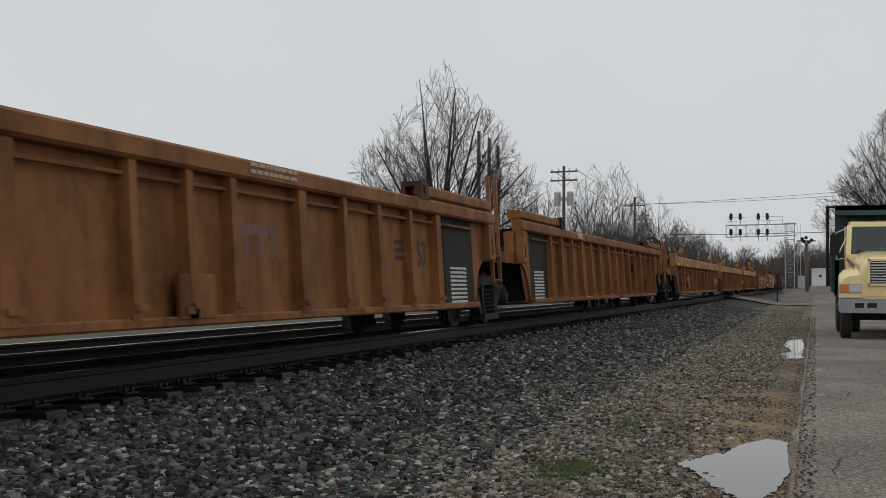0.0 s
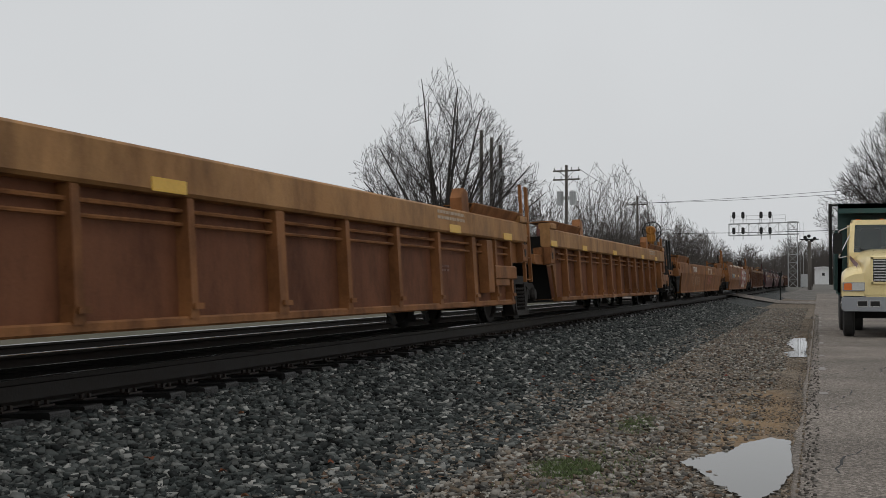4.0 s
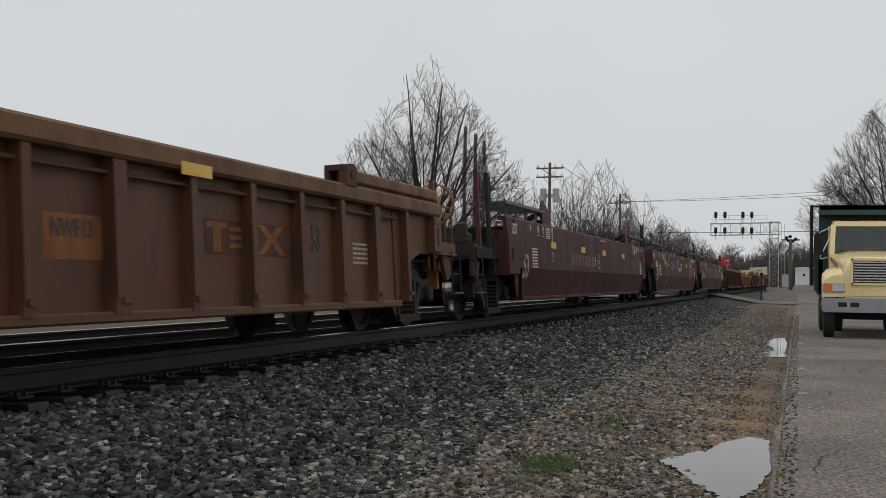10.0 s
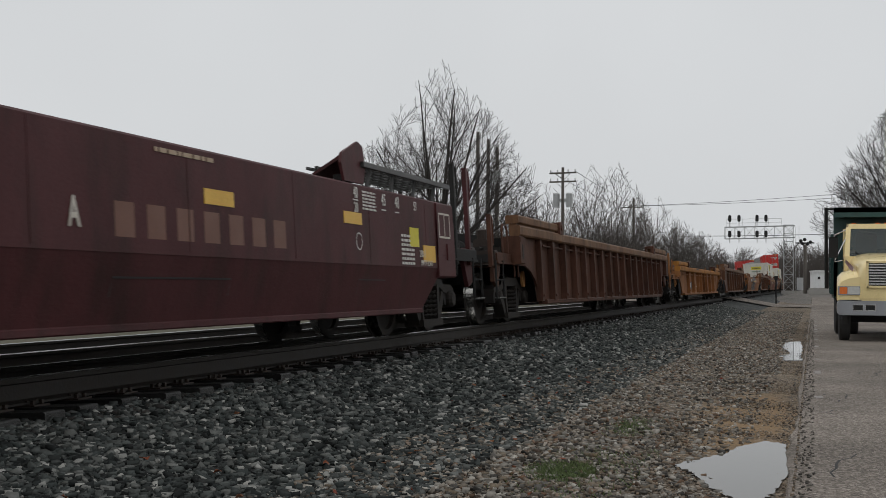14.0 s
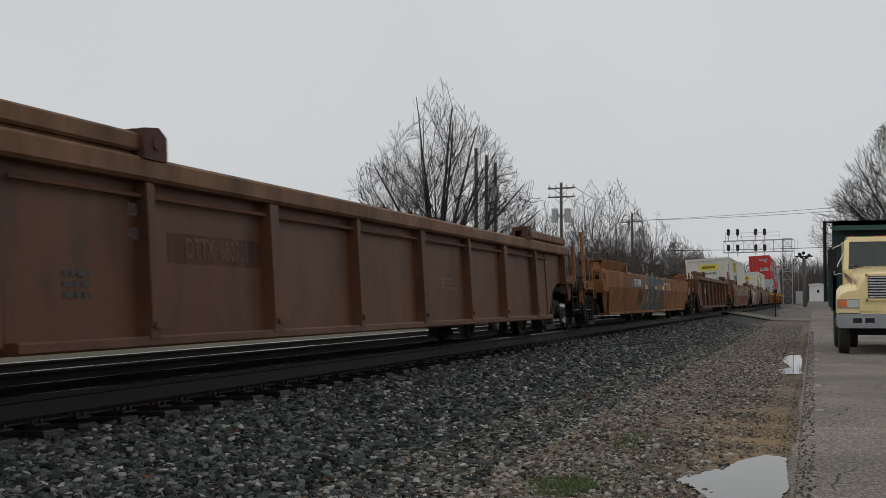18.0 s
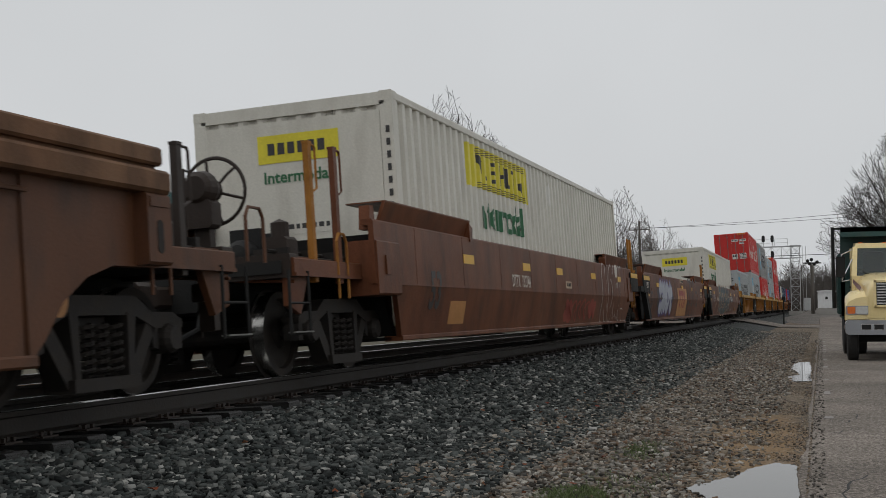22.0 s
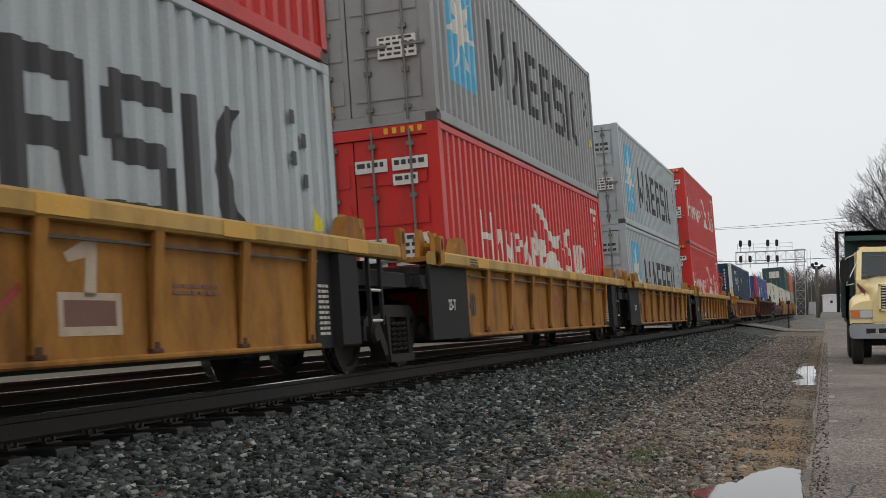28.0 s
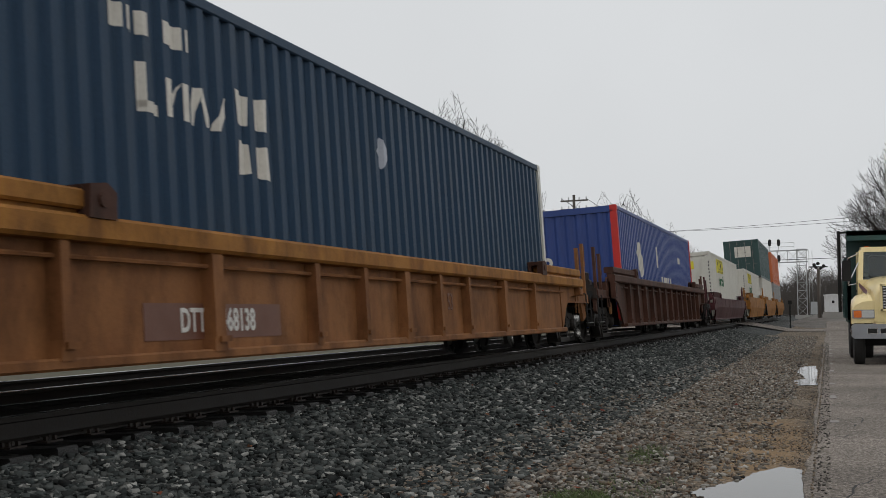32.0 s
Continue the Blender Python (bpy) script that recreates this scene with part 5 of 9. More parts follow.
MAT["boxgreen"] = surface("dark_green_container_paint", (0.02, 0.062, 0.06), (0.025, 0.055, 0.05), 0.45, scale=0.7)
MAT["boxorange"] = surface("orange_container_paint", (0.5, 0.12, 0.03), (0.42, 0.1, 0.03), 0.45, scale=0.7)
MAT["boxrail"] = surface("white_corner_paint", (0.66, 0.65, 0.6), (0.58, 0.56, 0.5), 0.45, scale=2)
WELL_FLOOR = 0.31


def load(i, box, z=WELL_FLOOR, shift=0.0):
    c = CARS[i][2] + shift
    box.matrix_basis = track_pose(c) @ pose(0, 0, z)
    RUNNING.append((box, c, z))
    return box


HC, STD = 2.896, 2.591
BOXES = {}
BOXES["jb1"] = load(17, container(16.154, HC, "boxwhite", 2.59, False, label="cream 53-foot corrugated container with a yellow and green sign"), shift=0.9)
BOXES["jb2"] = load(19, container(16.154, HC, "boxwhite", 2.59, False, label="cream 53-foot corrugated container with a yellow and green sign"), shift=-1.12)
BOXES["g1"] = load(20, container(12.192, STD, "boxgrey", label="light grey container with a pale blue star panel"), shift=0.6)
BOXES["g2"] = load(21, container(12.192, HC, "boxgrey", label="light grey container with a pale blue star panel"))
BOXES["r2"] = load(21, container(12.192, HC, "boxred", label="red container stacked on a grey one"), WELL_FLOOR + HC)
BOXES["r3"] = load(22, container(12.192, HC, "boxred", label="bright red container with large white lettering shapes"))
BOXES["g3"] = load(22, container(12.192, HC, "boxdarkgrey", label="weathered grey container stacked on a red one"), WELL_FLOOR + HC)
BOXES["g4"] = load(23, container(12.192, STD, "boxgrey", label="light grey container with a pale blue star panel"))
BOXES["g5"] = load(23, container(12.192, STD, "boxgrey", label="light grey container stacked on another grey one"), WELL_FLOOR + STD)
BOXES["r4"] = load(24, container(12.192, HC, "boxred", label="bright red container with large white lettering shapes"), shift=-0.8)
BOXES["r5"] = load(24, container(12.192, HC, "boxred", label="red container stacked on another red one"), WELL_FLOOR + HC, shift=-0.8)
BOXES["navy"] = load(25, container(16.154, HC, "boxnavy", 2.59, False, "boxrail", label="navy blue 53-foot container with white corner posts"))
BOXES["blue"] = load(26, container(16.154, HC, "boxblue", 2.59, False, "boxred", label="bright blue 53-foot container with red corner posts"))
BOXES["w1"] = load(27, container(16.154, HC, "boxwhite", 2.59, False, label="cream 53-foot container in a low dark car"))
BOXES["w2"] = load(28, container(16.154, HC, "boxwhite", 2.59, False, label="cream 53-foot container under a dark green one"))
BOXES["gr"] = load(29, container(16.154, HC, "boxgreen", 2.59, True, label="dark green container stacked on a cream one"), WELL_FLOOR + HC, shift=-1)
BOXES["w3"] = load(29, container(16.154, HC, "boxwhite", 2.59, False, label="cream 53-foot container under an orange one"))
BOXES["or"] = load(30, container(16.154, HC, "boxorange", 2.59, False, label="orange container stacked on a grey one"), WELL_FLOOR + HC)
BOXES["w4"] = load(30, container(16.154, HC, "boxdarkgrey", 2.59, False, label="grey container in an amber well car"))


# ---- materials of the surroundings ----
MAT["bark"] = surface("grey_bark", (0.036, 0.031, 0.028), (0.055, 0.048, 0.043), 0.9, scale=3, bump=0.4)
# distant bark lightened: haze is put into the colour
MAT["farbark"] = surface("hazed_far_bark", (0.07, 0.06, 0.053), (0.1, 0.087, 0.077), 0.9, scale=0.5)
MAT["pole"] = surface("weathered_pole_timber", (0.10, 0.088, 0.076), (0.15, 0.135, 0.12), 0.85, scale=2, stretch=(3, 3, 0.3))
MAT["galv"] = surface("galvanised_steel", (0.42, 0.43, 0.43), (0.34, 0.345, 0.34), 0.5, 0.3, scale=3)
MAT["can"] = surface("transformer_grey", (0.4, 0.41, 0.41), (0.33, 0.335, 0.33), 0.5, scale=4)
MAT["cream"] = surface("cream_truck_paint", (0.84, 0.68, 0.34), (0.77, 0.61, 0.3), 0.3, scale=2, bump=0.02, coat=0.4)
MAT["teal"] = surface("dark_green_dump_body", (0.012, 0.055, 0.05), (0.018, 0.06, 0.055), 0.4, scale=2, stain=(0.05, 0.05, 0.045), stain_amount=0.3)
MAT["roofgreen"] = surface("dark_green_roof_sheet", (0.009, 0.052, 0.05), (0.012, 0.06, 0.057), 0.6, spec=0.12, scale=0.4, stain=(0.05, 0.055, 0.05), stain_amount=0.25)
MAT["siding"] = surface("grey_metal_siding", (0.05, 0.062, 0.06), (0.035, 0.045, 0.044), 0.55, scale=0.5)
MAT["rubber"] = surface("tyre_rubber", (0.02, 0.02, 0.02), (0.035, 0.033, 0.03), 0.75, scale=8)
MAT["chrome"] = surface("dull_chrome_steel", (0.5, 0.5, 0.5), (0.4, 0.4, 0.4), 0.25, 1.0, scale=4, bump=0.02)
MAT["bumper"] = surface("grey_painted_bumper", (0.30, 0.31, 0.33), (0.24, 0.245, 0.25), 0.35, 0.5, scale=3)
MAT["amberlens"] = surface("amber_lens", (0.75, 0.17, 0.02), (0.6, 0.12, 0.02), 0.2, scale=10, bump=0.05)
MAT["lens"] = surface("headlamp_lens", (0.55, 0.55, 0.53), (0.4, 0.4, 0.4), 0.12, scale=20, bump=0.1)
MAT["stripe"] = surface("maroon_stripe_paint", (0.14, 0.02, 0.025), (0.11, 0.02, 0.02), 0.35, scale=6)
MAT["hut"] = surface("white_hut_paint", (0.7, 0.71, 0.71), (0.6, 0.6, 0.59), 0.5, scale=1.5, stain=(0.35, 0.33, 0.3), stain_amount=0.25)
MAT["concrete"] = surface("pale_concrete", (0.32, 0.31, 0.29), (0.26, 0.25, 0.23), 0.85, scale=2, bump=0.3)
MAT["brick"] = surface("dark_red_brick", (0.16, 0.06, 0.045), (0.12, 0.05, 0.04), 0.85, scale=6)
MAT["shingle"] = surface("grey_roof_shingle", (0.12, 0.12, 0.12), (0.085, 0.085, 0.085), 0.85, scale=2, fine=12)
MAT["grass"] = surface("winter_grass_blades", (0.065, 0.1, 0.025), (0.1, 0.115, 0.04), 0.8, scale=6)
MAT["leaf"] = stone_material("fallen_leaves", [(0.16, 0.03, 0.022), (0.17, 0.06, 0.03), (0.1, 0.045, 0.025), (0.2, 0.09, 0.045), (0.13, 0.025, 0.02)])
MAT["worn_line"] = surface("worn_line_paint", (0.24, 0.22, 0.2), (0.15, 0.135, 0.12), 0.7, scale=9)
MAT["lot"] = gravel_sheet_material("pale_wet_gravel", (0.075, 0.068, 0.06), (0.13, 0.12, 0.108), (0.2, 0.185, 0.17), 0.8, spec=0.15)


def glass_material():
    m, n, l, p = nodes_of("windscreen_glass")
    p.inputs["Base Color"].default_value = (0.16, 0.19, 0.19, 1)
    p.inputs["Roughness"].default_value = 0.03
    p.inputs["Transmission Weight"].default_value = 0.75
    p.inputs["IOR"].default_value = 1.45
    return m


def water_material():
    m, n, l, p = nodes_of("rain_puddle_water")
    p.inputs["Base Color"].default_value = (0.05, 0.045, 0.038, 1)
    p.inputs["Roughness"].default_value = 0.03
    p.inputs["IOR"].default_value = 1.33
    p.inputs["Specular IOR Level"].default_value = 0.5
    tc = n.new("ShaderNodeTexCoord")
    nz = n.new("ShaderNodeTexNoise")
    nz.inputs["Scale"].default_value = 9
    b = n.new("ShaderNodeBump")
    b.inputs["Strength"].default_value, b.inputs["Distance"].default_value = 0.02, 0.01
    l.new(tc.outputs["Object"], nz.inputs["Vector"])
    l.new(nz.outputs[0], b.inputs["Height"]), l.new(b.outputs[0], p.inputs["Normal"])
    return m


MAT["glass"], MAT["water"] = glass_material(), water_material()
MAT["lensdark"] = surface("dark_signal_lens", (0.03, 0.028, 0.03), (0.05, 0.045, 0.045), 0.2, scale=10, bump=0.02)


# ---- puddles, worn edge line, leaves, grass ----
def puddle(cx, cy, outline, label):
    s = Shape().slab([(cx + a, cy + b) for a, b in outline], GROUND - 0.03, GROUND + 0.015)
    tagged(part("puddle", s, "water"), label, "puddle", "puddles")


def rough_ring(points, seed, jag=0.012):
    rnd = random.Random(seed)
    out = []
    for (a, b), (c, d) in zip(points, points[1:] + points[:1]):
        for i in range(7):
            t = i / 7
            out.append((a + (c - a) * t + rnd.uniform(-jag, jag) * 2, b + (d - b) * t + rnd.uniform(-jag, jag)))
    return out


BIG_PUDDLE = [(8.82, 0.96), (9.2, 0.78), (9.5, 0.66), (10.1, 0.53), (10.42, 0.38), (10.25, 0.22), (9.6, 0.17), (8.96, 0.18), (8.35, 0.19), (7.94, 0.23), (7.5, 0.3), (7.35, 0.42), (7.6, 0.5), (7.85, 0.62), (8.3, 0.74), (8.5, 0.8)]
SMALL_PUDDLE = [(29.2, 0.6), (29.6, 0.3), (25.5, 0.22), (22.0, 0.2), (21.8, 0.5), (23.2, 0.6), (24.0, 0.42), (25.2, 0.5), (26.4, 0.64)]
puddle(0, 0, rough_ring(BIG_PUDDLE, 4, 0.02), "shallow rain puddle reflecting the grey sky beside the road")
puddle(0, 0, rough_ring(SMALL_PUDDLE, 5, 0.02), "small rain puddle on the gravel verge")


def in_puddle(x, y):
    for ring in (BIG_PUDDLE, SMALL_PUDDLE):
        inside = False
        for (a, b), (c, d) in zip(ring, ring[1:] + ring[:1]):
            if (b > y) != (d > y) and x < a + (y - b) * (c - a) / (d - b):
                inside = not inside
        if inside:
            return True
    return False


def edge_line():
    rnd = random.Random(21)
    s = Shape()
    x = 14.5
    while x < 75:
        w = rnd.uniform(0.15, 0.9)
        ring = rough_ring([(x, 0.0), (x + w, 0.0), (x + w, -0.09), (x, -0.09)], int(x * 10), 0.012)
        s.slab(ring, GROUND + 0.015, GROUND + 0.0285)
        x += w + rnd.uniform(1.0, 5.0)
    tagged(part("edge_line", s, "worn_line"), "worn off-white edge line flaking from the asphalt", "road marking", kind="structure")


def cracks():
    rnd = random.Random(31)
    s = Shape()
    for k in range(46):
        x, y, a = rnd.uniform(5.5, 34), rnd.uniform(-3.5, 0.0) if k % 2 else rnd.uniform(-0.5, -0.05), rnd.choice((0.0, 1.5, 2.6, 1.2)) + rnd.uniform(-0.5, 0.5)
        for i in range(rnd.randint(5, 16)):
            b = a + rnd.uniform(-0.6, 0.6)
            q = (x + 0.22 * math.cos(b), y + 0.12 * math.sin(b))
            if q[1] > 0.0 or q[1] < -4:
                break
            w = rnd.uniform(0.004, 0.012)
            z = GROUND + 0.037 - abs(y + 2) * 0.0065
            s.sheet([(x, y - w, z), (q[0], q[1] - w, z), (q[0], q[1] + w, z), (x, y + w, z)])
            x, y = q
    tagged(part("asphalt_cracks", s, "black"), "dark branching cracks in the worn asphalt", "cracks", kind="structure")


def leaves():
    rng = random.Random(41)
    s = Shape()
    for k in range(60):
        x, y = 5 + 13 * rng.random() ** 1.5, rng.gauss(2.6, 0.6)
        z = bank_height(y) + 0.05
        a, r = rng.uniform(0, 6.28), rng.uniform(0.015, 0.035)
        ring = [(r, 0), (r * 0.4, r * 0.5), (-r * 0.6, r * 0.45), (-r, 0), (-r * 0.5, -r * 0.5), (r * 0.45, -r * 0.45)]
        s.solid([(x + math.cos(a) * p - math.sin(a) * q, y + math.sin(a) * p + math.cos(a) * q, z + rng.uniform(-0.01, 0.02)) for p, q in ring], [(0, 1, 2, 3, 4, 5)])
    tagged(part("fallen_leaves", s, "leaf"), "scattered red and orange fallen leaves on the stones", "leaves", kind="stuff")


def grass_patch():
    rng = random.Random(43)
    s = Shape()
    for k in range(1700):
        a, r = rng.uniform(0, 6.28), rng.random() ** 0.6
        x, y = 8.2 + 0.42 * r * math.cos(a), 1.64 + 0.24 * r * math.sin(a)
        if k % 5 == 0:
            x, y = rng.gauss(11.0, 0.35), rng.gauss(1.55, 0.08)
        elif k % 5 == 1:
            x, y = rng.uniform(7.2, 9.5), rng.uniform(1.1, 1.9)
        z, h = GROUND + 0.015, rng.uniform(0.02, 0.05)
        dx, dy, w = rng.uniform(-0.04, 0.04), rng.uniform(-0.04, 0.04), 0.005
        s.solid([(x - w, y, z), (x + w, y - w, z), (x + dx, y + dy, z + h)], [(0, 1, 2)])
    tagged(part("grass_tuft", s, "grass"), "small flat tuft of green grass among the stones", "grass", kind="stuff")


edge_line()
cracks()
leaves()
grass_patch()


# ---- lot and rise beyond the crossing ----
def far_lot():
    s = Shape()
    rows = [(92, GROUND - 0.03), (104, GROUND + 0.05), (120, -0.1), (140, 0.1), (240, 0.1), (242, GROUND - 0.1)]
    v = []
    for x, z in rows:
        v += [(x, -30, z), (x, -4, z), (x, 2.0, z), (x, 3.4, min(z, -0.3))]
    s.solid(v, [(i * 4 + j, (i + 1) * 4 + j, (i + 1) * 4 + j + 1, i * 4 + j + 1) for i in range(len(rows) - 1) for j in range(3)])
    tagged(part("gravel_lot", s, "lot"), "grey-brown gravel lot rising beyond the crossing", "ground", kind="structure")


far_lot()


# ---- bare trees ----
def grow(s, p, d, length, r, level, rnd, spread, up, thin, env=None):
    """Branch that forks into thinner ones; used for the distant belt."""
    steps = 3 if level > 1 else 2
    for i in range(steps):
        q = p + d * (length / steps)
        r2 = max(r * 0.86, thin)
        s.rod(p, q, max(r, thin), r2, 4 if level > 1 else 3)
        d = (d + Vector((rnd.uniform(-1, 1), rnd.uniform(-1, 1), rnd.uniform(-0.8, 0.9))) * 0.12 + Vector((0, 0, up))).normalized()
        if level > 0:
            out = Vector((rnd.uniform(-1, 1), rnd.uniform(-1, 1), rnd.uniform(-0.55, 0.6))).normalized()
            grow(s, q, (d + out * spread * 1.15).normalized(), length * rnd.uniform(0.45, 0.7), r2 * 0.5, level - 1, rnd, spread, up, thin)
        p, r = q, r2
    if level > 0:
        for k in range(2):
            out = Vector((rnd.uniform(-1, 1), rnd.uniform(-1, 1), rnd.uniform(-0.5, 0.5))).normalized()
            grow(s, p, (d + out * spread * 0.7).normalized(), length * rnd.uniform(0.58, 0.78), r * rnd.uniform(0.6, 0.8), level - 1, rnd, spread, up, thin)


def crown_room(p, d, env):
    """How far a branch can grow from p along d before it leaves the crown's dome."""
    wide, half, top = env
    for k in range(1, 60):
        q = p + d * (0.25 * k)
        h = (q.z - wide) / (top - wide) if q.z > wide else (wide - q.z) / (wide * 1.5)
        if h > 1 or math.hypot(q.x, q.y) > half * (1 - abs(h) ** 1.5) + 0.2:
            return 0.25 * k
    return 15.0


def limb(s, p, d, length, r, level, rnd, thin, env, up):
    """A tapering branch that sheds side shoots at a narrow angle, inside a pointed dome (height of its widest ring, half width, top)."""
    n, r0 = (2, 3, 5, 6, 9)[level], r
    wide, half, top = env
    for i in range(n):
        q = p + d * (length / n)
        h = (q.z - wide) / (top - wide) if q.z > wide else (wide - q.z) / (wide * 1.5)
        if math.hypot(q.x, q.y) > half * max(1 - abs(h) ** 1.5, 0.0) * rnd.uniform(0.88, 1.12) + 0.3 or h > 1.02:
            return
        r2 = max(r0 * (1 - 0.85 * (i + 1) / n), thin)
        s.rod(p, q, max(r, thin), r2, 6 if level > 3 else 4 if level > 1 else 3)
        if level > 0 and (i > 0 or level < 3):
            side = Vector((rnd.uniform(-1, 1), rnd.uniform(-1, 1), rnd.uniform(-0.8, 1)))
            side = (side - d * side.dot(d)).normalized()
            a = rnd.uniform(0.45, 0.8)
            e = (d * math.cos(a) + side * math.sin(a) + Vector((0, 0, up * 2))).normalized()
            limb(s, q, e, length * (0.6 - 0.28 * i / n) * rnd.uniform(0.7, 1.15), max(r2 * rnd.uniform(0.4, 0.55), thin), level - 1, rnd, thin, env, up)
        bend = 0.05 if level > 2 else 0.07
        d = (d + Vector((rnd.uniform(-1, 1), rnd.uniform(-1, 1), rnd.uniform(-1, 1))) * bend + Vector((0, 0, up * 0.4))).normalized()
        p, r = q, r2


def bare_tree(x, y, z, height, half, seed, label, level=4, limbs=10, lean=1.2, trunk=0.2, mat="bark", fork=0.16, up=0.03, thin=0.009, wide=0.4):
    rnd = random.Random(seed)
    t = thing("tree", label, "tree", "bare winter trees", pose(x, y, z))
    tr = Shape()
    top = Vector((0, 0, height * fork))
    tr.rod((0, 0, -0.3), top * 0.4, trunk * 1.4, trunk * 1.1, 9).rod(top * 0.4, top * 1.15, trunk * 1.1, trunk * 0.8, 9)
    part("trunk", tr, mat, t)
    cr = Shape()
    for k in range(limbs):
        a = 2.4 * k + rnd.uniform(-0.4, 0.4)
        f = lean * ((k + 0.5) / limbs) ** 0.75
        d = Vector((math.cos(a) * math.sin(f), math.sin(a) * math.sin(f), math.cos(f)))
        start, env = top * rnd.uniform(0.75, 1.12), (height * wide, half, height)
        limb(cr, start, d, crown_room(start, d, env) * rnd.uniform(0.95, 1.05), trunk * rnd.uniform(0.4, 0.55), level, rnd, thin, env, up)
    part("crown", cr, mat, t, "bare twiggy branches")
    return t


bare_tree(68, 20.6, GROUND, 14.1, 5.9, 5, "large bare spreading tree behind the train", limbs=22, lean=1.25, trunk=0.27)
bare_tree(74, 19.3, GROUND, 9.8, 2.8, 28, "smaller bare tree with steep limbs near the poles", level=3, limbs=12, lean=0.8, trunk=0.13)
bare_tree(75, -5.9, GROUND, 13.0, 6.0, 9, "broad bare tree behind the dump truck", limbs=22, lean=1.25, trunk=0.26)
for x, y, height, half, seed, words in (
        (110, 16.9, 11.9, 2.5, 12, "tall bare tree between two utility poles"), (112, 19.5, 11.8, 2.3, 13, "tall bare tree behind a utility pole"),
        (108, 23.0, 10.0, 2.3, 14, "slender bare tree behind a utility pole"), (112, 25.8, 9.6, 2.4, 15, "slender bare tree behind a utility pole"),
        (118, 21.8, 9.0, 2.6, 16, "slim bare tree behind the houses"), (150, 18.2, 11.9, 2.6, 17, "slim bare tree beyond the crossing"),
        (144, 20.0, 10.2, 2.8, 18, "bare tree close to the second track"), (165, 16.6, 9.6, 2.6, 19, "bare tree in a distant row"),
        (172, 14.6, 8.6, 2.8, 20, "bare tree in a distant row"), (104, 17.2, 6.4, 2.6, 31, "bushy bare tree near the second track"),
        (120, 17.2, 7.6, 3.0, 32, "bushy bare tree between the poles"), (150, 15.6, 8.4, 3.0, 33, "bushy bare tree beyond the poles"),
        (92, 27.0, 7.8, 2.8, 24, "bare tree beside the houses"), (72, 25.6, 7.6, 3.0, 27, "smaller bare tree beside the large one")):
    # trees beyond 90 m take the bark with painted haze
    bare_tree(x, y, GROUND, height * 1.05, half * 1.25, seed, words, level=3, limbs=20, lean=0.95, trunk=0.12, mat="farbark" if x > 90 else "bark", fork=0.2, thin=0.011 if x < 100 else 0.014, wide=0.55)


def far_woods():
    rnd = random.Random(77)
    s = Shape()
    spots = []
    while len(spots) < 560:
        x, y = rnd.uniform(185, 420), rnd.uniform(-110, 120)
        m = min((Vector((x, y)) - track_pose(q).translation.xy).length for q in range(150, 640, 12))
        if m > 16:
            spots.append((x, y))
    for x, y in spots:
        h = rnd.uniform(7.5, 12.5) * (0.6 + x / 500)
        top = Vector((x, y, GROUND + h * 0.3))
        s.rod((x, y, GROUND - 0.2), top, 0.16, 0.12, 4)
        for k in range(5):
            a, f = rnd.uniform(0, 6.28), rnd.uniform(0.1, 0.6)
            grow(s, top, Vector((math.cos(a) * f, math.sin(a) * f, 1)).normalized(), h * 0.27, 0.07, 2, rnd, 0.8, 0.02, 0.035)
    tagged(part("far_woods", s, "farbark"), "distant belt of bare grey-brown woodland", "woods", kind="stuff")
    b = Shape()
    for k in range(46000):
        x, y = rnd.uniform(175, 400), rnd.uniform(-70, 110)
        if k < 7000:
            x, y = rnd.uniform(80, 190), rnd.uniform(14.5, 34)
        c = track_pose(x).translation
        if abs(y - c.y) < 7 or (x < 245 and -30 < y < 4):
            continue
        h = rnd.uniform(1.2, 4.2) if k < 7000 else rnd.uniform(2.0, 4.0 + x * 0.016)
        b.rod((x, y, GROUND - 0.1), (x + rnd.uniform(-0.7, 0.7), y + rnd.uniform(-0.7, 0.7), GROUND + h), 0.055, 0.025, 3)
        b.rod((x, y, GROUND + 0.2), (x + rnd.uniform(-1, 1), y + rnd.uniform(-1, 1), GROUND + h * 0.8), 0.05, 0.022, 3)
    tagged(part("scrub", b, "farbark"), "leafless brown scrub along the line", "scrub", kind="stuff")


far_woods()


# ---- utility poles and wires ----
def utility_pole(x, y, top, arms, label, transformers=0, turn=0.0):
    t = thing("utility_pole", label, "utility pole", "utility poles", pose(x, y, GROUND, 0, 0, turn))
    h = top - GROUND
    part("post", Shape().rod((0, 0, -0.3), (0, 0, h), 0.16, 0.11, 10), "pole", t)
    for k, z in enumerate(arms):
        part("crossarm", Shape().box(-0.06, 0.06, -1.15, 1.15, h - z - 0.06, h - z + 0.06, 0.01), "pole", t)
        for g in (-1, 1):
            part("brace", Shape().rod((0.05, 0, h - z - 0.6), (0.07, g * 0.6, h - z - 0.05), 0.02, n=4), "pole", t)
            for yy in (0.45, 1.05):
                part("insulator", Shape().rod((0, g * yy, h - z + 0.05), (0, g * yy, h - z + 0.28), 0.05, 0.035, 6), "can", t)
    for k in range(transformers):
        g = (-1, 1)[k % 2]
        s = Shape().lathe([(h - 3.2, 0.0), (h - 3.2, 0.26), (h - 2.15, 0.28), (h - 2.05, 0.2), (h - 2.05, 0.0)], (0, g * 0.55, 0), "z", 14).box(-0.05, 0.05, *sorted((g * 0.1, g * 0.4)), h - 2.8, h - 2.5)
        part("transformer", s, "can", t)
    return t


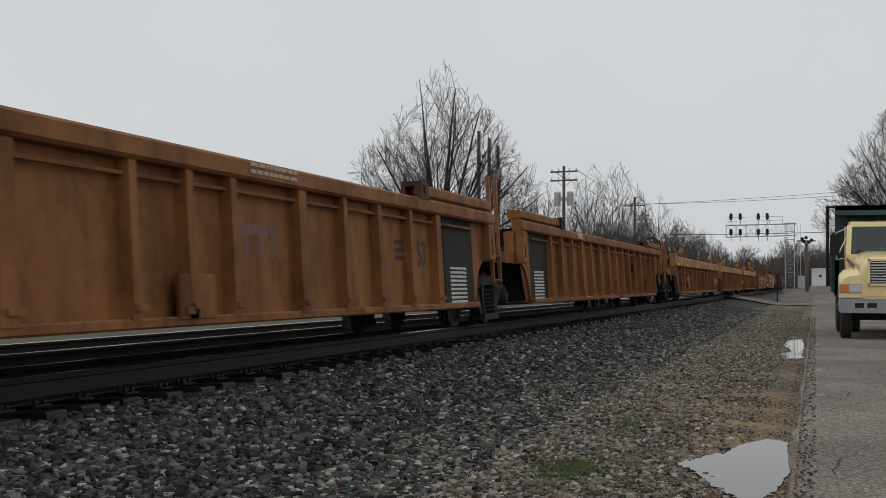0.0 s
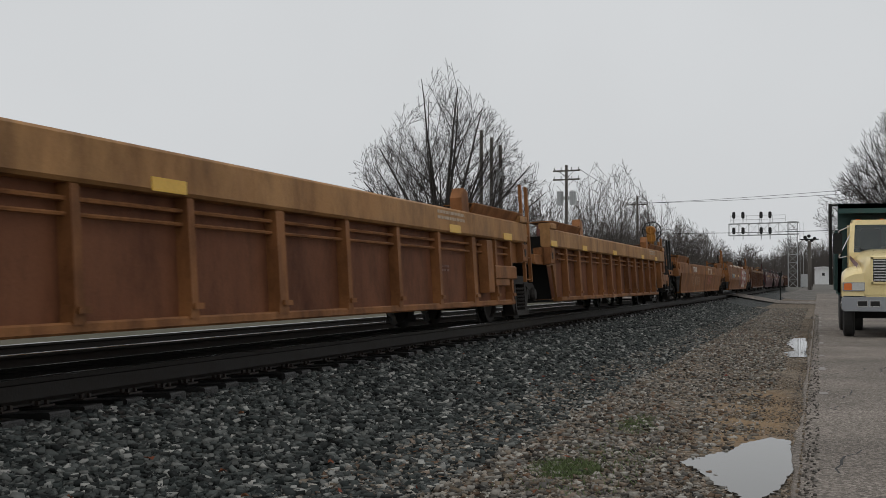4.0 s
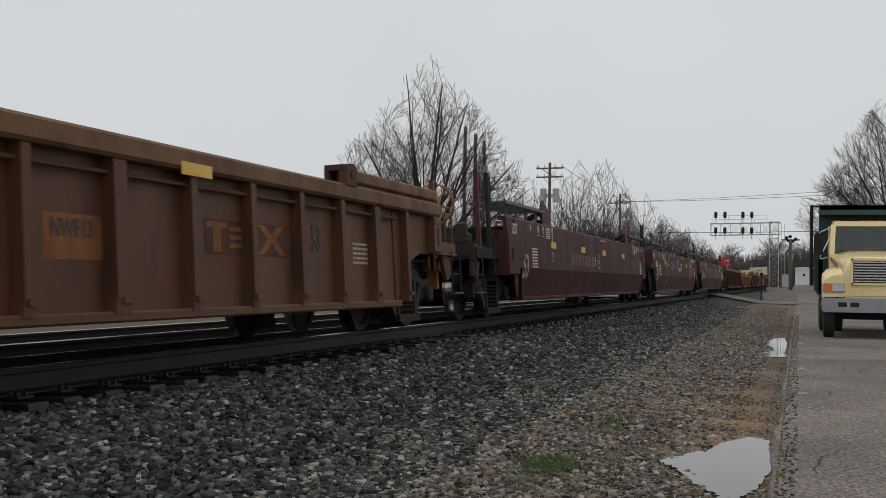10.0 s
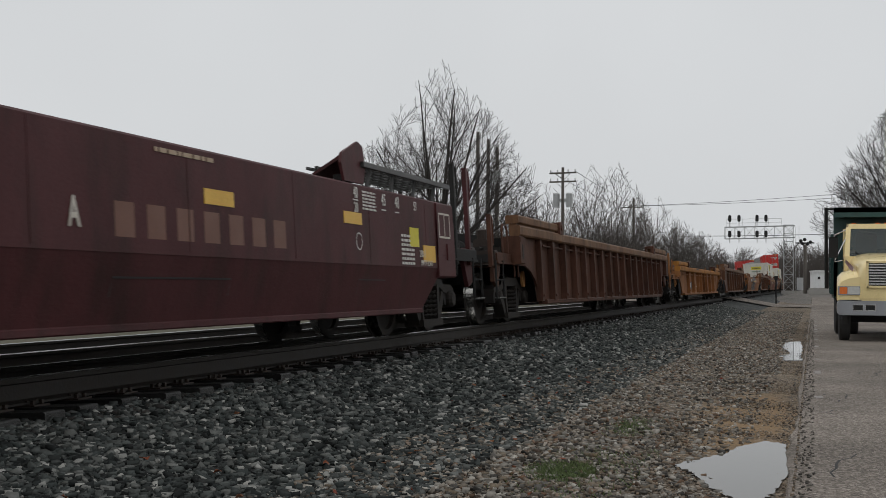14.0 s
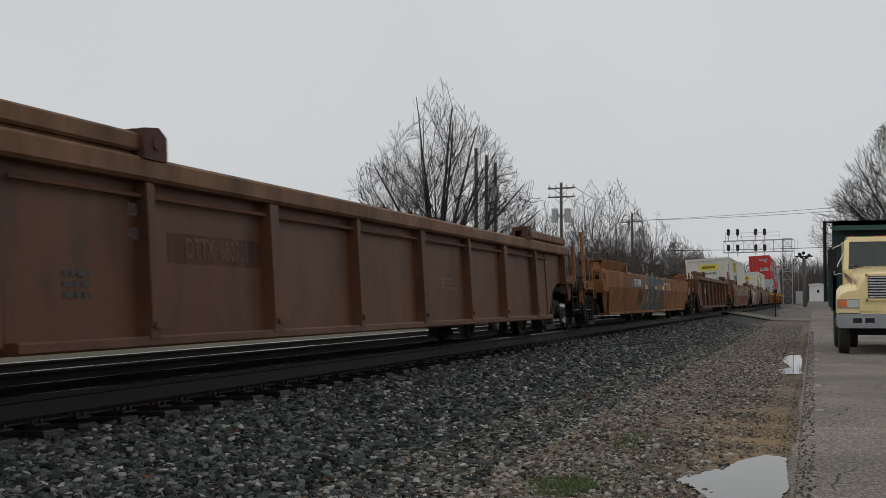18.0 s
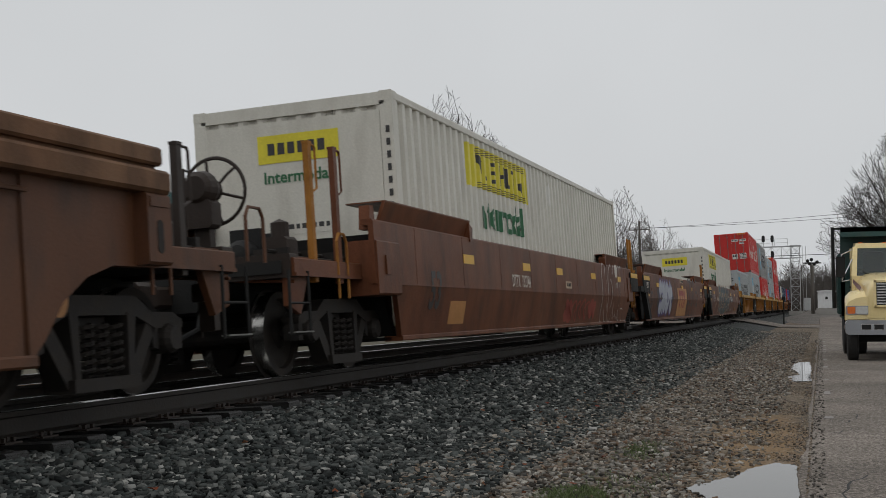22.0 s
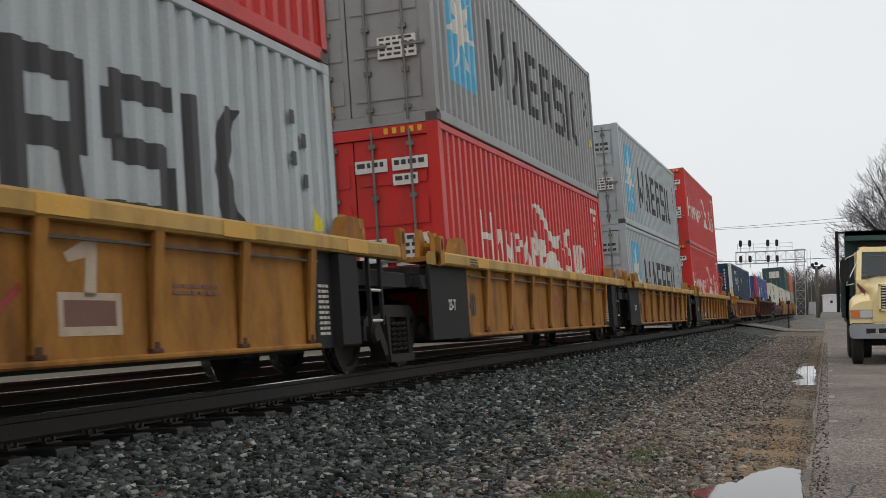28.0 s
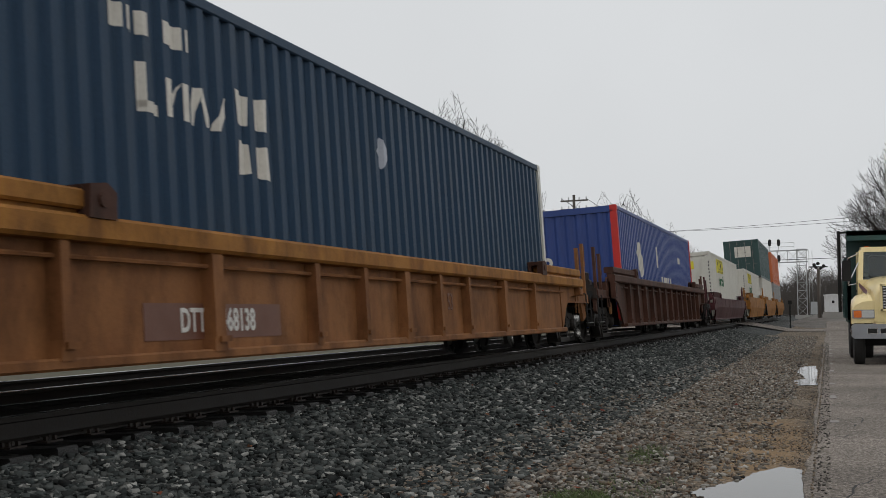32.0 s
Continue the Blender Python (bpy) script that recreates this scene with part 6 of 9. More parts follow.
utility_pole(97, 19.2, 10.1, (0.45, 1.15), "timber utility pole with two crossarms and grey transformers", 2, -12)
utility_pole(131, 18.3, 9.95, (0.95,), "timber utility pole with one crossarm", 0, -10)
utility_pole(78, 21.1, 10.7, (), "plain timber pole standing in front of the large tree", 0)
utility_pole(78, 20.4, 10.2, (), "plain timber pole with a side-hung transformer", 1)
utility_pole(78, 19.8, 9.7, (), "shorter plain timber pole beside the tree", 0)
utility_pole(104, -24, 10.6, (0.95,), "timber utility pole beyond the road", 0, 10)


def wire(a, b, sag, r=0.02):
    a, b = Vector(a), Vector(b)
    pts = [a.lerp(b, i / 12) - Vector((0, 0, sag * 4 * (i / 12) * (1 - i / 12))) for i in range(13)]
    s = Shape().pipe(pts, r, 4)
    tagged(part("overhead_wire", s, "black"), "thin black overhead wire strung between poles", "wire", "overhead wires")


wire((131, 17.3, 9.15), (104, -23, 9.9), 0.35)
wire((131, 19.2, 9.15), (104, -25, 9.6), 0.55)
wire((131, 19.2, 9.15), (97, 20.2, 9.8), 0.3)
wire((131, 17.3, 9.15), (97, 18.2, 9.8), 0.3)
wire((148, 16.5, 6.6), (104, -23.6, 5.9), 0.35, 0.035)


# ---- signal gantry ----
def lattice(s, a, b, w, bays, along, across):
    """Four chords and diagonals between two ends."""
    a, b = Vector(a), Vector(b)
    u, v = Vector(along) * w / 2, Vector(across) * w / 2
    corners = [u + v, u - v, -u - v, -u + v]
    for c in corners:
        s.rod(a + c, b + c, 0.055, n=4)
    for i in range(bays):
        p, q = a.lerp(b, i / bays), a.lerp(b, (i + 1) / bays)
        for k in range(4):
            c, d = corners[k], corners[(k + 1) % 4]
            s.rod(p + c, q + d, 0.03, n=4) if i % 2 else s.rod(p + d, q + c, 0.03, n=4)
            s.rod(q + c, q + d, 0.03, n=4)
    return s


def signal_gantry():
    t = thing("signal_gantry", "galvanised lattice signal gantry reaching over two tracks", "signal gantry", at=pose(163, 0, -0.05))
    part("footing", Shape().box(-0.9, 0.9, 2.0, 4.0, -0.6, 0.25, 0.05), "concrete", t)
    part("leg", lattice(Shape(), (0, 3.1, 0.2), (0, 3.1, 8.6), 1.15, 8, (1, 0, 0), (0, 1, 0)), "galv", t)
    part("truss", lattice(Shape(), (0, 2.3, 7.75), (0, 11.0, 7.6), 1.5, 7, (1, 0, 0), (0, 0, 1)), "galv", t)
    rail = Shape()
    for y in (4.0, 5.6, 7.2, 8.8, 10.8):
        rail.rod((0.6, y, 8.4), (0.6, y, 9.5), 0.03, n=4)
    rail.rod((0.6, 4, 9.5), (0.6, 10.8, 9.4), 0.03, n=4).rod((0.6, 4, 9.0), (0.6, 10.8, 8.9), 0.025, n=4)
    part("handrail", rail, "galv", t)
    for y in (10.35, 9.2, 6.95, 5.85):
        for z in (9.45, 7.45):
            b = Shape().lathe([(0.12, 0.0), (0.12, 0.2), (-0.02, 0.22), (-0.06, 0.2), (-0.06, 0.0)], (-0.75, y, z), "x", 16).box(-0.8, -0.5, y - 0.19, y + 0.19, z - 0.42, z + 0.42, 0.1)
            h = part("signal_head", b, "black", t)
            part("mast", Shape().rod((-0.55, y, z - 1.1), (-0.55, y, z + 0.2), 0.05, n=5), "galv", t)
            part("lens", Shape().lathe([(-0.0, 0.0), (-0.0, 0.11), (0.06, 0.11)], (-0.87, y, z - 0.1), "x", 12), "lensdark", h)
    part("ladder", Shape().pipe([(-0.7, 2.2, 0.2), (-0.7, 2.2, 8.4)], 0.03, 4).pipe([(-0.7, 1.8, 0.2), (-0.7, 1.8, 8.4)], 0.03, 4), "galv", t)
    part("relay_case", Shape().box(-0.6, 0.2, 1.3, 2.1, 0.3, 1.9, 0.03), "can", t)


signal_gantry()


def equipment_hut():
    t = thing("equipment_hut", "white metal signal hut on a concrete plinth", "hut", at=pose(130, -0.48, 0.0))
    part("plinth", Shape().box(-1, 1, -1.0, 1.0, -0.3, 0.58, 0.02), "concrete", t)
    part("wall", Shape().box(-0.85, 0.85, -0.85, 0.85, 0.58, 2.2, 0.03), "hut", t)
    part("roof", Shape().prism([(-0.95, 2.2), (0.95, 2.2), (0.9, 2.3), (0, 2.38), (-0.9, 2.3)], -0.95, 0.95), "hut", t)
    d = part("door", Shape().box(-0.875, -0.853, -0.45, 0.45, 0.65, 2.12), "hut", t)
    part("vent", Shape().box(-0.885, -0.87, -0.12, 0.12, 1.45, 1.72), "black", d)


equipment_hut()


def crossing_mast():
    t = thing("crossing_mast", "grey timber post with dark signal fittings at its top", "signal post", at=pose(131, 0.85, 0.0))
    part("post", Shape().rod((0, 0, -0.3), (0, 0, 5.0), 0.2, 0.17, 8), "pole", t)
    for k, (y, z) in enumerate(((-0.5, 5.25), (0.42, 5.38), (0.05, 5.5), (-0.22, 5.05), (0.25, 5.1))):
        part("fitting", Shape().lathe([(-0.22, 0.0), (-0.18, 0.15), (0.1, 0.19), (0.15, 0.0)], (0, y, z), "x", 8), "black", t)
    part("arm", Shape().box(-0.06, 0.06, -0.9, 0.9, 5.1, 5.22), "black", t)


crossing_mast()


def marker_post():
    t = thing("marker_post", "thin dark marker post beside the crossing", "post", at=pose(88, 2.5, GROUND))
    part("post", Shape().rod((0, 0, -0.1), (0, 0, 2.0), 0.05, n=6), "black", t)
    part("cap", Shape().box(-0.03, 0.03, -0.12, 0.12, 1.75, 2.0, 0.01), "black", t)


marker_post()


# ---- buildings ----
def long_shed():
    t = thing("shed", "long shed with a dark green metal roof behind the tracks", "building", at=pose(0, 0, GROUND))
    x0, x1, ye, yr, yf, ze, zr = 8, 58, 20.6, 28.1, 35.6, 3.75, 6.55
    part("wall", Shape().box(x0 + 0.6, x1 - 0.6, ye + 0.7, ye + 0.9, 0, ze - 0.02), "siding", t)
    part("wall", Shape().box(x0 + 0.6, x1 - 0.6, yf - 0.9, yf - 0.7, 0, ze - 0.02), "siding", t)
    for x in (x0 + 0.6, x1 - 0.8):
        part("gable_wall", Shape().prism([(ye + 0.9, 0), (yf - 0.9, 0), (yf - 0.9, ze), (yr, zr - 0.2), (ye + 0.9, ze)], x, x + 0.2), "siding", t)
    for a, b, za, zb in ((ye, yr, ze, zr), (yr, yf, zr, ze)):
        r = part("roof_slope", Shape().prism([(a, za), (b, zb), (b, zb + 0.08), (a, za + 0.08)], x0, x1), "roofgreen", t)
        s = Shape()
        x = x0 + 0.3
        while x < x1:
            s.prism([(a, za + 0.08), (b, zb + 0.08), (b, zb + 0.1), (a, za + 0.1)], x, x + 0.04)
            x += 0.6
        part("roof_rib", s, "roofgreen", r)
    part("ridge_cap", Shape().prism([(yr - 0.3, zr - 0.02), (yr, zr + 0.14), (yr + 0.3, zr - 0.02), (yr, zr + 0.06)], x0, x1), "roofgreen", t)
    part("gutter", Shape().box(x0, x1, ye - 0.12, ye, ze - 0.05, ze + 0.07, 0.02), "galv", t)
    for x in (14, 22, 30, 38, 46):
        d = part("shed_door", Shape().box(x, x + 3.4, ye + 0.66, ye + 0.69, 0.05, 3.1), "hut", t)
        part("handle", Shape().box(x + 1.6, x + 1.8, ye + 0.63, ye + 0.66, 1.0, 1.1), "black", d)


long_shed()


def house(x, y, w, d, eave, ridge, roofmat, chimney, label):
    t = thing("house", label, "house", "houses", pose(x, y, GROUND))
    part("wall", Shape().prism([(-d / 2, 0), (d / 2, 0), (d / 2, eave), (0, ridge - 0.15), (-d / 2, eave)], -w / 2, w / 2), "siding", t)
    for g in (-1, 1):
        part("roof_slope", Shape().prism([(g * (d / 2 + 0.4), eave - 0.25), (0, ridge), (0, ridge + 0.12), (g * (d / 2 + 0.4), eave - 0.13)], -w / 2 - 0.4, w / 2 + 0.4), roofmat, t)
    for k in (-1, 1):
        win = part("window", Shape().box(-w / 2 - 0.04, -w / 2 + 0.02, k * d / 4 - 0.45, k * d / 4 + 0.45, 1.0, 2.2), "hut", t)
        part("pane", Shape().box(-w / 2 - 0.06, -w / 2 - 0.04, k * d / 4 - 0.38, k * d / 4 + 0.38, 1.07, 2.13), "glass", win)
    if chimney:
        part("chimney", Shape().box(-0.4, 0.4, chimney - 0.4, chimney + 0.4, eave, ridge + 0.75, 0.03).box(-0.48, 0.48, chimney - 0.48, chimney + 0.48, ridge + 0.7, ridge + 0.85), "brick", t)


house(99, 24.0, 9, 8, 3.4, 5.2, "shingle", -2.4, "small house with a brick chimney behind the tracks")
house(112, 19.0, 10, 8.5, 3.0, 4.9, "shingle", 0, "low house with a grey shingle roof behind the tracks")


# ---- parked dump truck ----
def dump_truck():
    t = thing("dump_truck", "cream dump truck with a dark green body parked on the road", "truck", at=pose(29.7, -1.68, GROUND + 0.03))
    bar = Shape().box(0.0, 0.22, -1.17, 1.17, 0.60, 0.93, 0.05)
    b = part("bumper", bar, "bumper", t, "dull grey steel bumper")
    for y in (-0.72, -0.45, 0.45, 0.72):
        part("bumper_slot", Shape().slab([(-0.006, y - 0.1), (0.02, y - 0.1), (0.02, y + 0.1), (-0.006, y + 0.1)], 0.72, 0.83), "black", b)
        part("slot_rim", Shape().box(-0.004, 0.01, y - 0.115, y + 0.115, 0.705, 0.845), "chrome", b)
    # rounded hood that falls towards the nose
    def loft(rows):
        """Skin over rounded sections (x, half width, foot, crown)."""
        s, n = Shape(), 24
        v = []
        for x, w, z0, z1 in rows:
            for k in range(n + 1):
                a = math.pi * k / n
                c, q = math.cos(a), math.sin(a)
                e = 0.36
                v.append((x, w * math.copysign(abs(c) ** e, c), z0 + (z1 - z0) * q ** 0.5))
        m = n + 1
        f = [(i * m + k, (i + 1) * m + k, (i + 1) * m + k + 1, i * m + k + 1) for i in range(len(rows) - 1) for k in range(n)]
        return s.solid(v, f + [tuple(range(m))[::-1], tuple(range((len(rows) - 1) * m, len(rows) * m))])
    part("hood", loft([(0.06, 0.66, 0.98, 1.74), (0.12, 0.70, 0.96, 1.82), (0.35, 0.74, 0.96, 1.89), (0.8, 0.82, 0.96, 1.95), (1.3, 0.90, 0.96, 2.01), (1.7, 0.95, 0.96, 2.06)]), "cream", t, smooth=True)
    for g in (-1, 1):
        ring = []
        for k in range(13):
            a = math.pi * k / 12
            ring.append((0.86 - 0.72 * math.cos(a) * (1 if k > 6 else 1.06), 0.96 + 0.60 * math.sin(a) ** 0.75))
        v, f = [], []
        for (x, z) in ring:
            for y, dz in ((0.62, 0.10), (0.86, 0.09), (1.06, 0.03), (1.15, -0.07), (1.17, -0.2)):
                v.append((x, g * y, max(z + dz, 0.93)))
        f = [(i * 5 + j, i * 5 + j + 1, (i + 1) * 5 + j + 1, (i + 1) * 5 + j) for i in range(12) for j in range(4)]
        fd = part("fender", Shape().solid(v, f), "cream", t, smooth=True)
        nose = Shape().prism([(g * 0.6, 0.95), (g * 1.15, 0.95), (g * 1.17, 1.06), (g * 1.16, 1.22), (g * 1.08, 1.36), (g * 0.92, 1.44), (g * 0.6, 1.48)], 0.1, 0.5)
        part("fender_nose", nose, "cream", fd)
        part("headlamp", Shape().box(0.065, 0.14, *sorted((g * 0.68, g * 0.94)), 1.08, 1.24, 0.02), "lens", fd, "clear rectangular headlamp")
        part("marker_lamp", Shape().box(0.065, 0.14, *sorted((g * 0.95, g * 1.12)), 1.08, 1.24, 0.02), "amberlens", fd, "amber marker lamp")
        part("lamp_bezel", Shape().box(0.075, 0.12, *sorted((g * 0.64, g * 1.15)), 1.06, 1.26), "bumper", fd)
        part("stripe", Shape().solid([(0.5, g * 0.80, 1.70), (0.5, g * 0.83, 1.58), (1.66, g * 0.967, 1.84), (1.66, g * 0.957, 1.92)], [(0, 1, 2, 3)]), "stripe", t)
    part("front_apron", Shape().box(0.08, 0.3, -0.66, 0.66, 0.93, 1.24, 0.03), "cream", t)
    g_ = Shape().box(0.03, 0.09, -0.50, 0.50, 1.26, 1.80, 0.02)
    grille = part("grille", g_, "black", t)
    for k in range(8):
        part("grille_bar", Shape().box(0.01, 0.035, -0.48, 0.48, 1.30 + 0.063 * k, 1.33 + 0.063 * k), "chrome", grille)
    part("grille_frame", Shape().box(0.015, 0.06, -0.53, 0.53, 1.79, 1.84).box(0.015, 0.06, -0.53, 0.53, 1.23, 1.275).box(0.015, 0.06, -0.545, -0.49, 1.23, 1.84).box(0.015, 0.06, 0.49, 0.545, 1.23, 1.84), "cream", grille)
    # cab
    cab = Shape().prism([(-0.98, 1.0), (0.98, 1.0), (0.98, 1.98), (-0.98, 1.98)], 1.6, 3.1)
    part("cab_body", cab, "cream", t)
    roof = Shape().solid([(1.95, -0.9, 2.66), (1.95, 0.9, 2.66), (1.98, 0.86, 2.78), (1.98, -0.86, 2.78), (3.1, -0.93, 2.66), (3.1, 0.93, 2.66), (3.1, 0.88, 2.84), (3.1, -0.88, 2.84)],
                         [(0, 1, 2, 3), (4, 7, 6, 5), (0, 4, 5, 1), (3, 2, 6, 7), (1, 5, 6, 2), (0, 3, 7, 4)])
    part("cab_roof", roof, "cream", t)
    for g in (-1, 1):
        part("windscreen_pillar", Shape().solid([(1.62, g * 0.98, 1.96), (1.62, g * 0.86, 1.96), (1.96, g * 0.82, 2.7), (1.96, g * 0.93, 2.7), (1.78, g * 0.98, 1.96), (1.78, g * 0.9, 1.96), (2.1, g * 0.85, 2.7), (2.1, g * 0.93, 2.7)],
                                                [(0, 1, 2, 3), (4, 7, 6, 5), (0, 4, 5, 1), (1, 5, 6, 2), (2, 6, 7, 3), (3, 7, 4, 0)]), "cream", t)
        part("rear_pillar", Shape().box(2.9, 3.1, *sorted((g * 0.98, g * 0.86)), 1.96, 2.7), "cream", t)
        part("side_window", Shape().box(2.0, 2.9, *sorted((g * 0.93, g * 0.92)), 1.98, 2.66), "glass", t)
        # mirror on struts
        m = part("mirror", Shape().box(1.55, 1.65, *sorted((g * 1.12, g * 1.34)), 1.95, 2.45, 0.03), "black", t, "tall black side mirror")
        part("mirror_strut", Shape().pipe([(1.85, g * 0.95, 2.62), (1.6, g * 1.2, 2.5), (1.6, g * 1.2, 1.85), (1.7, g * 0.97, 1.9)], 0.016, 5).rod((1.8, g * 0.95, 2.4), (1.6, g * 1.2, 1.88), 0.014, n=5), "chrome", m)
        part("door_handle", Shape().box(2.7, 2.85, *sorted((g * 0.98, g * 1.01)), 1.7, 1.75), "black", t)
        part("fuel_tank", Shape().lathe([(2.2, 0.0), (2.2, 0.3), (3.3, 0.3), (3.3, 0.0)], (0, g * 0.85, 0.72), "x", 16), "chrome", t)
        for k, (x, dual) in enumerate(((0.92, 0), (5.0, 1), (6.25, 1))):
            for q in range(1 + dual):
                y = g * (1.02 - 0.33 * q) if dual else g * 1.0
                w = part("wheel", Shape().lathe([(-0.12, 0.27), (-0.13, 0.42), (-0.11, 0.5), (-0.06, 0.52), (0.06, 0.52), (0.11, 0.5), (0.13, 0.42), (0.12, 0.27)], (x, y, 0.5), "y", 28), "rubber", t)
                part("rim", Shape().lathe([(-0.1, 0.0), (-0.06, 0.16), (-0.1, 0.27), (0.1, 0.27), (0.06, 0.16), (0.1, 0.0)], (x, y, 0.5), "y", 20), "bumper", w)
    part("windscreen", Shape().solid([(1.66, -0.87, 1.98), (1.66, 0.87, 1.98), (1.97, 0.83, 2.67), (1.97, -0.83, 2.67)], [(0, 1, 2, 3)]), "glass", t)
    wip = Shape().rod((1.64, -0.5, 2.0), (1.68, 0.0, 2.06), 0.012, n=4).rod((1.64, 0.5, 2.0), (1.68, 0.72, 2.08), 0.012, n=4)
    part("wiper", wip, "black", t)
    part("dashboard", Shape().box(1.75, 2.2, -0.85, 0.85, 1.9, 2.0, 0.02), "black", t)
    for y in (-0.45, 0.45):
        part("seat", Shape().box(2.45, 2.6, y - 0.25, y + 0.25, 1.5, 2.5, 0.06).box(2.1, 2.6, y - 0.25, y + 0.25, 1.4, 1.55, 0.04), "black", t)
    for y in (-0.75, -0.2, 0.0, 0.2, 0.75):
        part("roof_lamp", Shape().box(2.0, 2.12, y - 0.05, y + 0.05, 2.77, 2.805, 0.012), "amberlens", t)
    part("chassis", Shape().box(0.2, 7.2, -0.45, -0.3, 0.6, 0.85).box(0.2, 7.2, 0.3, 0.45, 0.6, 0.85).box(0.85, 1.0, -0.95, 0.95, 0.42, 0.58).box(4.95, 5.1, -0.8, 0.8, 0.42, 0.6), "black", t)
    # dump body with a cab guard
    body = Shape().box(3.4, 3.5, -1.2, 1.2, 1.0, 3.2).box(3.4, 7.4, -1.2, -1.1, 1.05, 2.6).box(3.4, 7.4, 1.1, 1.2, 1.05, 2.6).box(3.4, 7.4, -1.2, 1.2, 0.95, 1.08).box(7.3, 7.4, -1.2, 1.2, 1.0, 2.6)
    d = part("dump_body", body, "teal", t, "dark green steel dump body")
    part("cab_guard", Shape().prism([(-1.2, 3.1), (1.2, 3.1), (1.2, 3.22), (-1.2, 3.22)], 2.6, 3.45).box(2.6, 2.68, -1.2, 1.2, 2.98, 3.22, 0.02), "teal", d)
    for k in range(5):
        for g in (-1, 1):
            part("side_stake", Shape().box(3.7 + 0.85 * k, 3.82 + 0.85 * k, *sorted((g * 1.2, g * 1.27)), 1.05, 2.6, 0.02), "teal", d)
    part("tarp_arm", Shape().pipe([(3.2, 1.38, 1.2), (3.2, 1.38, 2.3), (3.2, 1.38, 3.26)], 0.045, 6).rod((3.2, 1.38, 3.22), (3.2, 1.15, 3.22), 0.03, n=5), "black", t)
    part("tarp_arm", Shape().pipe([(3.2, -1.38, 1.2), (3.2, -1.38, 2.3), (3.2, -1.38, 3.26)], 0.045, 6).rod((3.2, -1.38, 3.22), (3.2, -1.15, 3.22), 0.03, n=5), "black", t)
    part("exhaust_stack", Shape().rod((3.22, -1.0, 1.1), (3.22, -1.0, 3.0), 0.07, n=10), "chrome", t)


dump_truck()


# ---- painted marks on the cars and containers ----
def flat_wall(y):
    return (lambda x, z: y), (lambda a, b: []), []


def car_skin(top, crease, low=0.30):
    def y(x, z):
        return -1.5 if z >= crease else -1.5 + 0.14 * (crease - z) / (crease - low)
    return y, (lambda a, b: [a + 0.12 * i for i in range(1, int((b - a) / 0.12))]), [crease]


def box_skin(L, W, pitch=0.28):
    n = int((L - 0.3) / pitch)
    p = (L - 0.24) / n

    def depth(x):
        u = ((x + L / 2 - 0.12) / p) % 1.0
        return 0.0 if u <= 0.36 else 0.046 * (u - 0.36) / 0.14 if u < 0.5 else 0.046 if u <= 0.86 else 0.046 * (1 - u) / 0.14

    def breaks(a, b):
        out = []
        for i in range(n):
            for q in (0, 0.36, 0.5, 0.86):
                x = -L / 2 + 0.12 + (i + q) * p
                if a < x < b:
                    out.append(x)
        return out
    return (lambda x, z: -(W / 2 - 0.012 - depth(x))), breaks, []


def paint(parent, name, polys, material, skin, lift=0.003, label=""):
    """Thin coats of paint that follow a car's side; polys are rings of (x, z)."""
    yf, breaks, zcuts = skin
    s = Shape()
    for ring in polys:
        x0, x1 = min(p[0] for p in ring), max(p[0] for p in ring)
        xs = sorted(set([round(p[0], 5) for p in ring] + [round(b, 5) for b in breaks(x0, x1)]))
        edges = list(zip(ring, ring[1:] + ring[:1]))
        for a, b in zip(xs, xs[1:]):
            if b - a < 1e-4:
                continue
            m = (a + b) / 2
            hits = []
            for (xa, za), (xb, zb) in edges:
                if min(xa, xb) <= m < max(xa, xb):
                    g = (zb - za) / (xb - xa)
                    hits.append((za + g * (m - xa), za + g * (a - xa), za + g * (b - xa)))
            hits.sort()
            for lo, hi in zip(hits[::2], hits[1::2]):
                cuts = [(lo[1], lo[2])] + [(c, c) for c in zcuts if lo[0] + 0.01 < c < hi[0] - 0.01] + [(hi[1], hi[2])]
                for (l0, l1), (h0, h1) in zip(cuts, cuts[1:]):
                    s.sheet([(a, yf(a + 1e-4, l0) - lift, l0), (b, yf(b - 1e-4, l1) - lift, l1), (b, yf(b - 1e-4, h1) - lift, h1), (a, yf(a + 1e-4, h0) - lift, h0)])
    me = s.mesh(name)
    bm = bmesh.new()
    bm.from_mesh(me)
    bmesh.ops.remove_doubles(bm, verts=bm.verts, dist=0.0004)
    bm.to_mesh(me)
    bm.free()
    return part(name, me, material, parent, label)


def strokes(parent, name, lines, width, material, skin, lift=0.006):
    """Ribbons of spray paint along lines of (x, z)."""
    yf = skin[0]
    s = Shape()
    k = 0
    for pts in lines:
        left, right = [], []
        for i, (x, z) in enumerate(pts):
            (xa, za), (xb, zb) = pts[max(i - 1, 0)], pts[min(i + 1, len(pts) - 1)]
            d = math.hypot(xb - xa, zb - za) or 1
            nx, nz = -(zb - za) / d * width / 2, (xb - xa) / d * width / 2
            left.append((x + nx, z + nz)), right.append((x - nx, z - nz))
        for i in range(len(pts) - 1):
            k += 1
            up = lift + 0.00004 * k
            s.sheet([(q[0], yf(q[0], q[1]) - up, q[1]) for q in (left[i], left[i + 1], right[i + 1], right[i])])
    return part(name, s, material, parent)


def rect(x0, x1, z0, z1):
    return [(x0, z0), (x1, z0), (x1, z1), (x0, z1)]


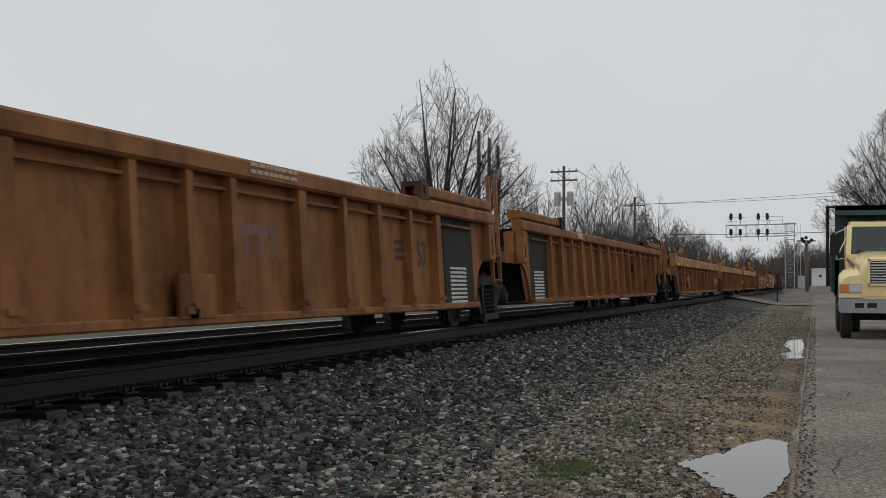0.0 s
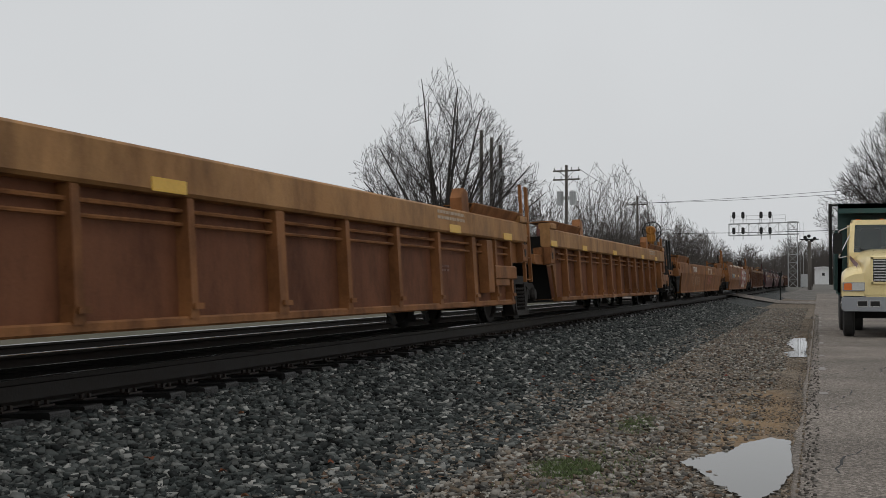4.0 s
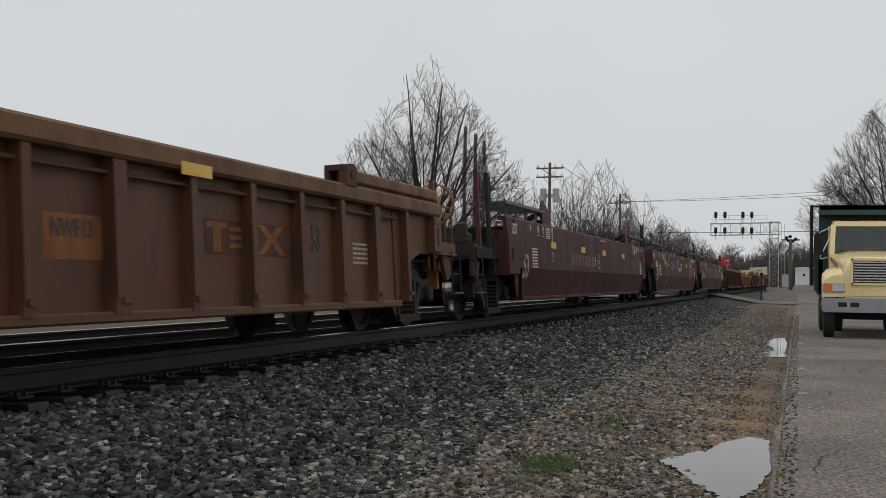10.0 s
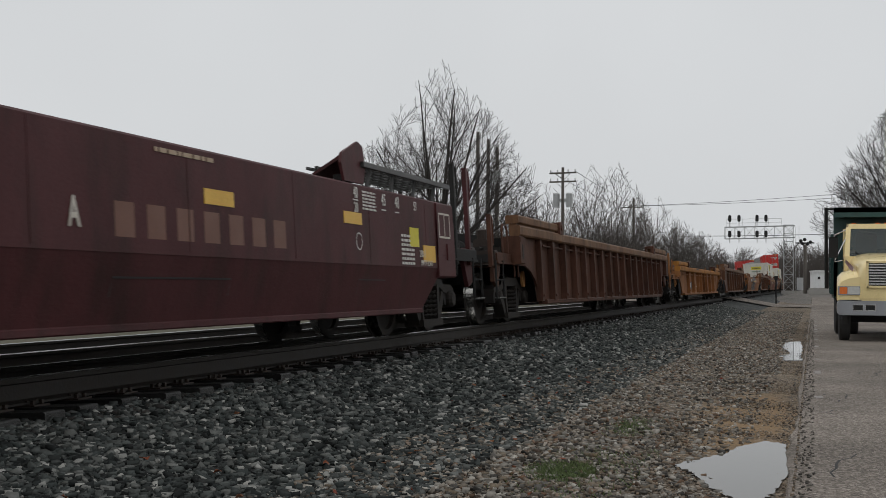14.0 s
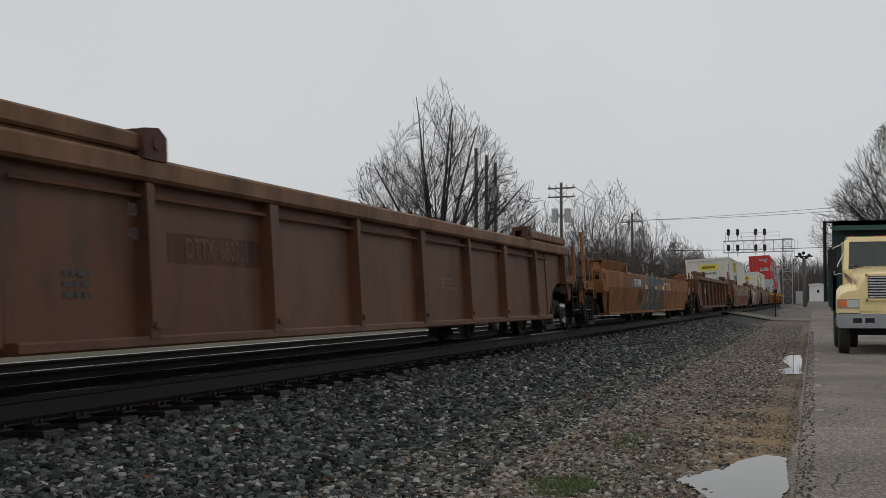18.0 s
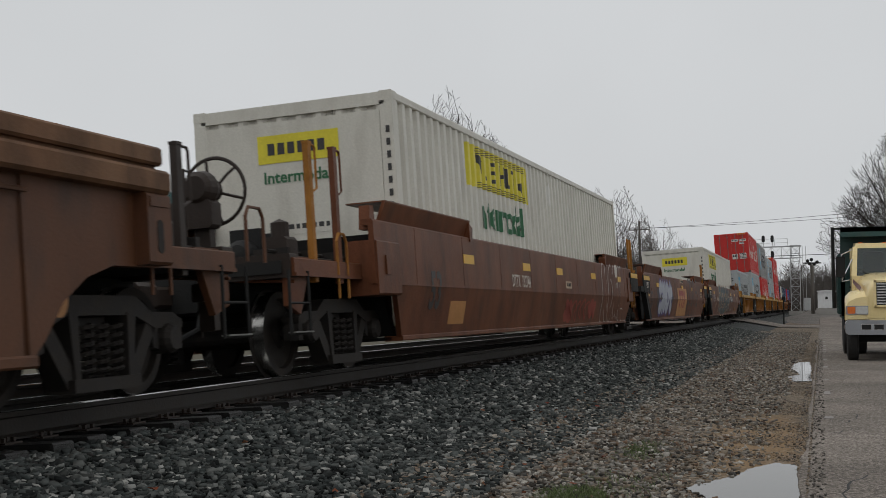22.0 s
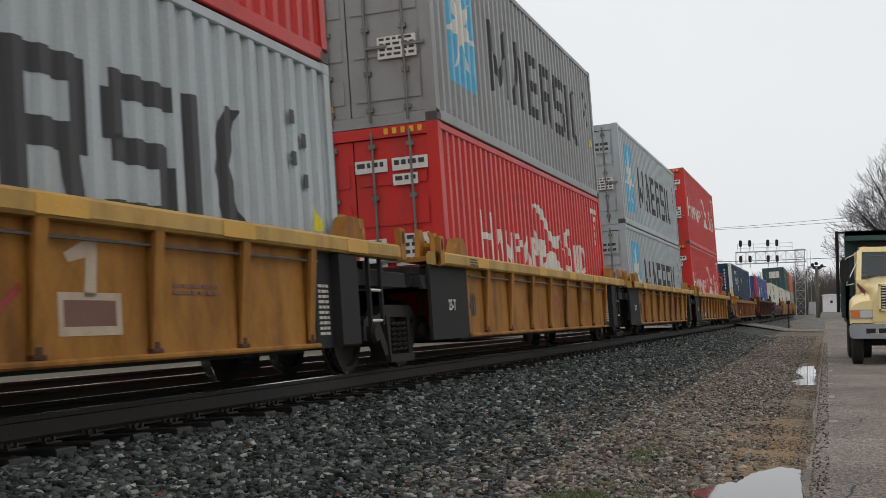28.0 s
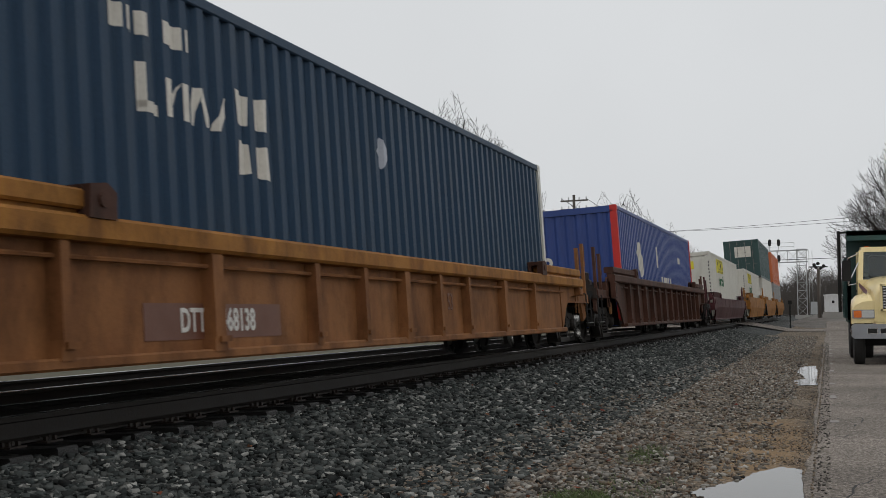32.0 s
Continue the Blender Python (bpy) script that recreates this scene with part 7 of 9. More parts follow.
def curve(points, n=10):
    """Smooth line through points."""
    out = []
    P = [points[0]] + points + [points[-1]]
    for i in range(1, len(P) - 2):
        for j in range(n):
            t = j / n
            out.append(tuple(0.5 * (2 * P[i][k] + (P[i + 1][k] - P[i - 1][k]) * t + (2 * P[i - 1][k] - 5 * P[i][k] + 4 * P[i + 1][k] - P[i + 2][k]) * t * t
                                    + (3 * P[i][k] - P[i - 1][k] - 3 * P[i + 1][k] + P[i + 2][k]) * t ** 3) for k in (0, 1)))
    out.append(points[-1])
    return out


def blob(cx, cz, w, h, seed, lobes=3, depth=0.22):
    rnd = random.Random(seed)
    ph = [rnd.uniform(0, 6.28) for _ in range(3)]
    ring = []
    for i in range(40):
        a = 2 * math.pi * i / 40
        r = 1 + depth * math.sin(lobes * a + ph[0]) + 0.5 * depth * math.sin((lobes + 2) * a + ph[1])
        c, s_ = math.cos(a), math.sin(a)
        sq = 1 / max(abs(c) ** 2.5 + abs(s_) ** 2.5, 0.01) ** (1 / 2.5)
        ring.append((cx + w / 2 * r * c * sq, cz + h / 2 * min(r, 1.12) * s_ * sq))
    return ring


def clamp_ring(ring, lo, hi):
    return [(x, min(max(z, lo), hi)) for x, z in ring]


def scribble(x0, x1, z0, z1, turns, seed):
    rnd = random.Random(seed)
    pts = [(x0, (z0 + z1) / 2)]
    for i in range(turns):
        x = x0 + (x1 - x0) * (i + 0.5) / turns
        pts += [(x - rnd.uniform(0, 0.1), z1 - rnd.uniform(0, 0.15) * (z1 - z0)), (x + 0.35 * (x1 - x0) / turns, z0 + rnd.uniform(0, 0.2) * (z1 - z0)), (x - 0.15 * (x1 - x0) / turns, (z0 + z1) / 2 + rnd.uniform(-0.1, 0.1))]
    return curve(pts)


def skin_text(parent, text, size, material, x, z, skin, squeeze=0.8, bold=0.0, name="lettering", lift=0.004):
    """Lettering laid onto a car's side, cut at the crease so that it follows the skin."""
    me = letters(text, size, bold)
    me.transform(Matrix.Translation((x, 0, z)) @ Matrix.Diagonal((squeeze, 1, 1, 1)))
    bm = bmesh.new()
    bm.from_mesh(me)
    for c in skin[2]:
        bmesh.ops.bisect_plane(bm, geom=bm.verts[:] + bm.edges[:] + bm.faces[:], plane_co=(0, 0, c), plane_no=(0, 0, 1))
    if not skin[2]:
        for c in skin[1](min(v.co.x for v in bm.verts), max(v.co.x for v in bm.verts)):
            bmesh.ops.bisect_plane(bm, geom=bm.verts[:] + bm.edges[:] + bm.faces[:], plane_co=(c, 0, 0), plane_no=(1, 0, 0))
    for v in bm.verts:
        v.co.y = skin[0](v.co.x, v.co.z) - lift + 0.3 * v.co.y
    bm.to_mesh(me)
    bm.free()
    return part(name, me, material, parent)


# pen paths of hand-sprayed letters in a unit box
PEN = {
    "R": [[(0.1, 0.0), (0.1, 1.0), (0.65, 1.0), (0.85, 0.8), (0.7, 0.55), (0.15, 0.5)], [(0.45, 0.5), (0.9, 0.0)]],
    "E": [[(0.9, 1.0), (0.1, 0.95), (0.1, 0.05), (0.9, 0.0)], [(0.1, 0.5), (0.75, 0.52)]],
    "B": [[(0.1, 0.0), (0.1, 1.0), (0.65, 0.97), (0.8, 0.77), (0.6, 0.54), (0.15, 0.52)], [(0.6, 0.52), (0.9, 0.28), (0.7, 0.03), (0.1, 0.0)]],
    "A": [[(0.0, 0.0), (0.3, 1.0), (0.65, 1.0), (0.9, 0.0)], [(0.2, 0.4), (0.8, 0.42)]],
    "H": [[(0.1, 1.0), (0.1, 0.0)], [(0.85, 1.0), (0.85, 0.0)], [(0.1, 0.5), (0.85, 0.52)]],
    "S": [[(0.85, 0.9), (0.5, 1.0), (0.15, 0.8), (0.3, 0.58), (0.75, 0.42), (0.85, 0.18), (0.5, 0.0), (0.1, 0.1)]],
    "N": [[(0.1, 0.0), (0.15, 0.95), (0.45, 0.75), (0.6, 0.1), (0.85, 0.2), (0.9, 1.0)]],
    "O": [[(0.5, 1.0), (0.15, 0.8), (0.1, 0.3), (0.45, 0.0), (0.85, 0.25), (0.88, 0.75), (0.5, 1.0)]],
    "T": [[(0.0, 0.72), (0.95, 0.78)], [(0.5, 1.0), (0.45, 0.15), (0.85, 0.0)]],
    "L": [[(0.3, 1.0), (0.15, 0.5), (0.1, 0.05), (0.85, 0.0)]],
    "M": [[(0.05, 0.0), (0.15, 1.0), (0.45, 0.4), (0.8, 1.0), (0.95, 0.0)]],
    "U": [[(0.1, 1.0), (0.12, 0.2), (0.45, 0.0), (0.8, 0.2), (0.88, 1.0)]],
    "K": [[(0.1, 1.0), (0.1, 0.0)], [(0.85, 1.0), (0.2, 0.5), (0.9, 0.0)]],
    "5": [[(0.85, 1.0), (0.2, 0.98), (0.15, 0.55), (0.6, 0.62), (0.85, 0.35), (0.6, 0.02), (0.1, 0.08)]],
    "7": [[(0.1, 1.0), (0.9, 0.98), (0.55, 0.5), (0.4, 0.0)]],
    "W": [[(0.0, 1.0), (0.2, 0.05), (0.5, 0.6), (0.75, 0.05), (1.0, 1.0)]],
}


def dense(pts, step=0.05):
    out = []
    for (a, b), (c, d) in zip(pts, pts[1:]):
        n = max(int(math.hypot(c - a, d - b) / step), 1)
        out += [(a + (c - a) * i / n, b + (d - b) * i / n) for i in range(n)]
    return out + [pts[-1]]


def sprayed(parent, word, x0, x1, z0, z1, coats, skin, round_=True, slant=0.0, lift=0.003):
    """A sprayed word: the same pen paths in several coats (width, material), widest first."""
    w = (x1 - x0) / len(word)
    paths = []
    for k, ch in enumerate(word):
        for pts in PEN[ch]:
            q = [(x0 + w * (k + 0.08 + 0.84 * a) + slant * (b - 0.5), z0 + (z1 - z0) * b) for a, b in pts]
            paths.append(dense(curve(q, 5) if round_ and len(q) > 2 else q))
    for n, (width, mat) in enumerate(coats):
        strokes(parent, "sprayed_letters", paths, width, mat, skin, lift + 0.004 * n)["kind"] = "stuff"
        dots = [[(p[0] + width / 2 * math.cos(a * 0.785), p[1] + width / 2 * math.sin(a * 0.785)) for a in range(8)] for path in paths for p in (path[0], path[-1])]
        if round_:
            paint(parent, "sprayed_letters", dots, mat, skin, lift + 0.004 * n + 0.0035)["kind"] = "stuff"


def flat_paint(name, c, rough=0.5, second=None):
    MAT[name] = surface(name + "_spray_paint", c, second or tuple(q * 0.75 for q in c), rough, scale=3, fine=30, amount=0.6, bump=0.03)


for nm, col in (("s_white", (0.62, 0.61, 0.58)), ("s_silver", (0.42, 0.44, 0.50)), ("s_purple", (0.075, 0.05, 0.22)), ("s_black", (0.02, 0.02, 0.022)), ("s_yellow", (0.50, 0.27, 0.03)),
                ("s_peach", (0.52, 0.26, 0.09)), ("s_plum", (0.10, 0.025, 0.06)), ("s_pink", (0.40, 0.13, 0.12)), ("s_navy", (0.02, 0.05, 0.085)), ("s_red", (0.30, 0.02, 0.02)), ("s_tan", (0.46, 0.21, 0.06)),
                ("s_teal", (0.02, 0.065, 0.085)), ("s_sand", (0.42, 0.3, 0.2)), ("s_ghost", (0.15, 0.055, 0.03)), ("s_sky", (0.10, 0.42, 0.62)), ("s_green", (0.02, 0.13, 0.05)), ("s_sign", (0.70, 0.60, 0.03)), ("s_cream", (0.66, 0.62, 0.55))):
    flat_paint(nm, col)


def logo_blocks(parent, x0, x1, z0, z1, mat, skin, mat_low=None, crease=None, lift=0.003, name="faded_mark"):
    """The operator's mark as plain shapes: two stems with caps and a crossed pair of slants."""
    w = (x1 - x0) / 3
    h = z1 - z0
    for k in (0, 1):
        a = x0 + k * w
        ring = [(a + w * p, z0 + h * q) for p, q in ((0.02, 1), (0.02, 0.7), (0.36, 0.7), (0.36, 0), (0.64, 0), (0.64, 0.7), (0.97, 0.7), (0.97, 1))]
        paint(parent, name, [ring], mat, skin, lift)
    a = x0 + 2 * w
    ring = [(a + w * p, z0 + h * q) for p, q in ((0, 1), (0.3, 1), (0.5, 0.66), (0.7, 1), (1, 1), (0.66, 0.5), (1, 0), (0.7, 0), (0.5, 0.34), (0.3, 0), (0, 0), (0.34, 0.5))]
    paint(parent, name, [ring], mat, skin, lift)



def car(i):
    return CARS[i][0]


WALL = flat_wall(-1.366)
YW = -1.371


def number_panel(i, x0, x1, z0, z1, text, size, y, dark="slate", ink="white", squeeze=0.8, skin=None):
    c = car(i)
    part("number_panel", Shape().box(x0, x1, y + 0.001, y + 0.006, z0, z1), dark, c, "blue-grey painted number panel")
    paint_text(text, size, ink, c, (x0 + x1) / 2, y - 0.002, (z0 + z1) / 2, "car_number", squeeze, 0.006)


# ribbed cars
logo_blocks(car(1), 1.62, 2.5, 0.8, 1.1, "s_ghost", WALL)
small_print(car(1), "faded", 1.65, -1.503, 1.60, 0.95, 2, 0.06, 2)
part("hinged_plate", Shape().box(0.42, 0.98, -1.47, -1.44, 0.32, 0.66, 0.01).box(0.5, 0.62, -1.49, -1.42, 0.36, 0.42), "orange", car(1))
for i, rows in ((1, 9), (2, 9)):
    small_print(car(i), "white", 7.75 if i == 1 else -8.6, -1.379, 0.82, 0.75, rows, 0.055, 7 + i)
paint_text("53", 0.42, "ink", car(1), 6.6, YW, 0.95, "size_mark", 0.8, 0.008)
small_print(car(1), "ink", 5.6, YW, 1.1, 0.5, 3, 0.09, 31)
for k, (a, z, w, r) in enumerate(((-7.25, 0.84, 0.6, 4), (-6.35, 0.74, 0.85, 4), (-5.2, 0.78, 0.6, 4), (-2.9, 0.62, 0.5, 2), (2.0, 0.8, 0.5, 2))):
    small_print(car(2), "s_ghost", a, YW, z, w, r, 0.055, 40 + k)
part("vent_box", Shape().box(2.95, 3.45, -1.44, -1.36, 0.9, 1.12, 0.01), "black", car(2))
part("chord_plate", Shape().box(-5.0, -4.5, -1.506, -1.5, 1.49, 1.6), "faded", car(2))
number_panel(3, -4.2, -1.75, 0.42, 0.69, "DTTX  728823", 0.26, -1.372, "s_ghost", "faded")
part("tool_box", Shape().box(-5.8, -4.75, -1.52, -1.37, 0.62, 0.86, 0.02).box(-5.75, -5.65, -1.54, -1.5, 0.66, 0.72), "orange", car(3))
for i in (3, 4, 5):
    part("tool_box", Shape().box(7.04, 8.3, -1.52, -1.37, 0.65, 0.85, 0.02).box(7.1, 7.9, -1.5, -1.37, 0.56, 0.65), "orange", car(i))
    part("bracket_plate", Shape().box(6.66, 6.96, -1.51, -1.37, 0.46, 1.2, 0.01), "orange", car(i))
    small_print(car(i), "faded", 4.4, -1.504, 1.5, 1.2, 2, 0.07, 60 + i)
    small_print(car(i), "s_ghost", 4.6, YW, 0.83, 0.6, 2, 0.05, 70 + i)
paint_text("RWG33A", 0.15, "ink", car(3), 2.5, YW, 0.5, "shop_mark", 0.85)
paint_text("NWF13", 0.17, "ink", car(8), 1.62, YW, 0.9, "shop_mark", 0.9, 0.003)
paint(car(8), "mark_ground", [rect(3.5, 4.37, 0.78, 1.07), rect(4.48, 5.34, 0.78, 1.07)], "umber", WALL, 0.002)
paint(car(8), "tan_shape", [rect(3.52, 3.9, 1.0, 1.05), rect(3.64, 3.78, 0.8, 1.0), rect(3.95, 4.35, 0.98, 1.02), rect(3.95, 4.35, 0.91, 0.95), rect(3.95, 4.35, 0.84, 0.88), [(4.5, 0.8), (4.64, 0.8), (4.8, 0.91), (4.96, 0.8), (5.1, 0.8), (4.88, 0.94), (5.08, 1.06), (4.94, 1.06), (4.8, 0.98), (4.66, 1.06), (4.5, 1.06), (4.72, 0.94)]], "orange", WALL, 0.005)
paint_text("53", 0.34, "s_black", car(8), 5.88, YW, 0.97, "size_mark", 0.75, 0.01)
small_print(car(8), "faded", -4.6, -1.503, 1.46, 0.8, 1, 0.08, 81)
small_print(car(8), "faded", 6.9, YW, 0.98, 0.45, 5, 0.05, 82)
number_panel(8, -6.2, -4.2, 0.8, 1.1, "DTTX  55394", 0.24, -1.372, "s_ghost", "faded")
paint(car(8), "pale_patch", [rect(1.3, 2.05, 0.7, 1.0)], "orange", WALL, 0.001)
for xx in (-3.2, 2.9):
    part("reflector_plate", Shape().box(xx, xx + 0.5, -1.506, -1.5, 1.36, 1.46), "yellowplate", car(8))
SK13 = WALL
strokes(car(13), "scrawled_graffiti", [curve([(-0.9, 0.44), (-0.5, 0.5), (-0.2, 0.4), (0.1, 0.42)])], 0.04, "s_white", SK13)
sprayed(car(13), "LOEK", -2.6, 0.25, 0.58, 0.98, ((0.045, "s_white"),), SK13, False, 0.1)
logo_blocks(car(13), 2.1, 3.32, 0.46, 0.92, "fadedred", WALL)
small_print(car(13), "s_black", 4.38, YW, 0.78, 0.42, 5, 0.055, 92)
small_print(car(13), "ink", -3.4, -1.503, 1.28, 1.4, 1, 0.08, 93)
number_panel(13, -6.2, -4.3, 0.5, 0.76, "DTTX  468027", 0.22, -1.372)
number_panel(14, -5.75, -4.1, 0.88, 1.11, "DTTX  680721", 0.22, -1.367, "umber", "brown")
paint_text("DTTX  680766", 0.29, "white", car(16), -5.26, YW, 1.01, "car_number", 0.72, 0.006)
for i in (14, 16):
    small_print(car(i), "ink", -7.1, YW, 0.80, 0.3, 3, 0.07, 100 + i)
    paint_text("20", 0.13, "ink", car(i), -6.42, -1.482, 1.22, "size_mark")
    paint_text("40", 0.13, "ink", car(i), -6.42, -1.482, 1.05, "size_mark")
    small_print(car(i), "s_ghost", 1.2, YW, 0.9, 0.5, 3, 0.06, 110 + i)
number_panel(25, -5.45, -3.2, 0.43, 0.70, "DTTX  468138", 0.25, -1.372, "s_ghost", "white")
paint_text("53", 0.3, "s_ghost", car(25), 1.9, YW, 0.75, "size_mark", 0.8)
for i in (20, 21, 22, 23, 24):
    h = CARS[i][1] / 2
    paint_text("40", 0.42, "ink", car(i), -h + 2.35, YW, 0.72, "size_mark", 0.72, 0.012)
    paint_text("25-T", 0.19, "white", car(i), -h + (1.35 if i > 20 else 2.9), -1.386 if i > 20 else -1.38, 0.72, "load_mark", 0.85, 0.004)
    if i != 24:
        small_print(car(i), "chalk", h - 2.98, -1.386, 0.9, 0.24, 10, 0.05, 120 + i)
    small_print(car(i), "s_ghost", 2.4, YW, 0.85, 0.7, 2, 0.05, 130 + i)
    if i != 24:
        lx = -0.55 if i in (21, 22) else 0.82
        logo_blocks(car(i), lx, lx + 0.95, 0.58, 0.92, "fadedred", WALL)
    for k, xx in enumerate((-5.6, -1.9, 0.6, 3.0, 5.6)):
        part("reflector_plate", Shape().box(xx, xx + 0.55, -1.506, -1.5, 1.225, 1.35), "amberplate", car(i))
    small_print(car(i), "ink", -h + 1.9, -1.503, 1.33, 0.35, 3, 0.035, 140 + i)
paint_text("40", 0.6, "ink", car(24), -0.42, YW, 0.74, "size_mark", 0.8, 0.02)
number_panel(24, -6.0, -3.85, 0.40, 0.62, "DTTX  48162", 0.2, -1.372, "s_black", "white")
strokes(car(21), "scrawled_graffiti", [curve([(-1.0, 0.8), (-0.6, 0.62), (-0.2, 0.86), (0.2, 0.6), (0.6, 0.8)])], 0.05, "s_red", WALL)
paint(car(21), "numeral_graffiti", [[(1.26, 0.74), (1.4, 0.74), (1.44, 1.13), (1.34, 1.13), (1.06, 1.02), (1.1, 0.96), (1.3, 1.0)]], "faded", WALL)
paint(car(21), "pale_frame", [rect(0.97, 1.7, 0.49, 0.55), rect(0.97, 1.7, 0.72, 0.77), rect(0.97, 1.03, 0.55, 0.72), rect(1.63, 1.7, 0.55, 0.72)], "faded", WALL)
paint(car(21), "grey_patch", [rect(1.03, 1.63, 0.55, 0.72)], "s_ghost", WALL)

# smooth orange cars
S6, S7, S15 = car_skin(1.31, 0.95), car_skin(1.50, 0.80), car_skin(1.29, 0.90)
number_panel(6, -5.55, -2.95, 0.97, 1.22, "DTTX  469427", 0.27, -1.508, "orange", "white")
logo_blocks(car(6), 1.45, 3.5, 0.96, 1.22, "faded", S6)
paint(car(6), "faded_red_mark", [[(1.7, 0.55), (1.95, 0.55), (2.05, 0.93), (1.8, 0.93)], [(2.35, 0.55), (2.6, 0.55), (2.7, 0.93), (2.45, 0.93)], [(2.95, 0.55), (3.1, 0.55), (3.4, 0.93), (3.2, 0.93)]], "fadedred", S6)
strokes(car(6), "scratched_graffiti", [scribble(-5.2, -4.4, 0.42, 0.88, 2, 151), scribble(-4.1, -2.0, 0.5, 0.86, 5, 152), curve([(-5.7, 0.72), (-5.1, 0.86), (-4.6, 0.93)])], 0.015, "faded", S6)
paint(car(6), "paint_patch", [rect(-6.4, -5.75, 0.955, 1.1), rect(-2.8, -2.3, 0.955, 1.08), rect(0.2, 1.3, 0.955, 1.1), rect(3.6, 5.0, 0.955, 1.06)], "amber", S6)
number_panel(7, -6.8, -4.6, 0.885, 1.11, "DTTX  652210", 0.26, -1.508)
strokes(car(7), "rust_run", [dense([(xx, 0.86), (xx + 0.02, zz)]) for xx, zz in ((-5.9, 0.66), (-5.45, 0.7), (-4.6, 0.6), (-3.5, 0.55), (-2.2, 0.62))], 0.05, "s_ghost", S7)
logo_blocks(car(7), -1.0, 0.8, 0.5, 1.05, "s_ghost", S7)
for xx in (-4.58, -1.66, 1.7):
    part("reflector_plate", Shape().box(xx, xx + 0.5, -1.517, -1.512, 0.96, 1.07), "yellowplate", car(7))
paint(car(7), "spray_cloud", [clamp_ring(blob(3.0, 0.9, 4.2, 1.05, 161, 5, 0.1), 0.34, 1.38), clamp_ring(blob(5.2, 0.95, 2.4, 0.9, 162, 4, 0.12), 0.36, 1.34)], "fadedred", S7, 0.002)
sprayed(car(7), "SUE", 2.0, 4.9, 0.42, 1.3, ((0.30, "s_pink"), (0.2, "s_cream")), S7, lift=0.005)
sprayed(car(7), "57", 5.0, 6.2, 0.6, 1.22, ((0.2, "s_plum"), (0.12, "s_silver")), S7, lift=0.005)
part("load_panel", Shape().box(9.75, 10.25, -1.53, -1.522, 0.9, 1.2), "slate", car(7), "dark stencilled load panel")
small_print(car(7), "faded", 9.8, -1.533, 1.17, 0.4, 4, 0.06, 188)
strokes(car(7), "tag_graffiti", [scribble(8.9, 9.6, 1.0, 1.2, 3, 187)], 0.03, "s_ghost", S7)
logo_blocks(car(15), 1.4, 3.4, 0.91, 1.14, "faded", S15)
paint(car(15), "faded_red_mark", [[(1.5, 0.5), (1.75, 0.5), (1.9, 0.88), (1.65, 0.88)], [(2.2, 0.5), (2.45, 0.5), (2.6, 0.88), (2.35, 0.88)]], "fadedred", S15)
ragged = [(-3.45, 0.32), (-2.95, 0.7), (-2.7, 1.28)] + [(1.35 + 0.4 * i / 9 * (1 - i / 9) * 4 + 0.12 * math.sin(2.6 * i), 1.27 - 0.95 * i / 9) for i in range(10)]
paint(car(15), "graffiti_outline", [[(x + (0.09 if x > 0 else -0.09), z) for x, z in ragged]], "s_yellow", S15, 0.002)
paint(car(15), "graffiti_ground", [ragged], "s_black", S15, 0.004)
sprayed(car(15), "RASM", -2.8, 1.4, 0.42, 1.17, ((0.27, "s_yellow"), (0.22, "s_navy")), S15, lift=0.006)
paint(car(15), "graffiti_flash", [[(0.0, 1.05), (0.3, 1.12), (0.2, 0.62), (0.05, 0.7)], [(-1.2, 0.75), (-1.05, 0.8), (-1.3, 0.4)], [(0.75, 0.72), (0.95, 0.55), (1.0, 0.8), (0.9, 0.36), (0.8, 0.4)], [(-2.6, 0.5), (-2.3, 0.9), (-2.2, 0.6)]], "s_tan", S15, 0.016)
paint(car(15), "graffiti_flash", [rect(-0.25, 0.15, 0.98, 1.1), rect(-2.2, -1.9, 0.98, 1.12)], "s_ghost", S15, 0.016)
strokes(car(15), "black_figure", [scribble(-4.05, -3.5, 0.42, 0.88, 4, 197), scribble(-4.0, -3.55, 0.5, 0.8, 5, 198)], 0.06, "s_black", S15)
strokes(car(15), "tag_graffiti", [scribble(1.45, 2.1, 0.38, 0.5, 5, 199)], 0.02, "s_black", S15)
for xx in (-3.2, -1.0, 0.83):
    part("reflector_plate", Shape().box(xx, xx + 0.5, -1.532, -1.524, 0.91, 1.02), "yellowplate", car(15))
number_panel(15, -5.78, -3.22, 0.935, 1.155, "DTTX  469790", 0.26, -1.508, "slate", "white")
small_print(car(15), "s_ghost", -4.75, -1.47, 0.82, 0.75, 4, 0.06, 189, tip=12)
for i, z in ((6, 0.72), (15, 0.72), (7, 0.7)):
    paint_text("53", 0.3, "ink", car(i), 6.88, -1.445, z, "size_mark", 0.75, 0.008, tip=12)
    small_print(car(i), "ink", 7.35, -1.475, 0.86, 0.5, 5, 0.055, 200 + i, tip=12)
    part("access_step", Shape().box(3.0, 8.4, -1.395, -1.385, 0.42, 0.435), "amber", car(i))

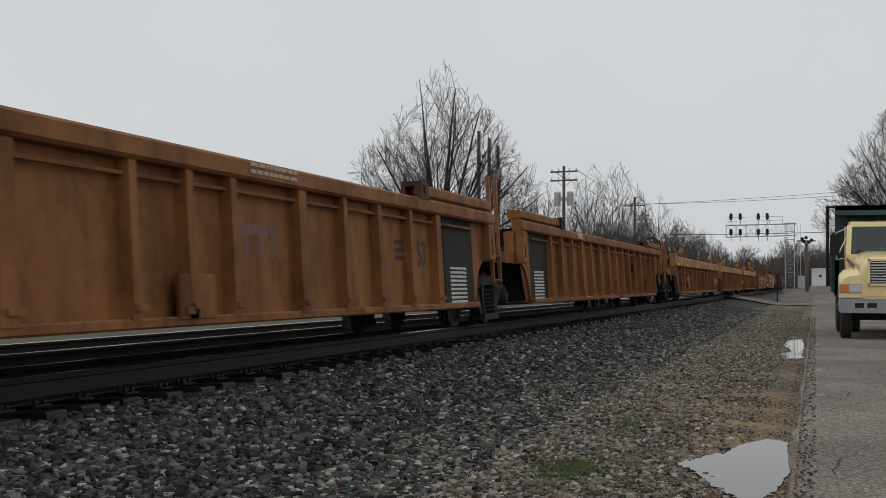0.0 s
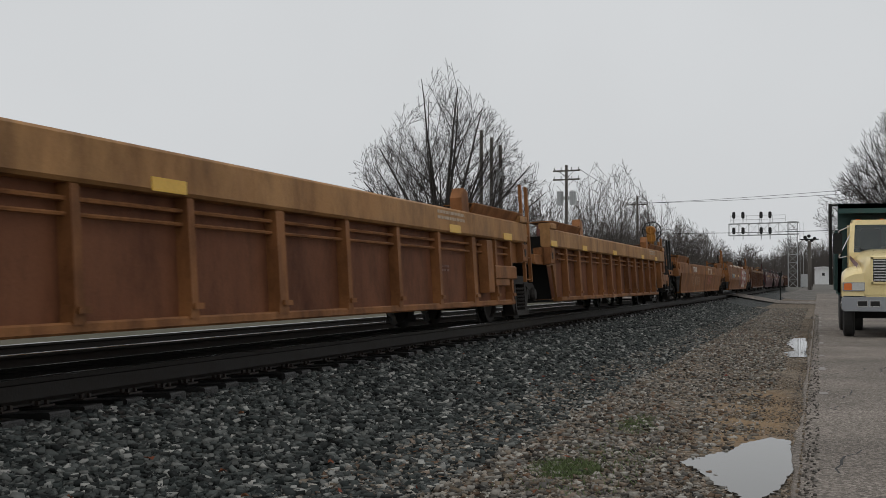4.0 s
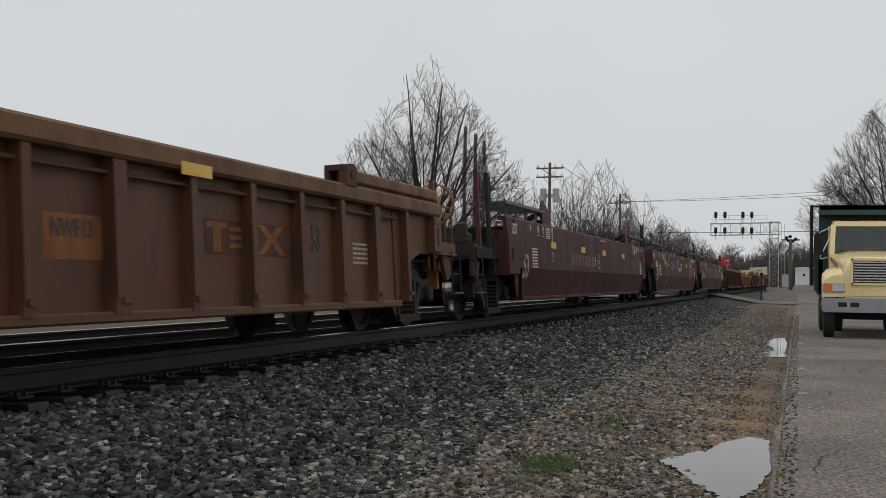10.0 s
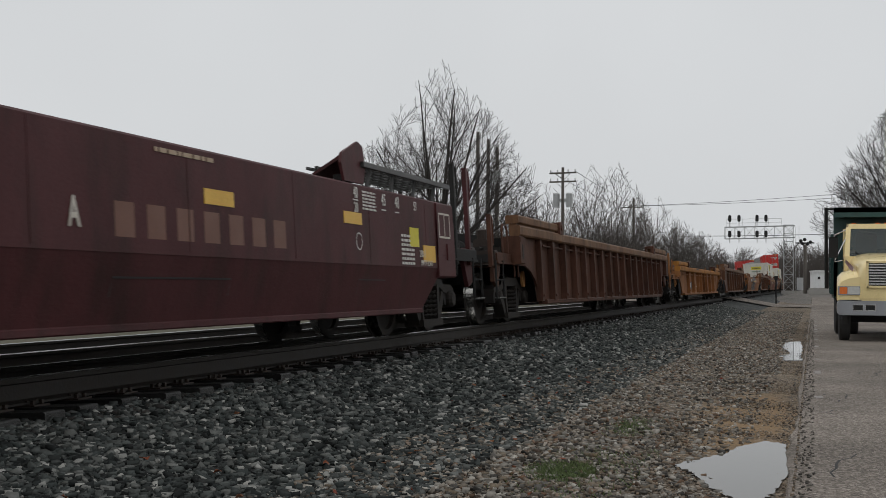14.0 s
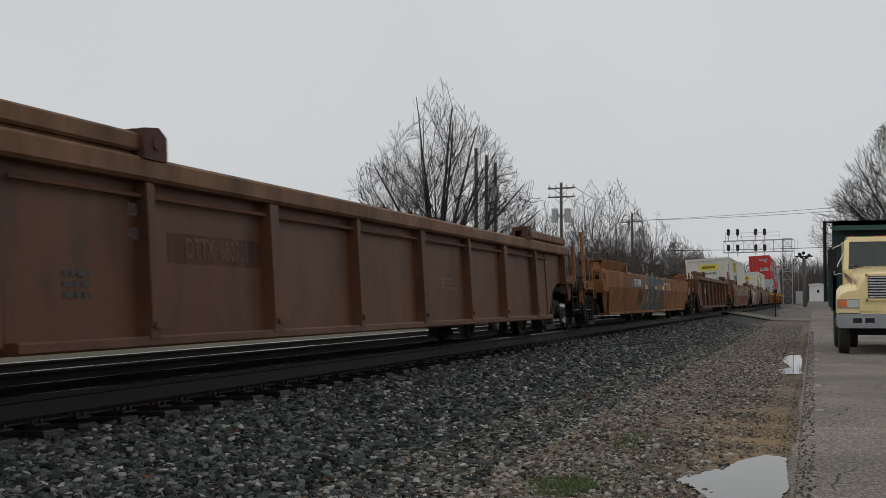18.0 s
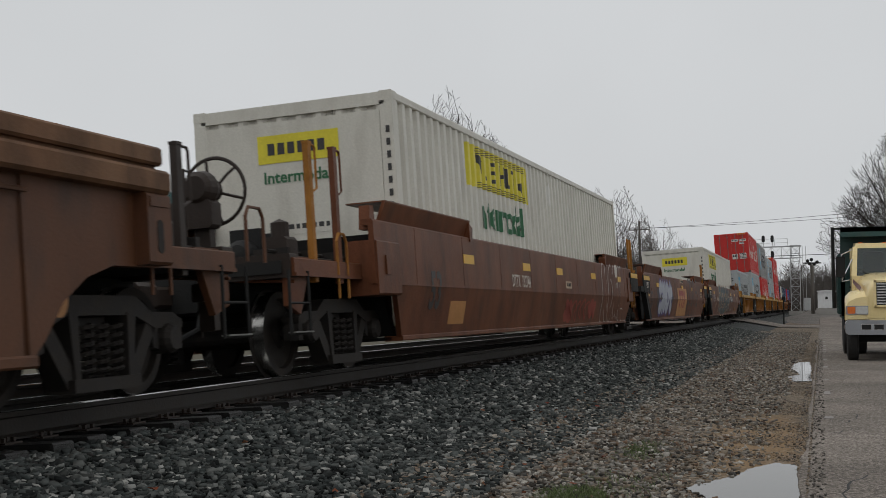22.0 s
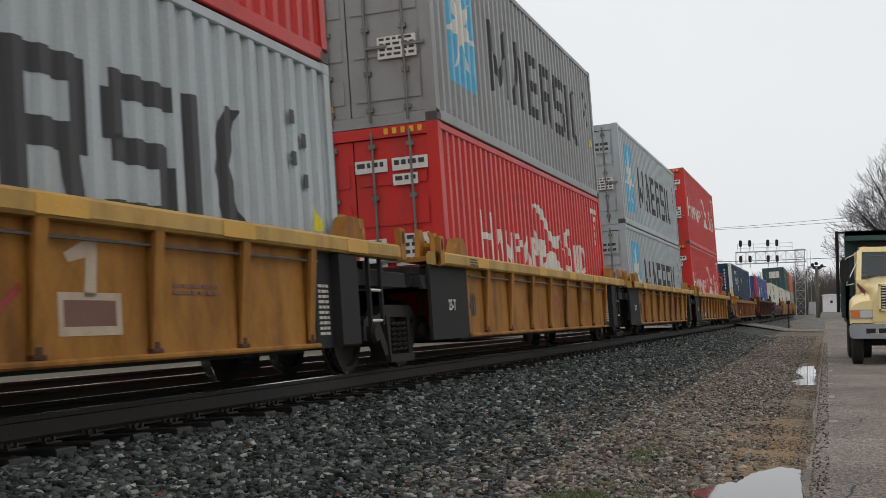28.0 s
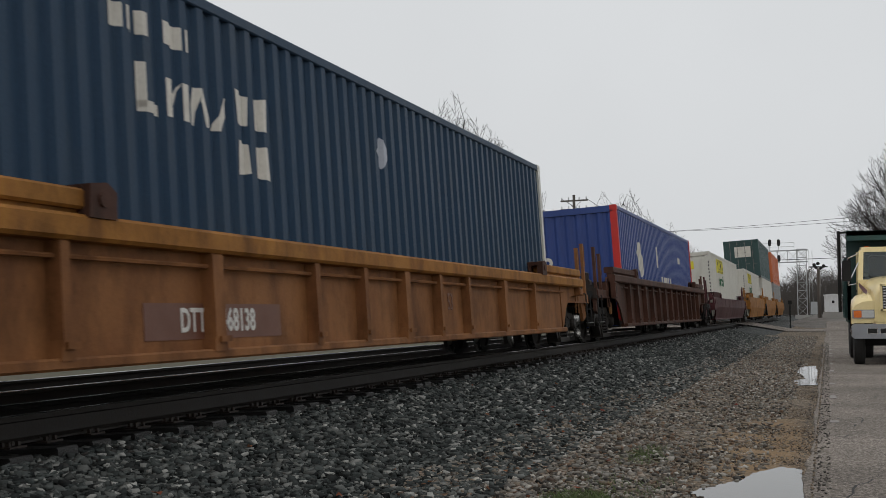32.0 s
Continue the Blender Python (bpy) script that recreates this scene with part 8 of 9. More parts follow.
# maroon cars
PLATE_ENDS = {9: (-4.9, 6.6), 10: (-4.97, 5.53), 11: (-5.82, 4.79)}
for i in (9, 10, 11):
    S = car_skin(1.62, 0.80)
    c, h = car(i), CARS[i][1] / 2
    for e, px in zip((-1, 1), PLATE_ENDS[i]):
        for word, dx, z, size in (("40", 0.1, 1.52, 0.17), ("20", 0.1, 1.37, 0.15), ("45", 0.95, 1.5, 0.19), ("48", 1.4, 1.5, 0.19), ("53", 2.05, 1.5, 0.15)):
            paint_text(word, size, "white", c, px + e * dx, -1.508, z, "size_mark", 0.75)
        for dx, z in ((0.1, 1.445), (0.95, 1.39), (1.4, 1.39)):
            part("mark_bar", Shape().box(px + e * dx - 0.07, px + e * dx + 0.07, -1.507, -1.503, z, z + 0.012), "white", c)
        small_print(c, "white", px + e * 0.5 - 0.2, -1.506, 1.56, 0.4, 6, 0.035, 210 + i + e)
        strokes(c, "round_mark", [[(px + e * 0.15 + 0.085 * math.cos(a * 0.4), 1.03 + 0.085 * math.sin(a * 0.4)) for a in range(17)]], 0.012, "white", S)
        small_print(c, "white", px + e * 1.75 - 0.25, -1.506, 1.16, 0.45, 7, 0.052, 220 + i + e)
        small_print(c, "fadedred", px + e * 1.3 - 0.45, -1.455, 0.68, 0.85, 2, 0.07, 230 + i + e, tip=15)
        strokes(c, "step_line", [[(px + e * 0.6 - 0.4, 0.5), (px + e * 0.6 - 0.4, 0.64), (px + e * 0.6 + 0.4, 0.64)]], 0.012, "s_black", S)
    strokes(c, "step_line", [[(0.36, 0.5), (0.36, 0.63), (2.1, 0.63), (2.1, 0.5)], [(-3.2, 0.96), (-1.9, 0.96)]], 0.014, "s_black", S)
    skin_text(c, "53", 0.56, "faded", -h + (2.2 if i != 9 else 3.25), 0.81, S, 0.8, 0.014, "size_mark")
    paint_text("125T", 0.24, "chalk", c, -h + (2.35 if i == 9 else 1.16), -1.526, 1.42, "load_mark", 0.85, 0.004)
    for e in (-1, 1):
        joint = CARS[i][3]["front" if e < 0 else "rear"] == "a"
        x0, x1 = sorted((e * (h - 2.4), e * (h - 3.1))) if not joint else sorted((e * (h - 1.45), e * (h - 1.95)))
        if joint and e < 0:
            continue
        part("end_cover", Shape().box(x0, x1, -1.522, -1.5, 1.15 if joint else 0.95, 1.6, 0.01), "maroon", c)
    small_print(c, "faded", 0.9, -1.506, 1.56, 0.9, 1, 0.06, 244 + i)
    strokes(c, "round_mark", [[((0.49, -2.4, -1.75)[i - 9] + 0.17 * math.cos(a * 0.4), 1.035 + 0.16 * math.sin(a * 0.4)) for a in range(17)]], 0.016, "white", S)
    small_print(c, "chalk", (0.42, -2.47, -1.82)[i - 9], -1.506, 1.07, 0.15, 2, 0.05, 246 + i)
    paint(c, "ghost_letters", [rect((-3.0, -3.0, 0.35)[i - 9] + 0.42 * k, (-2.75, -2.75, 0.6)[i - 9] + 0.42 * k, 0.9, 1.14) for k in range(7)], "s_ghost", S, 0.0015)
    if i == 10:
        paint_text("BNSF 2112%d" % (i * 7 % 90), 0.24, "white", c, 0.36, -1.508, 1.07, "car_number", 0.85)
    paint_text("BBA"[i - 9], 0.27, "chalk", c, -0.04 if i == 9 else -0.13, -1.508, 1.03 if i != 10 else 1.35, "end_mark", 0.7, 0.006)
paint_text("200-5", 0.12, "chalk", car(11), 7.05, -1.508, 0.95, "load_mark", 0.85)
paint_text("EMPTY LOAD", 0.09, "chalk", car(11), 7.2, -1.508, 0.845, "load_mark", 0.85)
part("pale_sheet", Shape().box(6.6, 6.93, -1.508, -1.503, 1.03, 1.25), "s_sign", car(11))
strokes(car(11), "panel_frame", [dense([(7.7, 1.18), (8.16, 1.18), (8.16, 1.47), (7.7, 1.47), (7.7, 1.18)]), dense([(7.93, 1.2), (7.93, 1.45)])], 0.025, "chalk", flat_wall(-1.524))
S = car_skin(1.62, 0.80)
sprayed(car(10), "BOEUR", -4.65, -1.25, 0.45, 1.42, ((0.34, "s_white"), (0.285, "maroon")), S, lift=0.003)
strokes(car(10), "tag_graffiti", [scribble(-5.6, -5.0, 1.3, 1.46, 3, 255), scribble(-0.9, -0.4, 1.2, 1.4, 2, 256)], 0.02, "s_white", S)
paint(car(10), "faded_picture", [blob(4.8, 1.08, 0.85, 0.85, 260, 4, 0.06)], "s_ghost", S, 0.004)
paint(car(10), "faded_picture", [blob(4.8, 1.12, 0.5, 0.55, 261, 3, 0.1)], "fadedred", S, 0.006)
strokes(car(10), "faded_swirl", [curve([(4.5, 1.3), (4.9, 1.0), (5.5, 0.95), (6.2, 1.02)])], 0.04, "s_black", S, 0.008)

# russet cars
S = car_skin(1.56, 0.88)
for i in (17, 18, 19):
    c, h = car(i), CARS[i][1] / 2
    if i != 18:
        skin_text(c, "DTTX  7327%d" % (44 if i == 17 else 46), 0.26, "chalk", -2.1 if i == 17 else 2.45, 1.02, S, 0.75 if i == 17 else 1.2, 0.004, "car_number")
    skin_text(c, "53", 0.85 if i == 19 else 0.62, "s_black", -h + (4.4 if i == 17 else 2.35), 0.81, S, 0.75, 0.016, "size_mark")
    for e in (-1, 1):
        if (i, e) in ((17, -1), (19, 1)):
            continue
        x0, x1 = sorted((e * (h - 0.56), e * (h - 1.74)))
        pnl = part("load_panel", Shape().box(x0, x1, -1.54, -1.505, 1.0, 1.47, 0.012), "black", c, "black load-limit panel with a yellow strip")
        part("yellow_strip", Shape().box(x0 + 0.04, x1 - 0.04, -1.546, -1.54, 1.34, 1.45), "yellowplate", pnl)
        if e < 0:
            paint_text("125 T", 0.22, "chalk", c, (x0 + x1) / 2 + 0.1, -1.544, 1.2, "load_mark", 0.85, 0.004)
            part("reflector_plate", Shape().box(x1 - 0.2, x1 - 0.02, -1.516, -1.508, 0.72 + 0.2, 1.0 - 0.02), "yellowplate", c)
    small_print(c, "faded", 6.6, -1.506, 1.14, 0.5, 2, 0.1, 270 + i)
sprayed(car(17), "KOWL", 5.3, 8.3, 0.45, 1.42, ((0.32, "s_white"), (0.27, "russet")), S)
part("unit_plate", Shape().box(1.36, 1.88, -1.507, -1.501, 0.97, 1.1), "faded", car(17))
paint_text("PER UNIT", 0.1, "ink", car(17), 1.62, -1.509, 1.035, "plate_text", 0.85)
paint(car(17), "red_cloud", [clamp_ring(blob(1.75, 0.55, 0.7, 0.42, 288, 4, 0.15), 0.34, 0.82), clamp_ring(blob(4.2, 0.6, 0.8, 0.36, 289, 5, 0.2), 0.36, 0.8)], "fadedred", S, 0.002)
strokes(car(17), "red_scribble", [scribble(1.7, 4.5, 0.38, 0.78, 6, 290), scribble(1.5, 2.1, 0.4, 0.74, 4, 291)], 0.04, "fadedred", S)
paint(car(17), "tan_panel", [rect(-5.87, -5.16, 0.42, 0.71)], "s_tan", S, 0.003)
small_print(car(17), "s_black", -5.8, -1.44, 0.66, 0.55, 3, 0.07, 287, tip=12)
strokes(car(17), "dark_seam", [[(4.77, 1.45), (4.78, 0.9), (4.78, 0.82)]], 0.025, "s_black", S)
paint(car(17), "pale_plate", [rect(7.0, 7.3, 1.3, 1.58)], "s_cream", S, 0.012)
part("reflector_plate", Shape().box(7.3, 7.75, -1.525, -1.518, 1.2, 1.32), "yellowplate", car(17))
paint(car(18), "spray_cloud", [clamp_ring(blob(-4.35, 0.9, 3.9, 0.9, 298, 9, 0.09), 0.4, 1.4)], "s_black", S, 0.002)
sprayed(car(18), "SNOT", -5.85, -2.75, 0.58, 1.25, ((0.46, "s_purple"), (0.32, "s_silver")), S, lift=0.004)
strokes(car(18), "tag_graffiti", [scribble(-6.35, -5.95, 0.4, 0.62, 3, 299)], 0.025, "s_black", S)
paint(car(18), "logo_ground", [rect(-1.12, 1.66, 0.34, 1.25)], "s_tan", S)
logo_blocks(car(18), -0.79, 1.06, 0.6, 1.17, "s_red", S, lift=0.006)
part("number_plate", Shape().box(-0.23, 0.7, -1.506, -1.501, 1.42, 1.55), "faded", car(18))
small_print(car(18), "ink", 0.0, -1.508, 1.5, 0.75, 1, 0.1, 301)
part("reflector_plate", Shape().box(0.08, 0.57, -1.518, -1.512, 1.22, 1.34), "yellowplate", car(18))
part("reflector_plate", Shape().box(-6.45, -5.9, -1.518, -1.512, 1.2, 1.31), "yellowplate", car(18))
sprayed(car(18), "SLOE", 1.95, 5.35, 0.5, 1.36, ((0.55, "s_black"), (0.34, "russet")), S, lift=0.003)
skin_text(car(18), "88", 0.26, "s_black", 5.0, 0.72, S, 0.7, 0.01, "sprayed_digits")
strokes(car(18), "tag_graffiti", [scribble(5.5, 6.3, 1.18, 1.42, 4, 303), curve([(5.75, 1.1), (5.95, 1.14), (5.85, 1.04)])], 0.025, "s_black", S)
strokes(car(18), "dark_crack", [[(7.8, 1.42), (7.83, 1.1), (7.8, 0.9)]], 0.02, "s_black", S)
sprayed(car(19), "REBAH", -5.3, 1.2, 0.42, 1.44, ((0.44, "s_sand"), (0.29, "s_teal")), S, False, 0.12)
strokes(car(19), "white_scribble", [scribble(-8.2, -7.6, 0.75, 1.2, 3, 320), curve([(-8.1, 1.0), (-7.5, 1.12), (-7.25, 0.9), (-7.35, 0.5)])], 0.022, "s_silver", S)
paint(car(19), "pale_flash", [[(-7.25, 0.42), (-6.6, 0.9), (-6.4, 1.12), (-5.9, 1.0), (-5.4, 1.1), (-5.45, 0.92), (-6.0, 0.88), (-6.35, 0.98), (-6.6, 0.78)]], "s_sand", S)
strokes(car(19), "white_scribble", [curve([(3.1, 1.36), (2.9, 1.2), (2.83, 0.95), (2.8, 0.7), (2.6, 0.5), (2.3, 0.47), (2.1, 0.6)])], 0.035, "s_silver", S)
part("door_plate", Shape().box(8.6, 8.85, -1.512, -1.503, 1.25, 1.5), "tan", car(19), "pale yellow plate by the corner")
part("number_ground", Shape().box(1.9, 3.85, -1.504, -1.5005, 0.89, 1.15), "slate", car(19))
part("pale_sheet", Shape().box(4.95, 5.5, -1.45, -1.43, 0.43, 0.6), "tan", car(19))


# ---- marks on containers ----
def sticker(box, x, y0, y1, z0, z1, mat, rows=3, name="label_plate"):
    """Label plate on a container's end, with unreadable bars."""
    o = part(name, Shape().box(x - 0.006, x, y0, y1, z0, z1), mat, box)
    s = Shape()
    rnd = random.Random(int((y0 + z0) * 1000))
    for r in range(rows):
        z = z1 - (r + 0.75) * (z1 - z0) / (rows + 0.3)
        y = y1 - 0.03
        while y > y0 + 0.08:
            w = min(rnd.uniform(0.04, 0.12), y - y0 - 0.03)
            s.box(x - 0.009, x - 0.006, y - w, y, z, z + 0.5 * (z1 - z0) / (rows + 0.3))
            y -= w + 0.03
    part("print_bar", s, "ink", o)


def star(cx, cz, r):
    ring = []
    for i in range(14):
        a = math.pi / 2 + math.pi * i / 7
        q = r if i % 2 == 0 else r * 0.36
        ring.append((cx + q * math.cos(a), cz + q * math.sin(a)))
    return ring


def star_line_box(key, H):
    b, S = BOXES[key], box_skin(12.192, 2.438)
    paint(b, "blue_panel", [rect(-5.25, -3.87, H - 2.2, H - 0.4)], "s_sky", S, 0.002)
    paint(b, "white_star", [star(-4.56, H - 1.3, 0.74)], "s_cream", S, 0.005)
    z0, z1, t = H - 1.95, H - 0.8, 0.2
    polys = []
    x = -3.05
    for k, w in enumerate((1.3, 0.95, 0.9, 0.95, 0.95, 0.95)):
        a, e = x, x + w
        if k == 0:
            polys += [rect(a, a + t * 1.2, z0, z1), rect(e - t * 1.2, e, z0, z1), [(a + t * 1.2, z1), ((a + e) / 2, z0 + 0.25), (e - t * 1.2, z1), (e - t * 1.2, z1 - 0.45), ((a + e) / 2, z0), (a + t * 1.2, z1 - 0.45)]]
        elif k == 5:
            polys += [rect(a, a + t * 1.3, z0, z1), [(a + t * 2.1, (z0 + z1) / 2), (e - t * 1.4, z1), (e, z1), (a + t * 3.4, (z0 + z1) / 2 + 0.06), (e + 0.1, z0), (e - t * 1.3, z0)]]
        elif k == 4:
            m = (z0 + z1) / 2
            polys += [rect(a + 0.08, e, z1 - t, z1), rect(a, a + t * 1.3, m + 0.06, z1 - t * 0.7), rect(a + 0.08, e - 0.06, m - t / 2, m + t / 2), rect(e - t * 1.3, e, z0 + t * 0.7, m - 0.06), rect(a, e - 0.08, z0, z0 + t)]
        elif k == 1:
            polys += [[(a, z0), (a + t * 1.4, z0), ((a + e) / 2 + 0.1, z1), ((a + e) / 2 - 0.1, z1)], [(e - t * 1.4, z0), (e, z0), ((a + e) / 2 + 0.12, z1), ((a + e) / 2 - 0.02, z1 - 0.15)]]
        else:
            m = (z0 + z1) / 2
            polys += [rect(a, a + t * 1.3, z0, z1), rect(a + t * 1.3, e, z1 - t, z1), rect(a + t * 1.3, e, m - t / 2, m + t / 2)]
            polys += [rect(a + t * 1.3, e, z0, z0 + t)] if k != 3 else [rect(e - t * 1.2, e, m + t / 2, z1 - t), [(e - t * 1.6, m - t / 2), (e - t * 0.4, m - t / 2), (e, z0), (e - t * 1.3, z0)]]
        x = e + 0.21
        paint(b, "dark_block", polys, "ink", S, 0.003)
        polys = []
    small = Shape()
    for k in range(4):
        small.box(5.05 + (k % 2) * 0.25, 5.15 + (k % 2) * 0.25, -1.218, -1.213, H - 0.75 - k * 0.2, H - 0.62 - k * 0.2)
    part("code_bar", small, "ink", b)["kind"] = "stuff"
    paint(b, "warning_mark", [[(5.45, H - 1.75), (5.75, H - 1.75), (5.6, H - 1.45)]], "s_sign", S, 0.004)
    sticker(b, -6.104, -1.0, -0.35, H - 0.75, H - 0.45, "boxgrey", 2)
    sticker(b, -6.104, -1.0, -0.45, 0.9, 1.2, "white", 4)


for key, H in (("g1", STD), ("g2", HC), ("g3", HC), ("g4", STD), ("g5", STD)):
    star_line_box(key, H)
part("yellow_plate", Shape().box(-6.112, -6.104, 0.25, 0.6, 0.18, 0.34), "yellowplate", BOXES["g3"])


def red_line_box(key, start=-5.44, sweep=0.0, tail=3.16, step=0.7):
    """White lettering shapes with a diving figure between the two words, and door plates."""
    b, S, H = BOXES[key], box_skin(12.192, 2.438), HC
    z0, z1 = 1.1, 1.62
    x = start
    for k in range(7):
        w, top = (step * 1.2, 1.84) if k == 0 else (step * 0.82, z1)
        a, e, m = x, x + w, (z0 + top) / 2
        if k == 0:
            polys = [rect(a, a + 0.2, z0, top), rect(e - 0.2, e, z0, top), rect(a + 0.2, e - 0.2, m - 0.05, m + 0.05)]
        elif k in (1, 4):
            polys = [[(a, z0), (a + 0.13, z0), ((a + e) / 2 + 0.08, top), ((a + e) / 2 - 0.04, top)], [(e - 0.18, z0), (e, z0), ((a + e) / 2 + 0.09, top), ((a + e) / 2 + 0.01, top - 0.2)]]
        elif k == 2:
            polys = [rect(a, a + 0.11, z0, top), rect(e - 0.15, e, z0, top), [(a + 0.11, top), (a + 0.11, top - 0.18), ((a + e) / 2, z0), ((a + e) / 2 + 0.08, z0 + 0.12), (e - 0.15, top - 0.18), (e - 0.15, top), ((a + e) / 2 + 0.02, z0 + 0.2)]]
        else:
            polys = [rect(a, a + 0.17, z0, top), rect(a + 0.17, e - 0.06, top - 0.09, top), rect(a + 0.17, e - 0.06, m - 0.04, m + 0.05), rect(e - 0.15, e, m + 0.05, top - 0.09)]
        paint(b, "white_block", polys, "s_cream", S, 0.003)
        x = e + step * 0.15
    # diving figure: trailing sweep, mound and two thin lines
    trail = [(0.03, 2.2), (0.46, 2.25), (0.84, 2.19), (1.09, 2.07), (1.31, 1.85), (1.72, 1.73), (2.29, 1.79), (2.21, 1.57), (1.83, 1.48), (1.45, 1.61), (1.11, 1.84), (0.89, 1.97), (0.61, 2.06), (0.38, 2.15)]
    paint(b, "white_sweep", [[(p + sweep, q) for p, q in trail]], "s_cream", S, 0.004)
    mound = [(0.7, 1.05), (0.82, 1.2), (1.02, 1.37), (1.31, 1.45), (1.69, 1.44), (1.99, 1.29), (2.31, 1.15), (2.35, 1.05)]
    paint(b, "white_mound", [[(p + sweep, q) for p, q in mound]], "s_cream", S, 0.004)
    for line in ([(0.05, 2.16), (0.24, 1.68), (0.46, 1.12)], [(2.28, 1.69), (2.56, 1.51), (2.84, 1.15)]):
        paint(b, "white_flick", [[(p + sweep, q) for p, q in line] + [(p + sweep + 0.05, q) for p, q in reversed(line)]], "s_cream", S, 0.004)
    t = tail
    hook = [(t + 0.62, 1.82), (t + 0.52, 1.96), (t + 0.2, 1.96), (t + 0.02, 1.8), (t + 0.1, 1.6), (t + 0.42, 1.42), (t + 0.44, 1.24), (t + 0.22, 1.2), (t, 1.28), (t + 0.02, 1.1), (t + 0.5, 1.08), (t + 0.66, 1.26), (t + 0.62, 1.46), (t + 0.28, 1.66), (t + 0.26, 1.78), (t + 0.4, 1.84)]
    paint(b, "white_block", [hook], "s_cream", S, 0.003)
    paint(b, "white_block", [rect(t + 0.82, t + 0.98, 1.12, 1.68), rect(t + 1.14, t + 1.26, 1.12, 1.68), rect(t + 0.98, t + 1.14, 1.08, 1.18), rect(t + 0.84, t + 0.93, 1.76, 1.86), rect(t + 1.12, t + 1.21, 1.76, 1.86)], "s_cream", S, 0.003)
    paint(b, "white_block", [rect(t + 1.44, t + 1.58, 1.1, 1.7), [(t + 1.58, 1.7), (t + 1.85, 1.66), (t + 2.05, 1.45), (t + 2.0, 1.2), (t + 1.8, 1.1), (t + 1.58, 1.1), (t + 1.58, 1.17), (t + 1.74, 1.18), (t + 1.88, 1.28), (t + 1.9, 1.45), (t + 1.78, 1.6), (t + 1.58, 1.62)]], "s_cream", S, 0.003)
    for r, (k0, n) in enumerate(((0, 5), (2, 2), (2, 1), (2, 1), (2, 1))):
        for k in range(n):
            part("code_bar", Shape().box(4.86 + 0.14 * (k0 + k), 4.95 + 0.14 * (k0 + k), -1.216, -1.212, H - 0.42 - 0.17 * r, H - 0.31 - 0.17 * r), "s_cream", b)
    sticker(b, -6.104, -1.05, -0.55, H - 0.62, H - 0.45, "white", 1)
    sticker(b, -6.104, -0.48, -0.02, H - 0.62, H - 0.45, "white", 1)
    sticker(b, -6.104, -0.9, -0.55, H - 0.82, H - 0.67, "white", 1)
    sticker(b, -6.104, -1.0, -0.52, 1.0, 1.42, "white", 4)
    sticker(b, -6.104, -0.40, 0.0, 1.0, 1.38, "white", 1)
    for k in range(5):
        part("hazard_stripe", Shape().box(-6.1965 + 0.09, -6.1, -1.0 + 0.12 * k, -0.94 + 0.12 * k, H - 0.12, H - 0.04), "yellowplate", b)


for key in ("r2", "r4", "r5"):
    red_line_box(key)
red_line_box("r3", -4.24, -0.85, 1.87, 0.62)


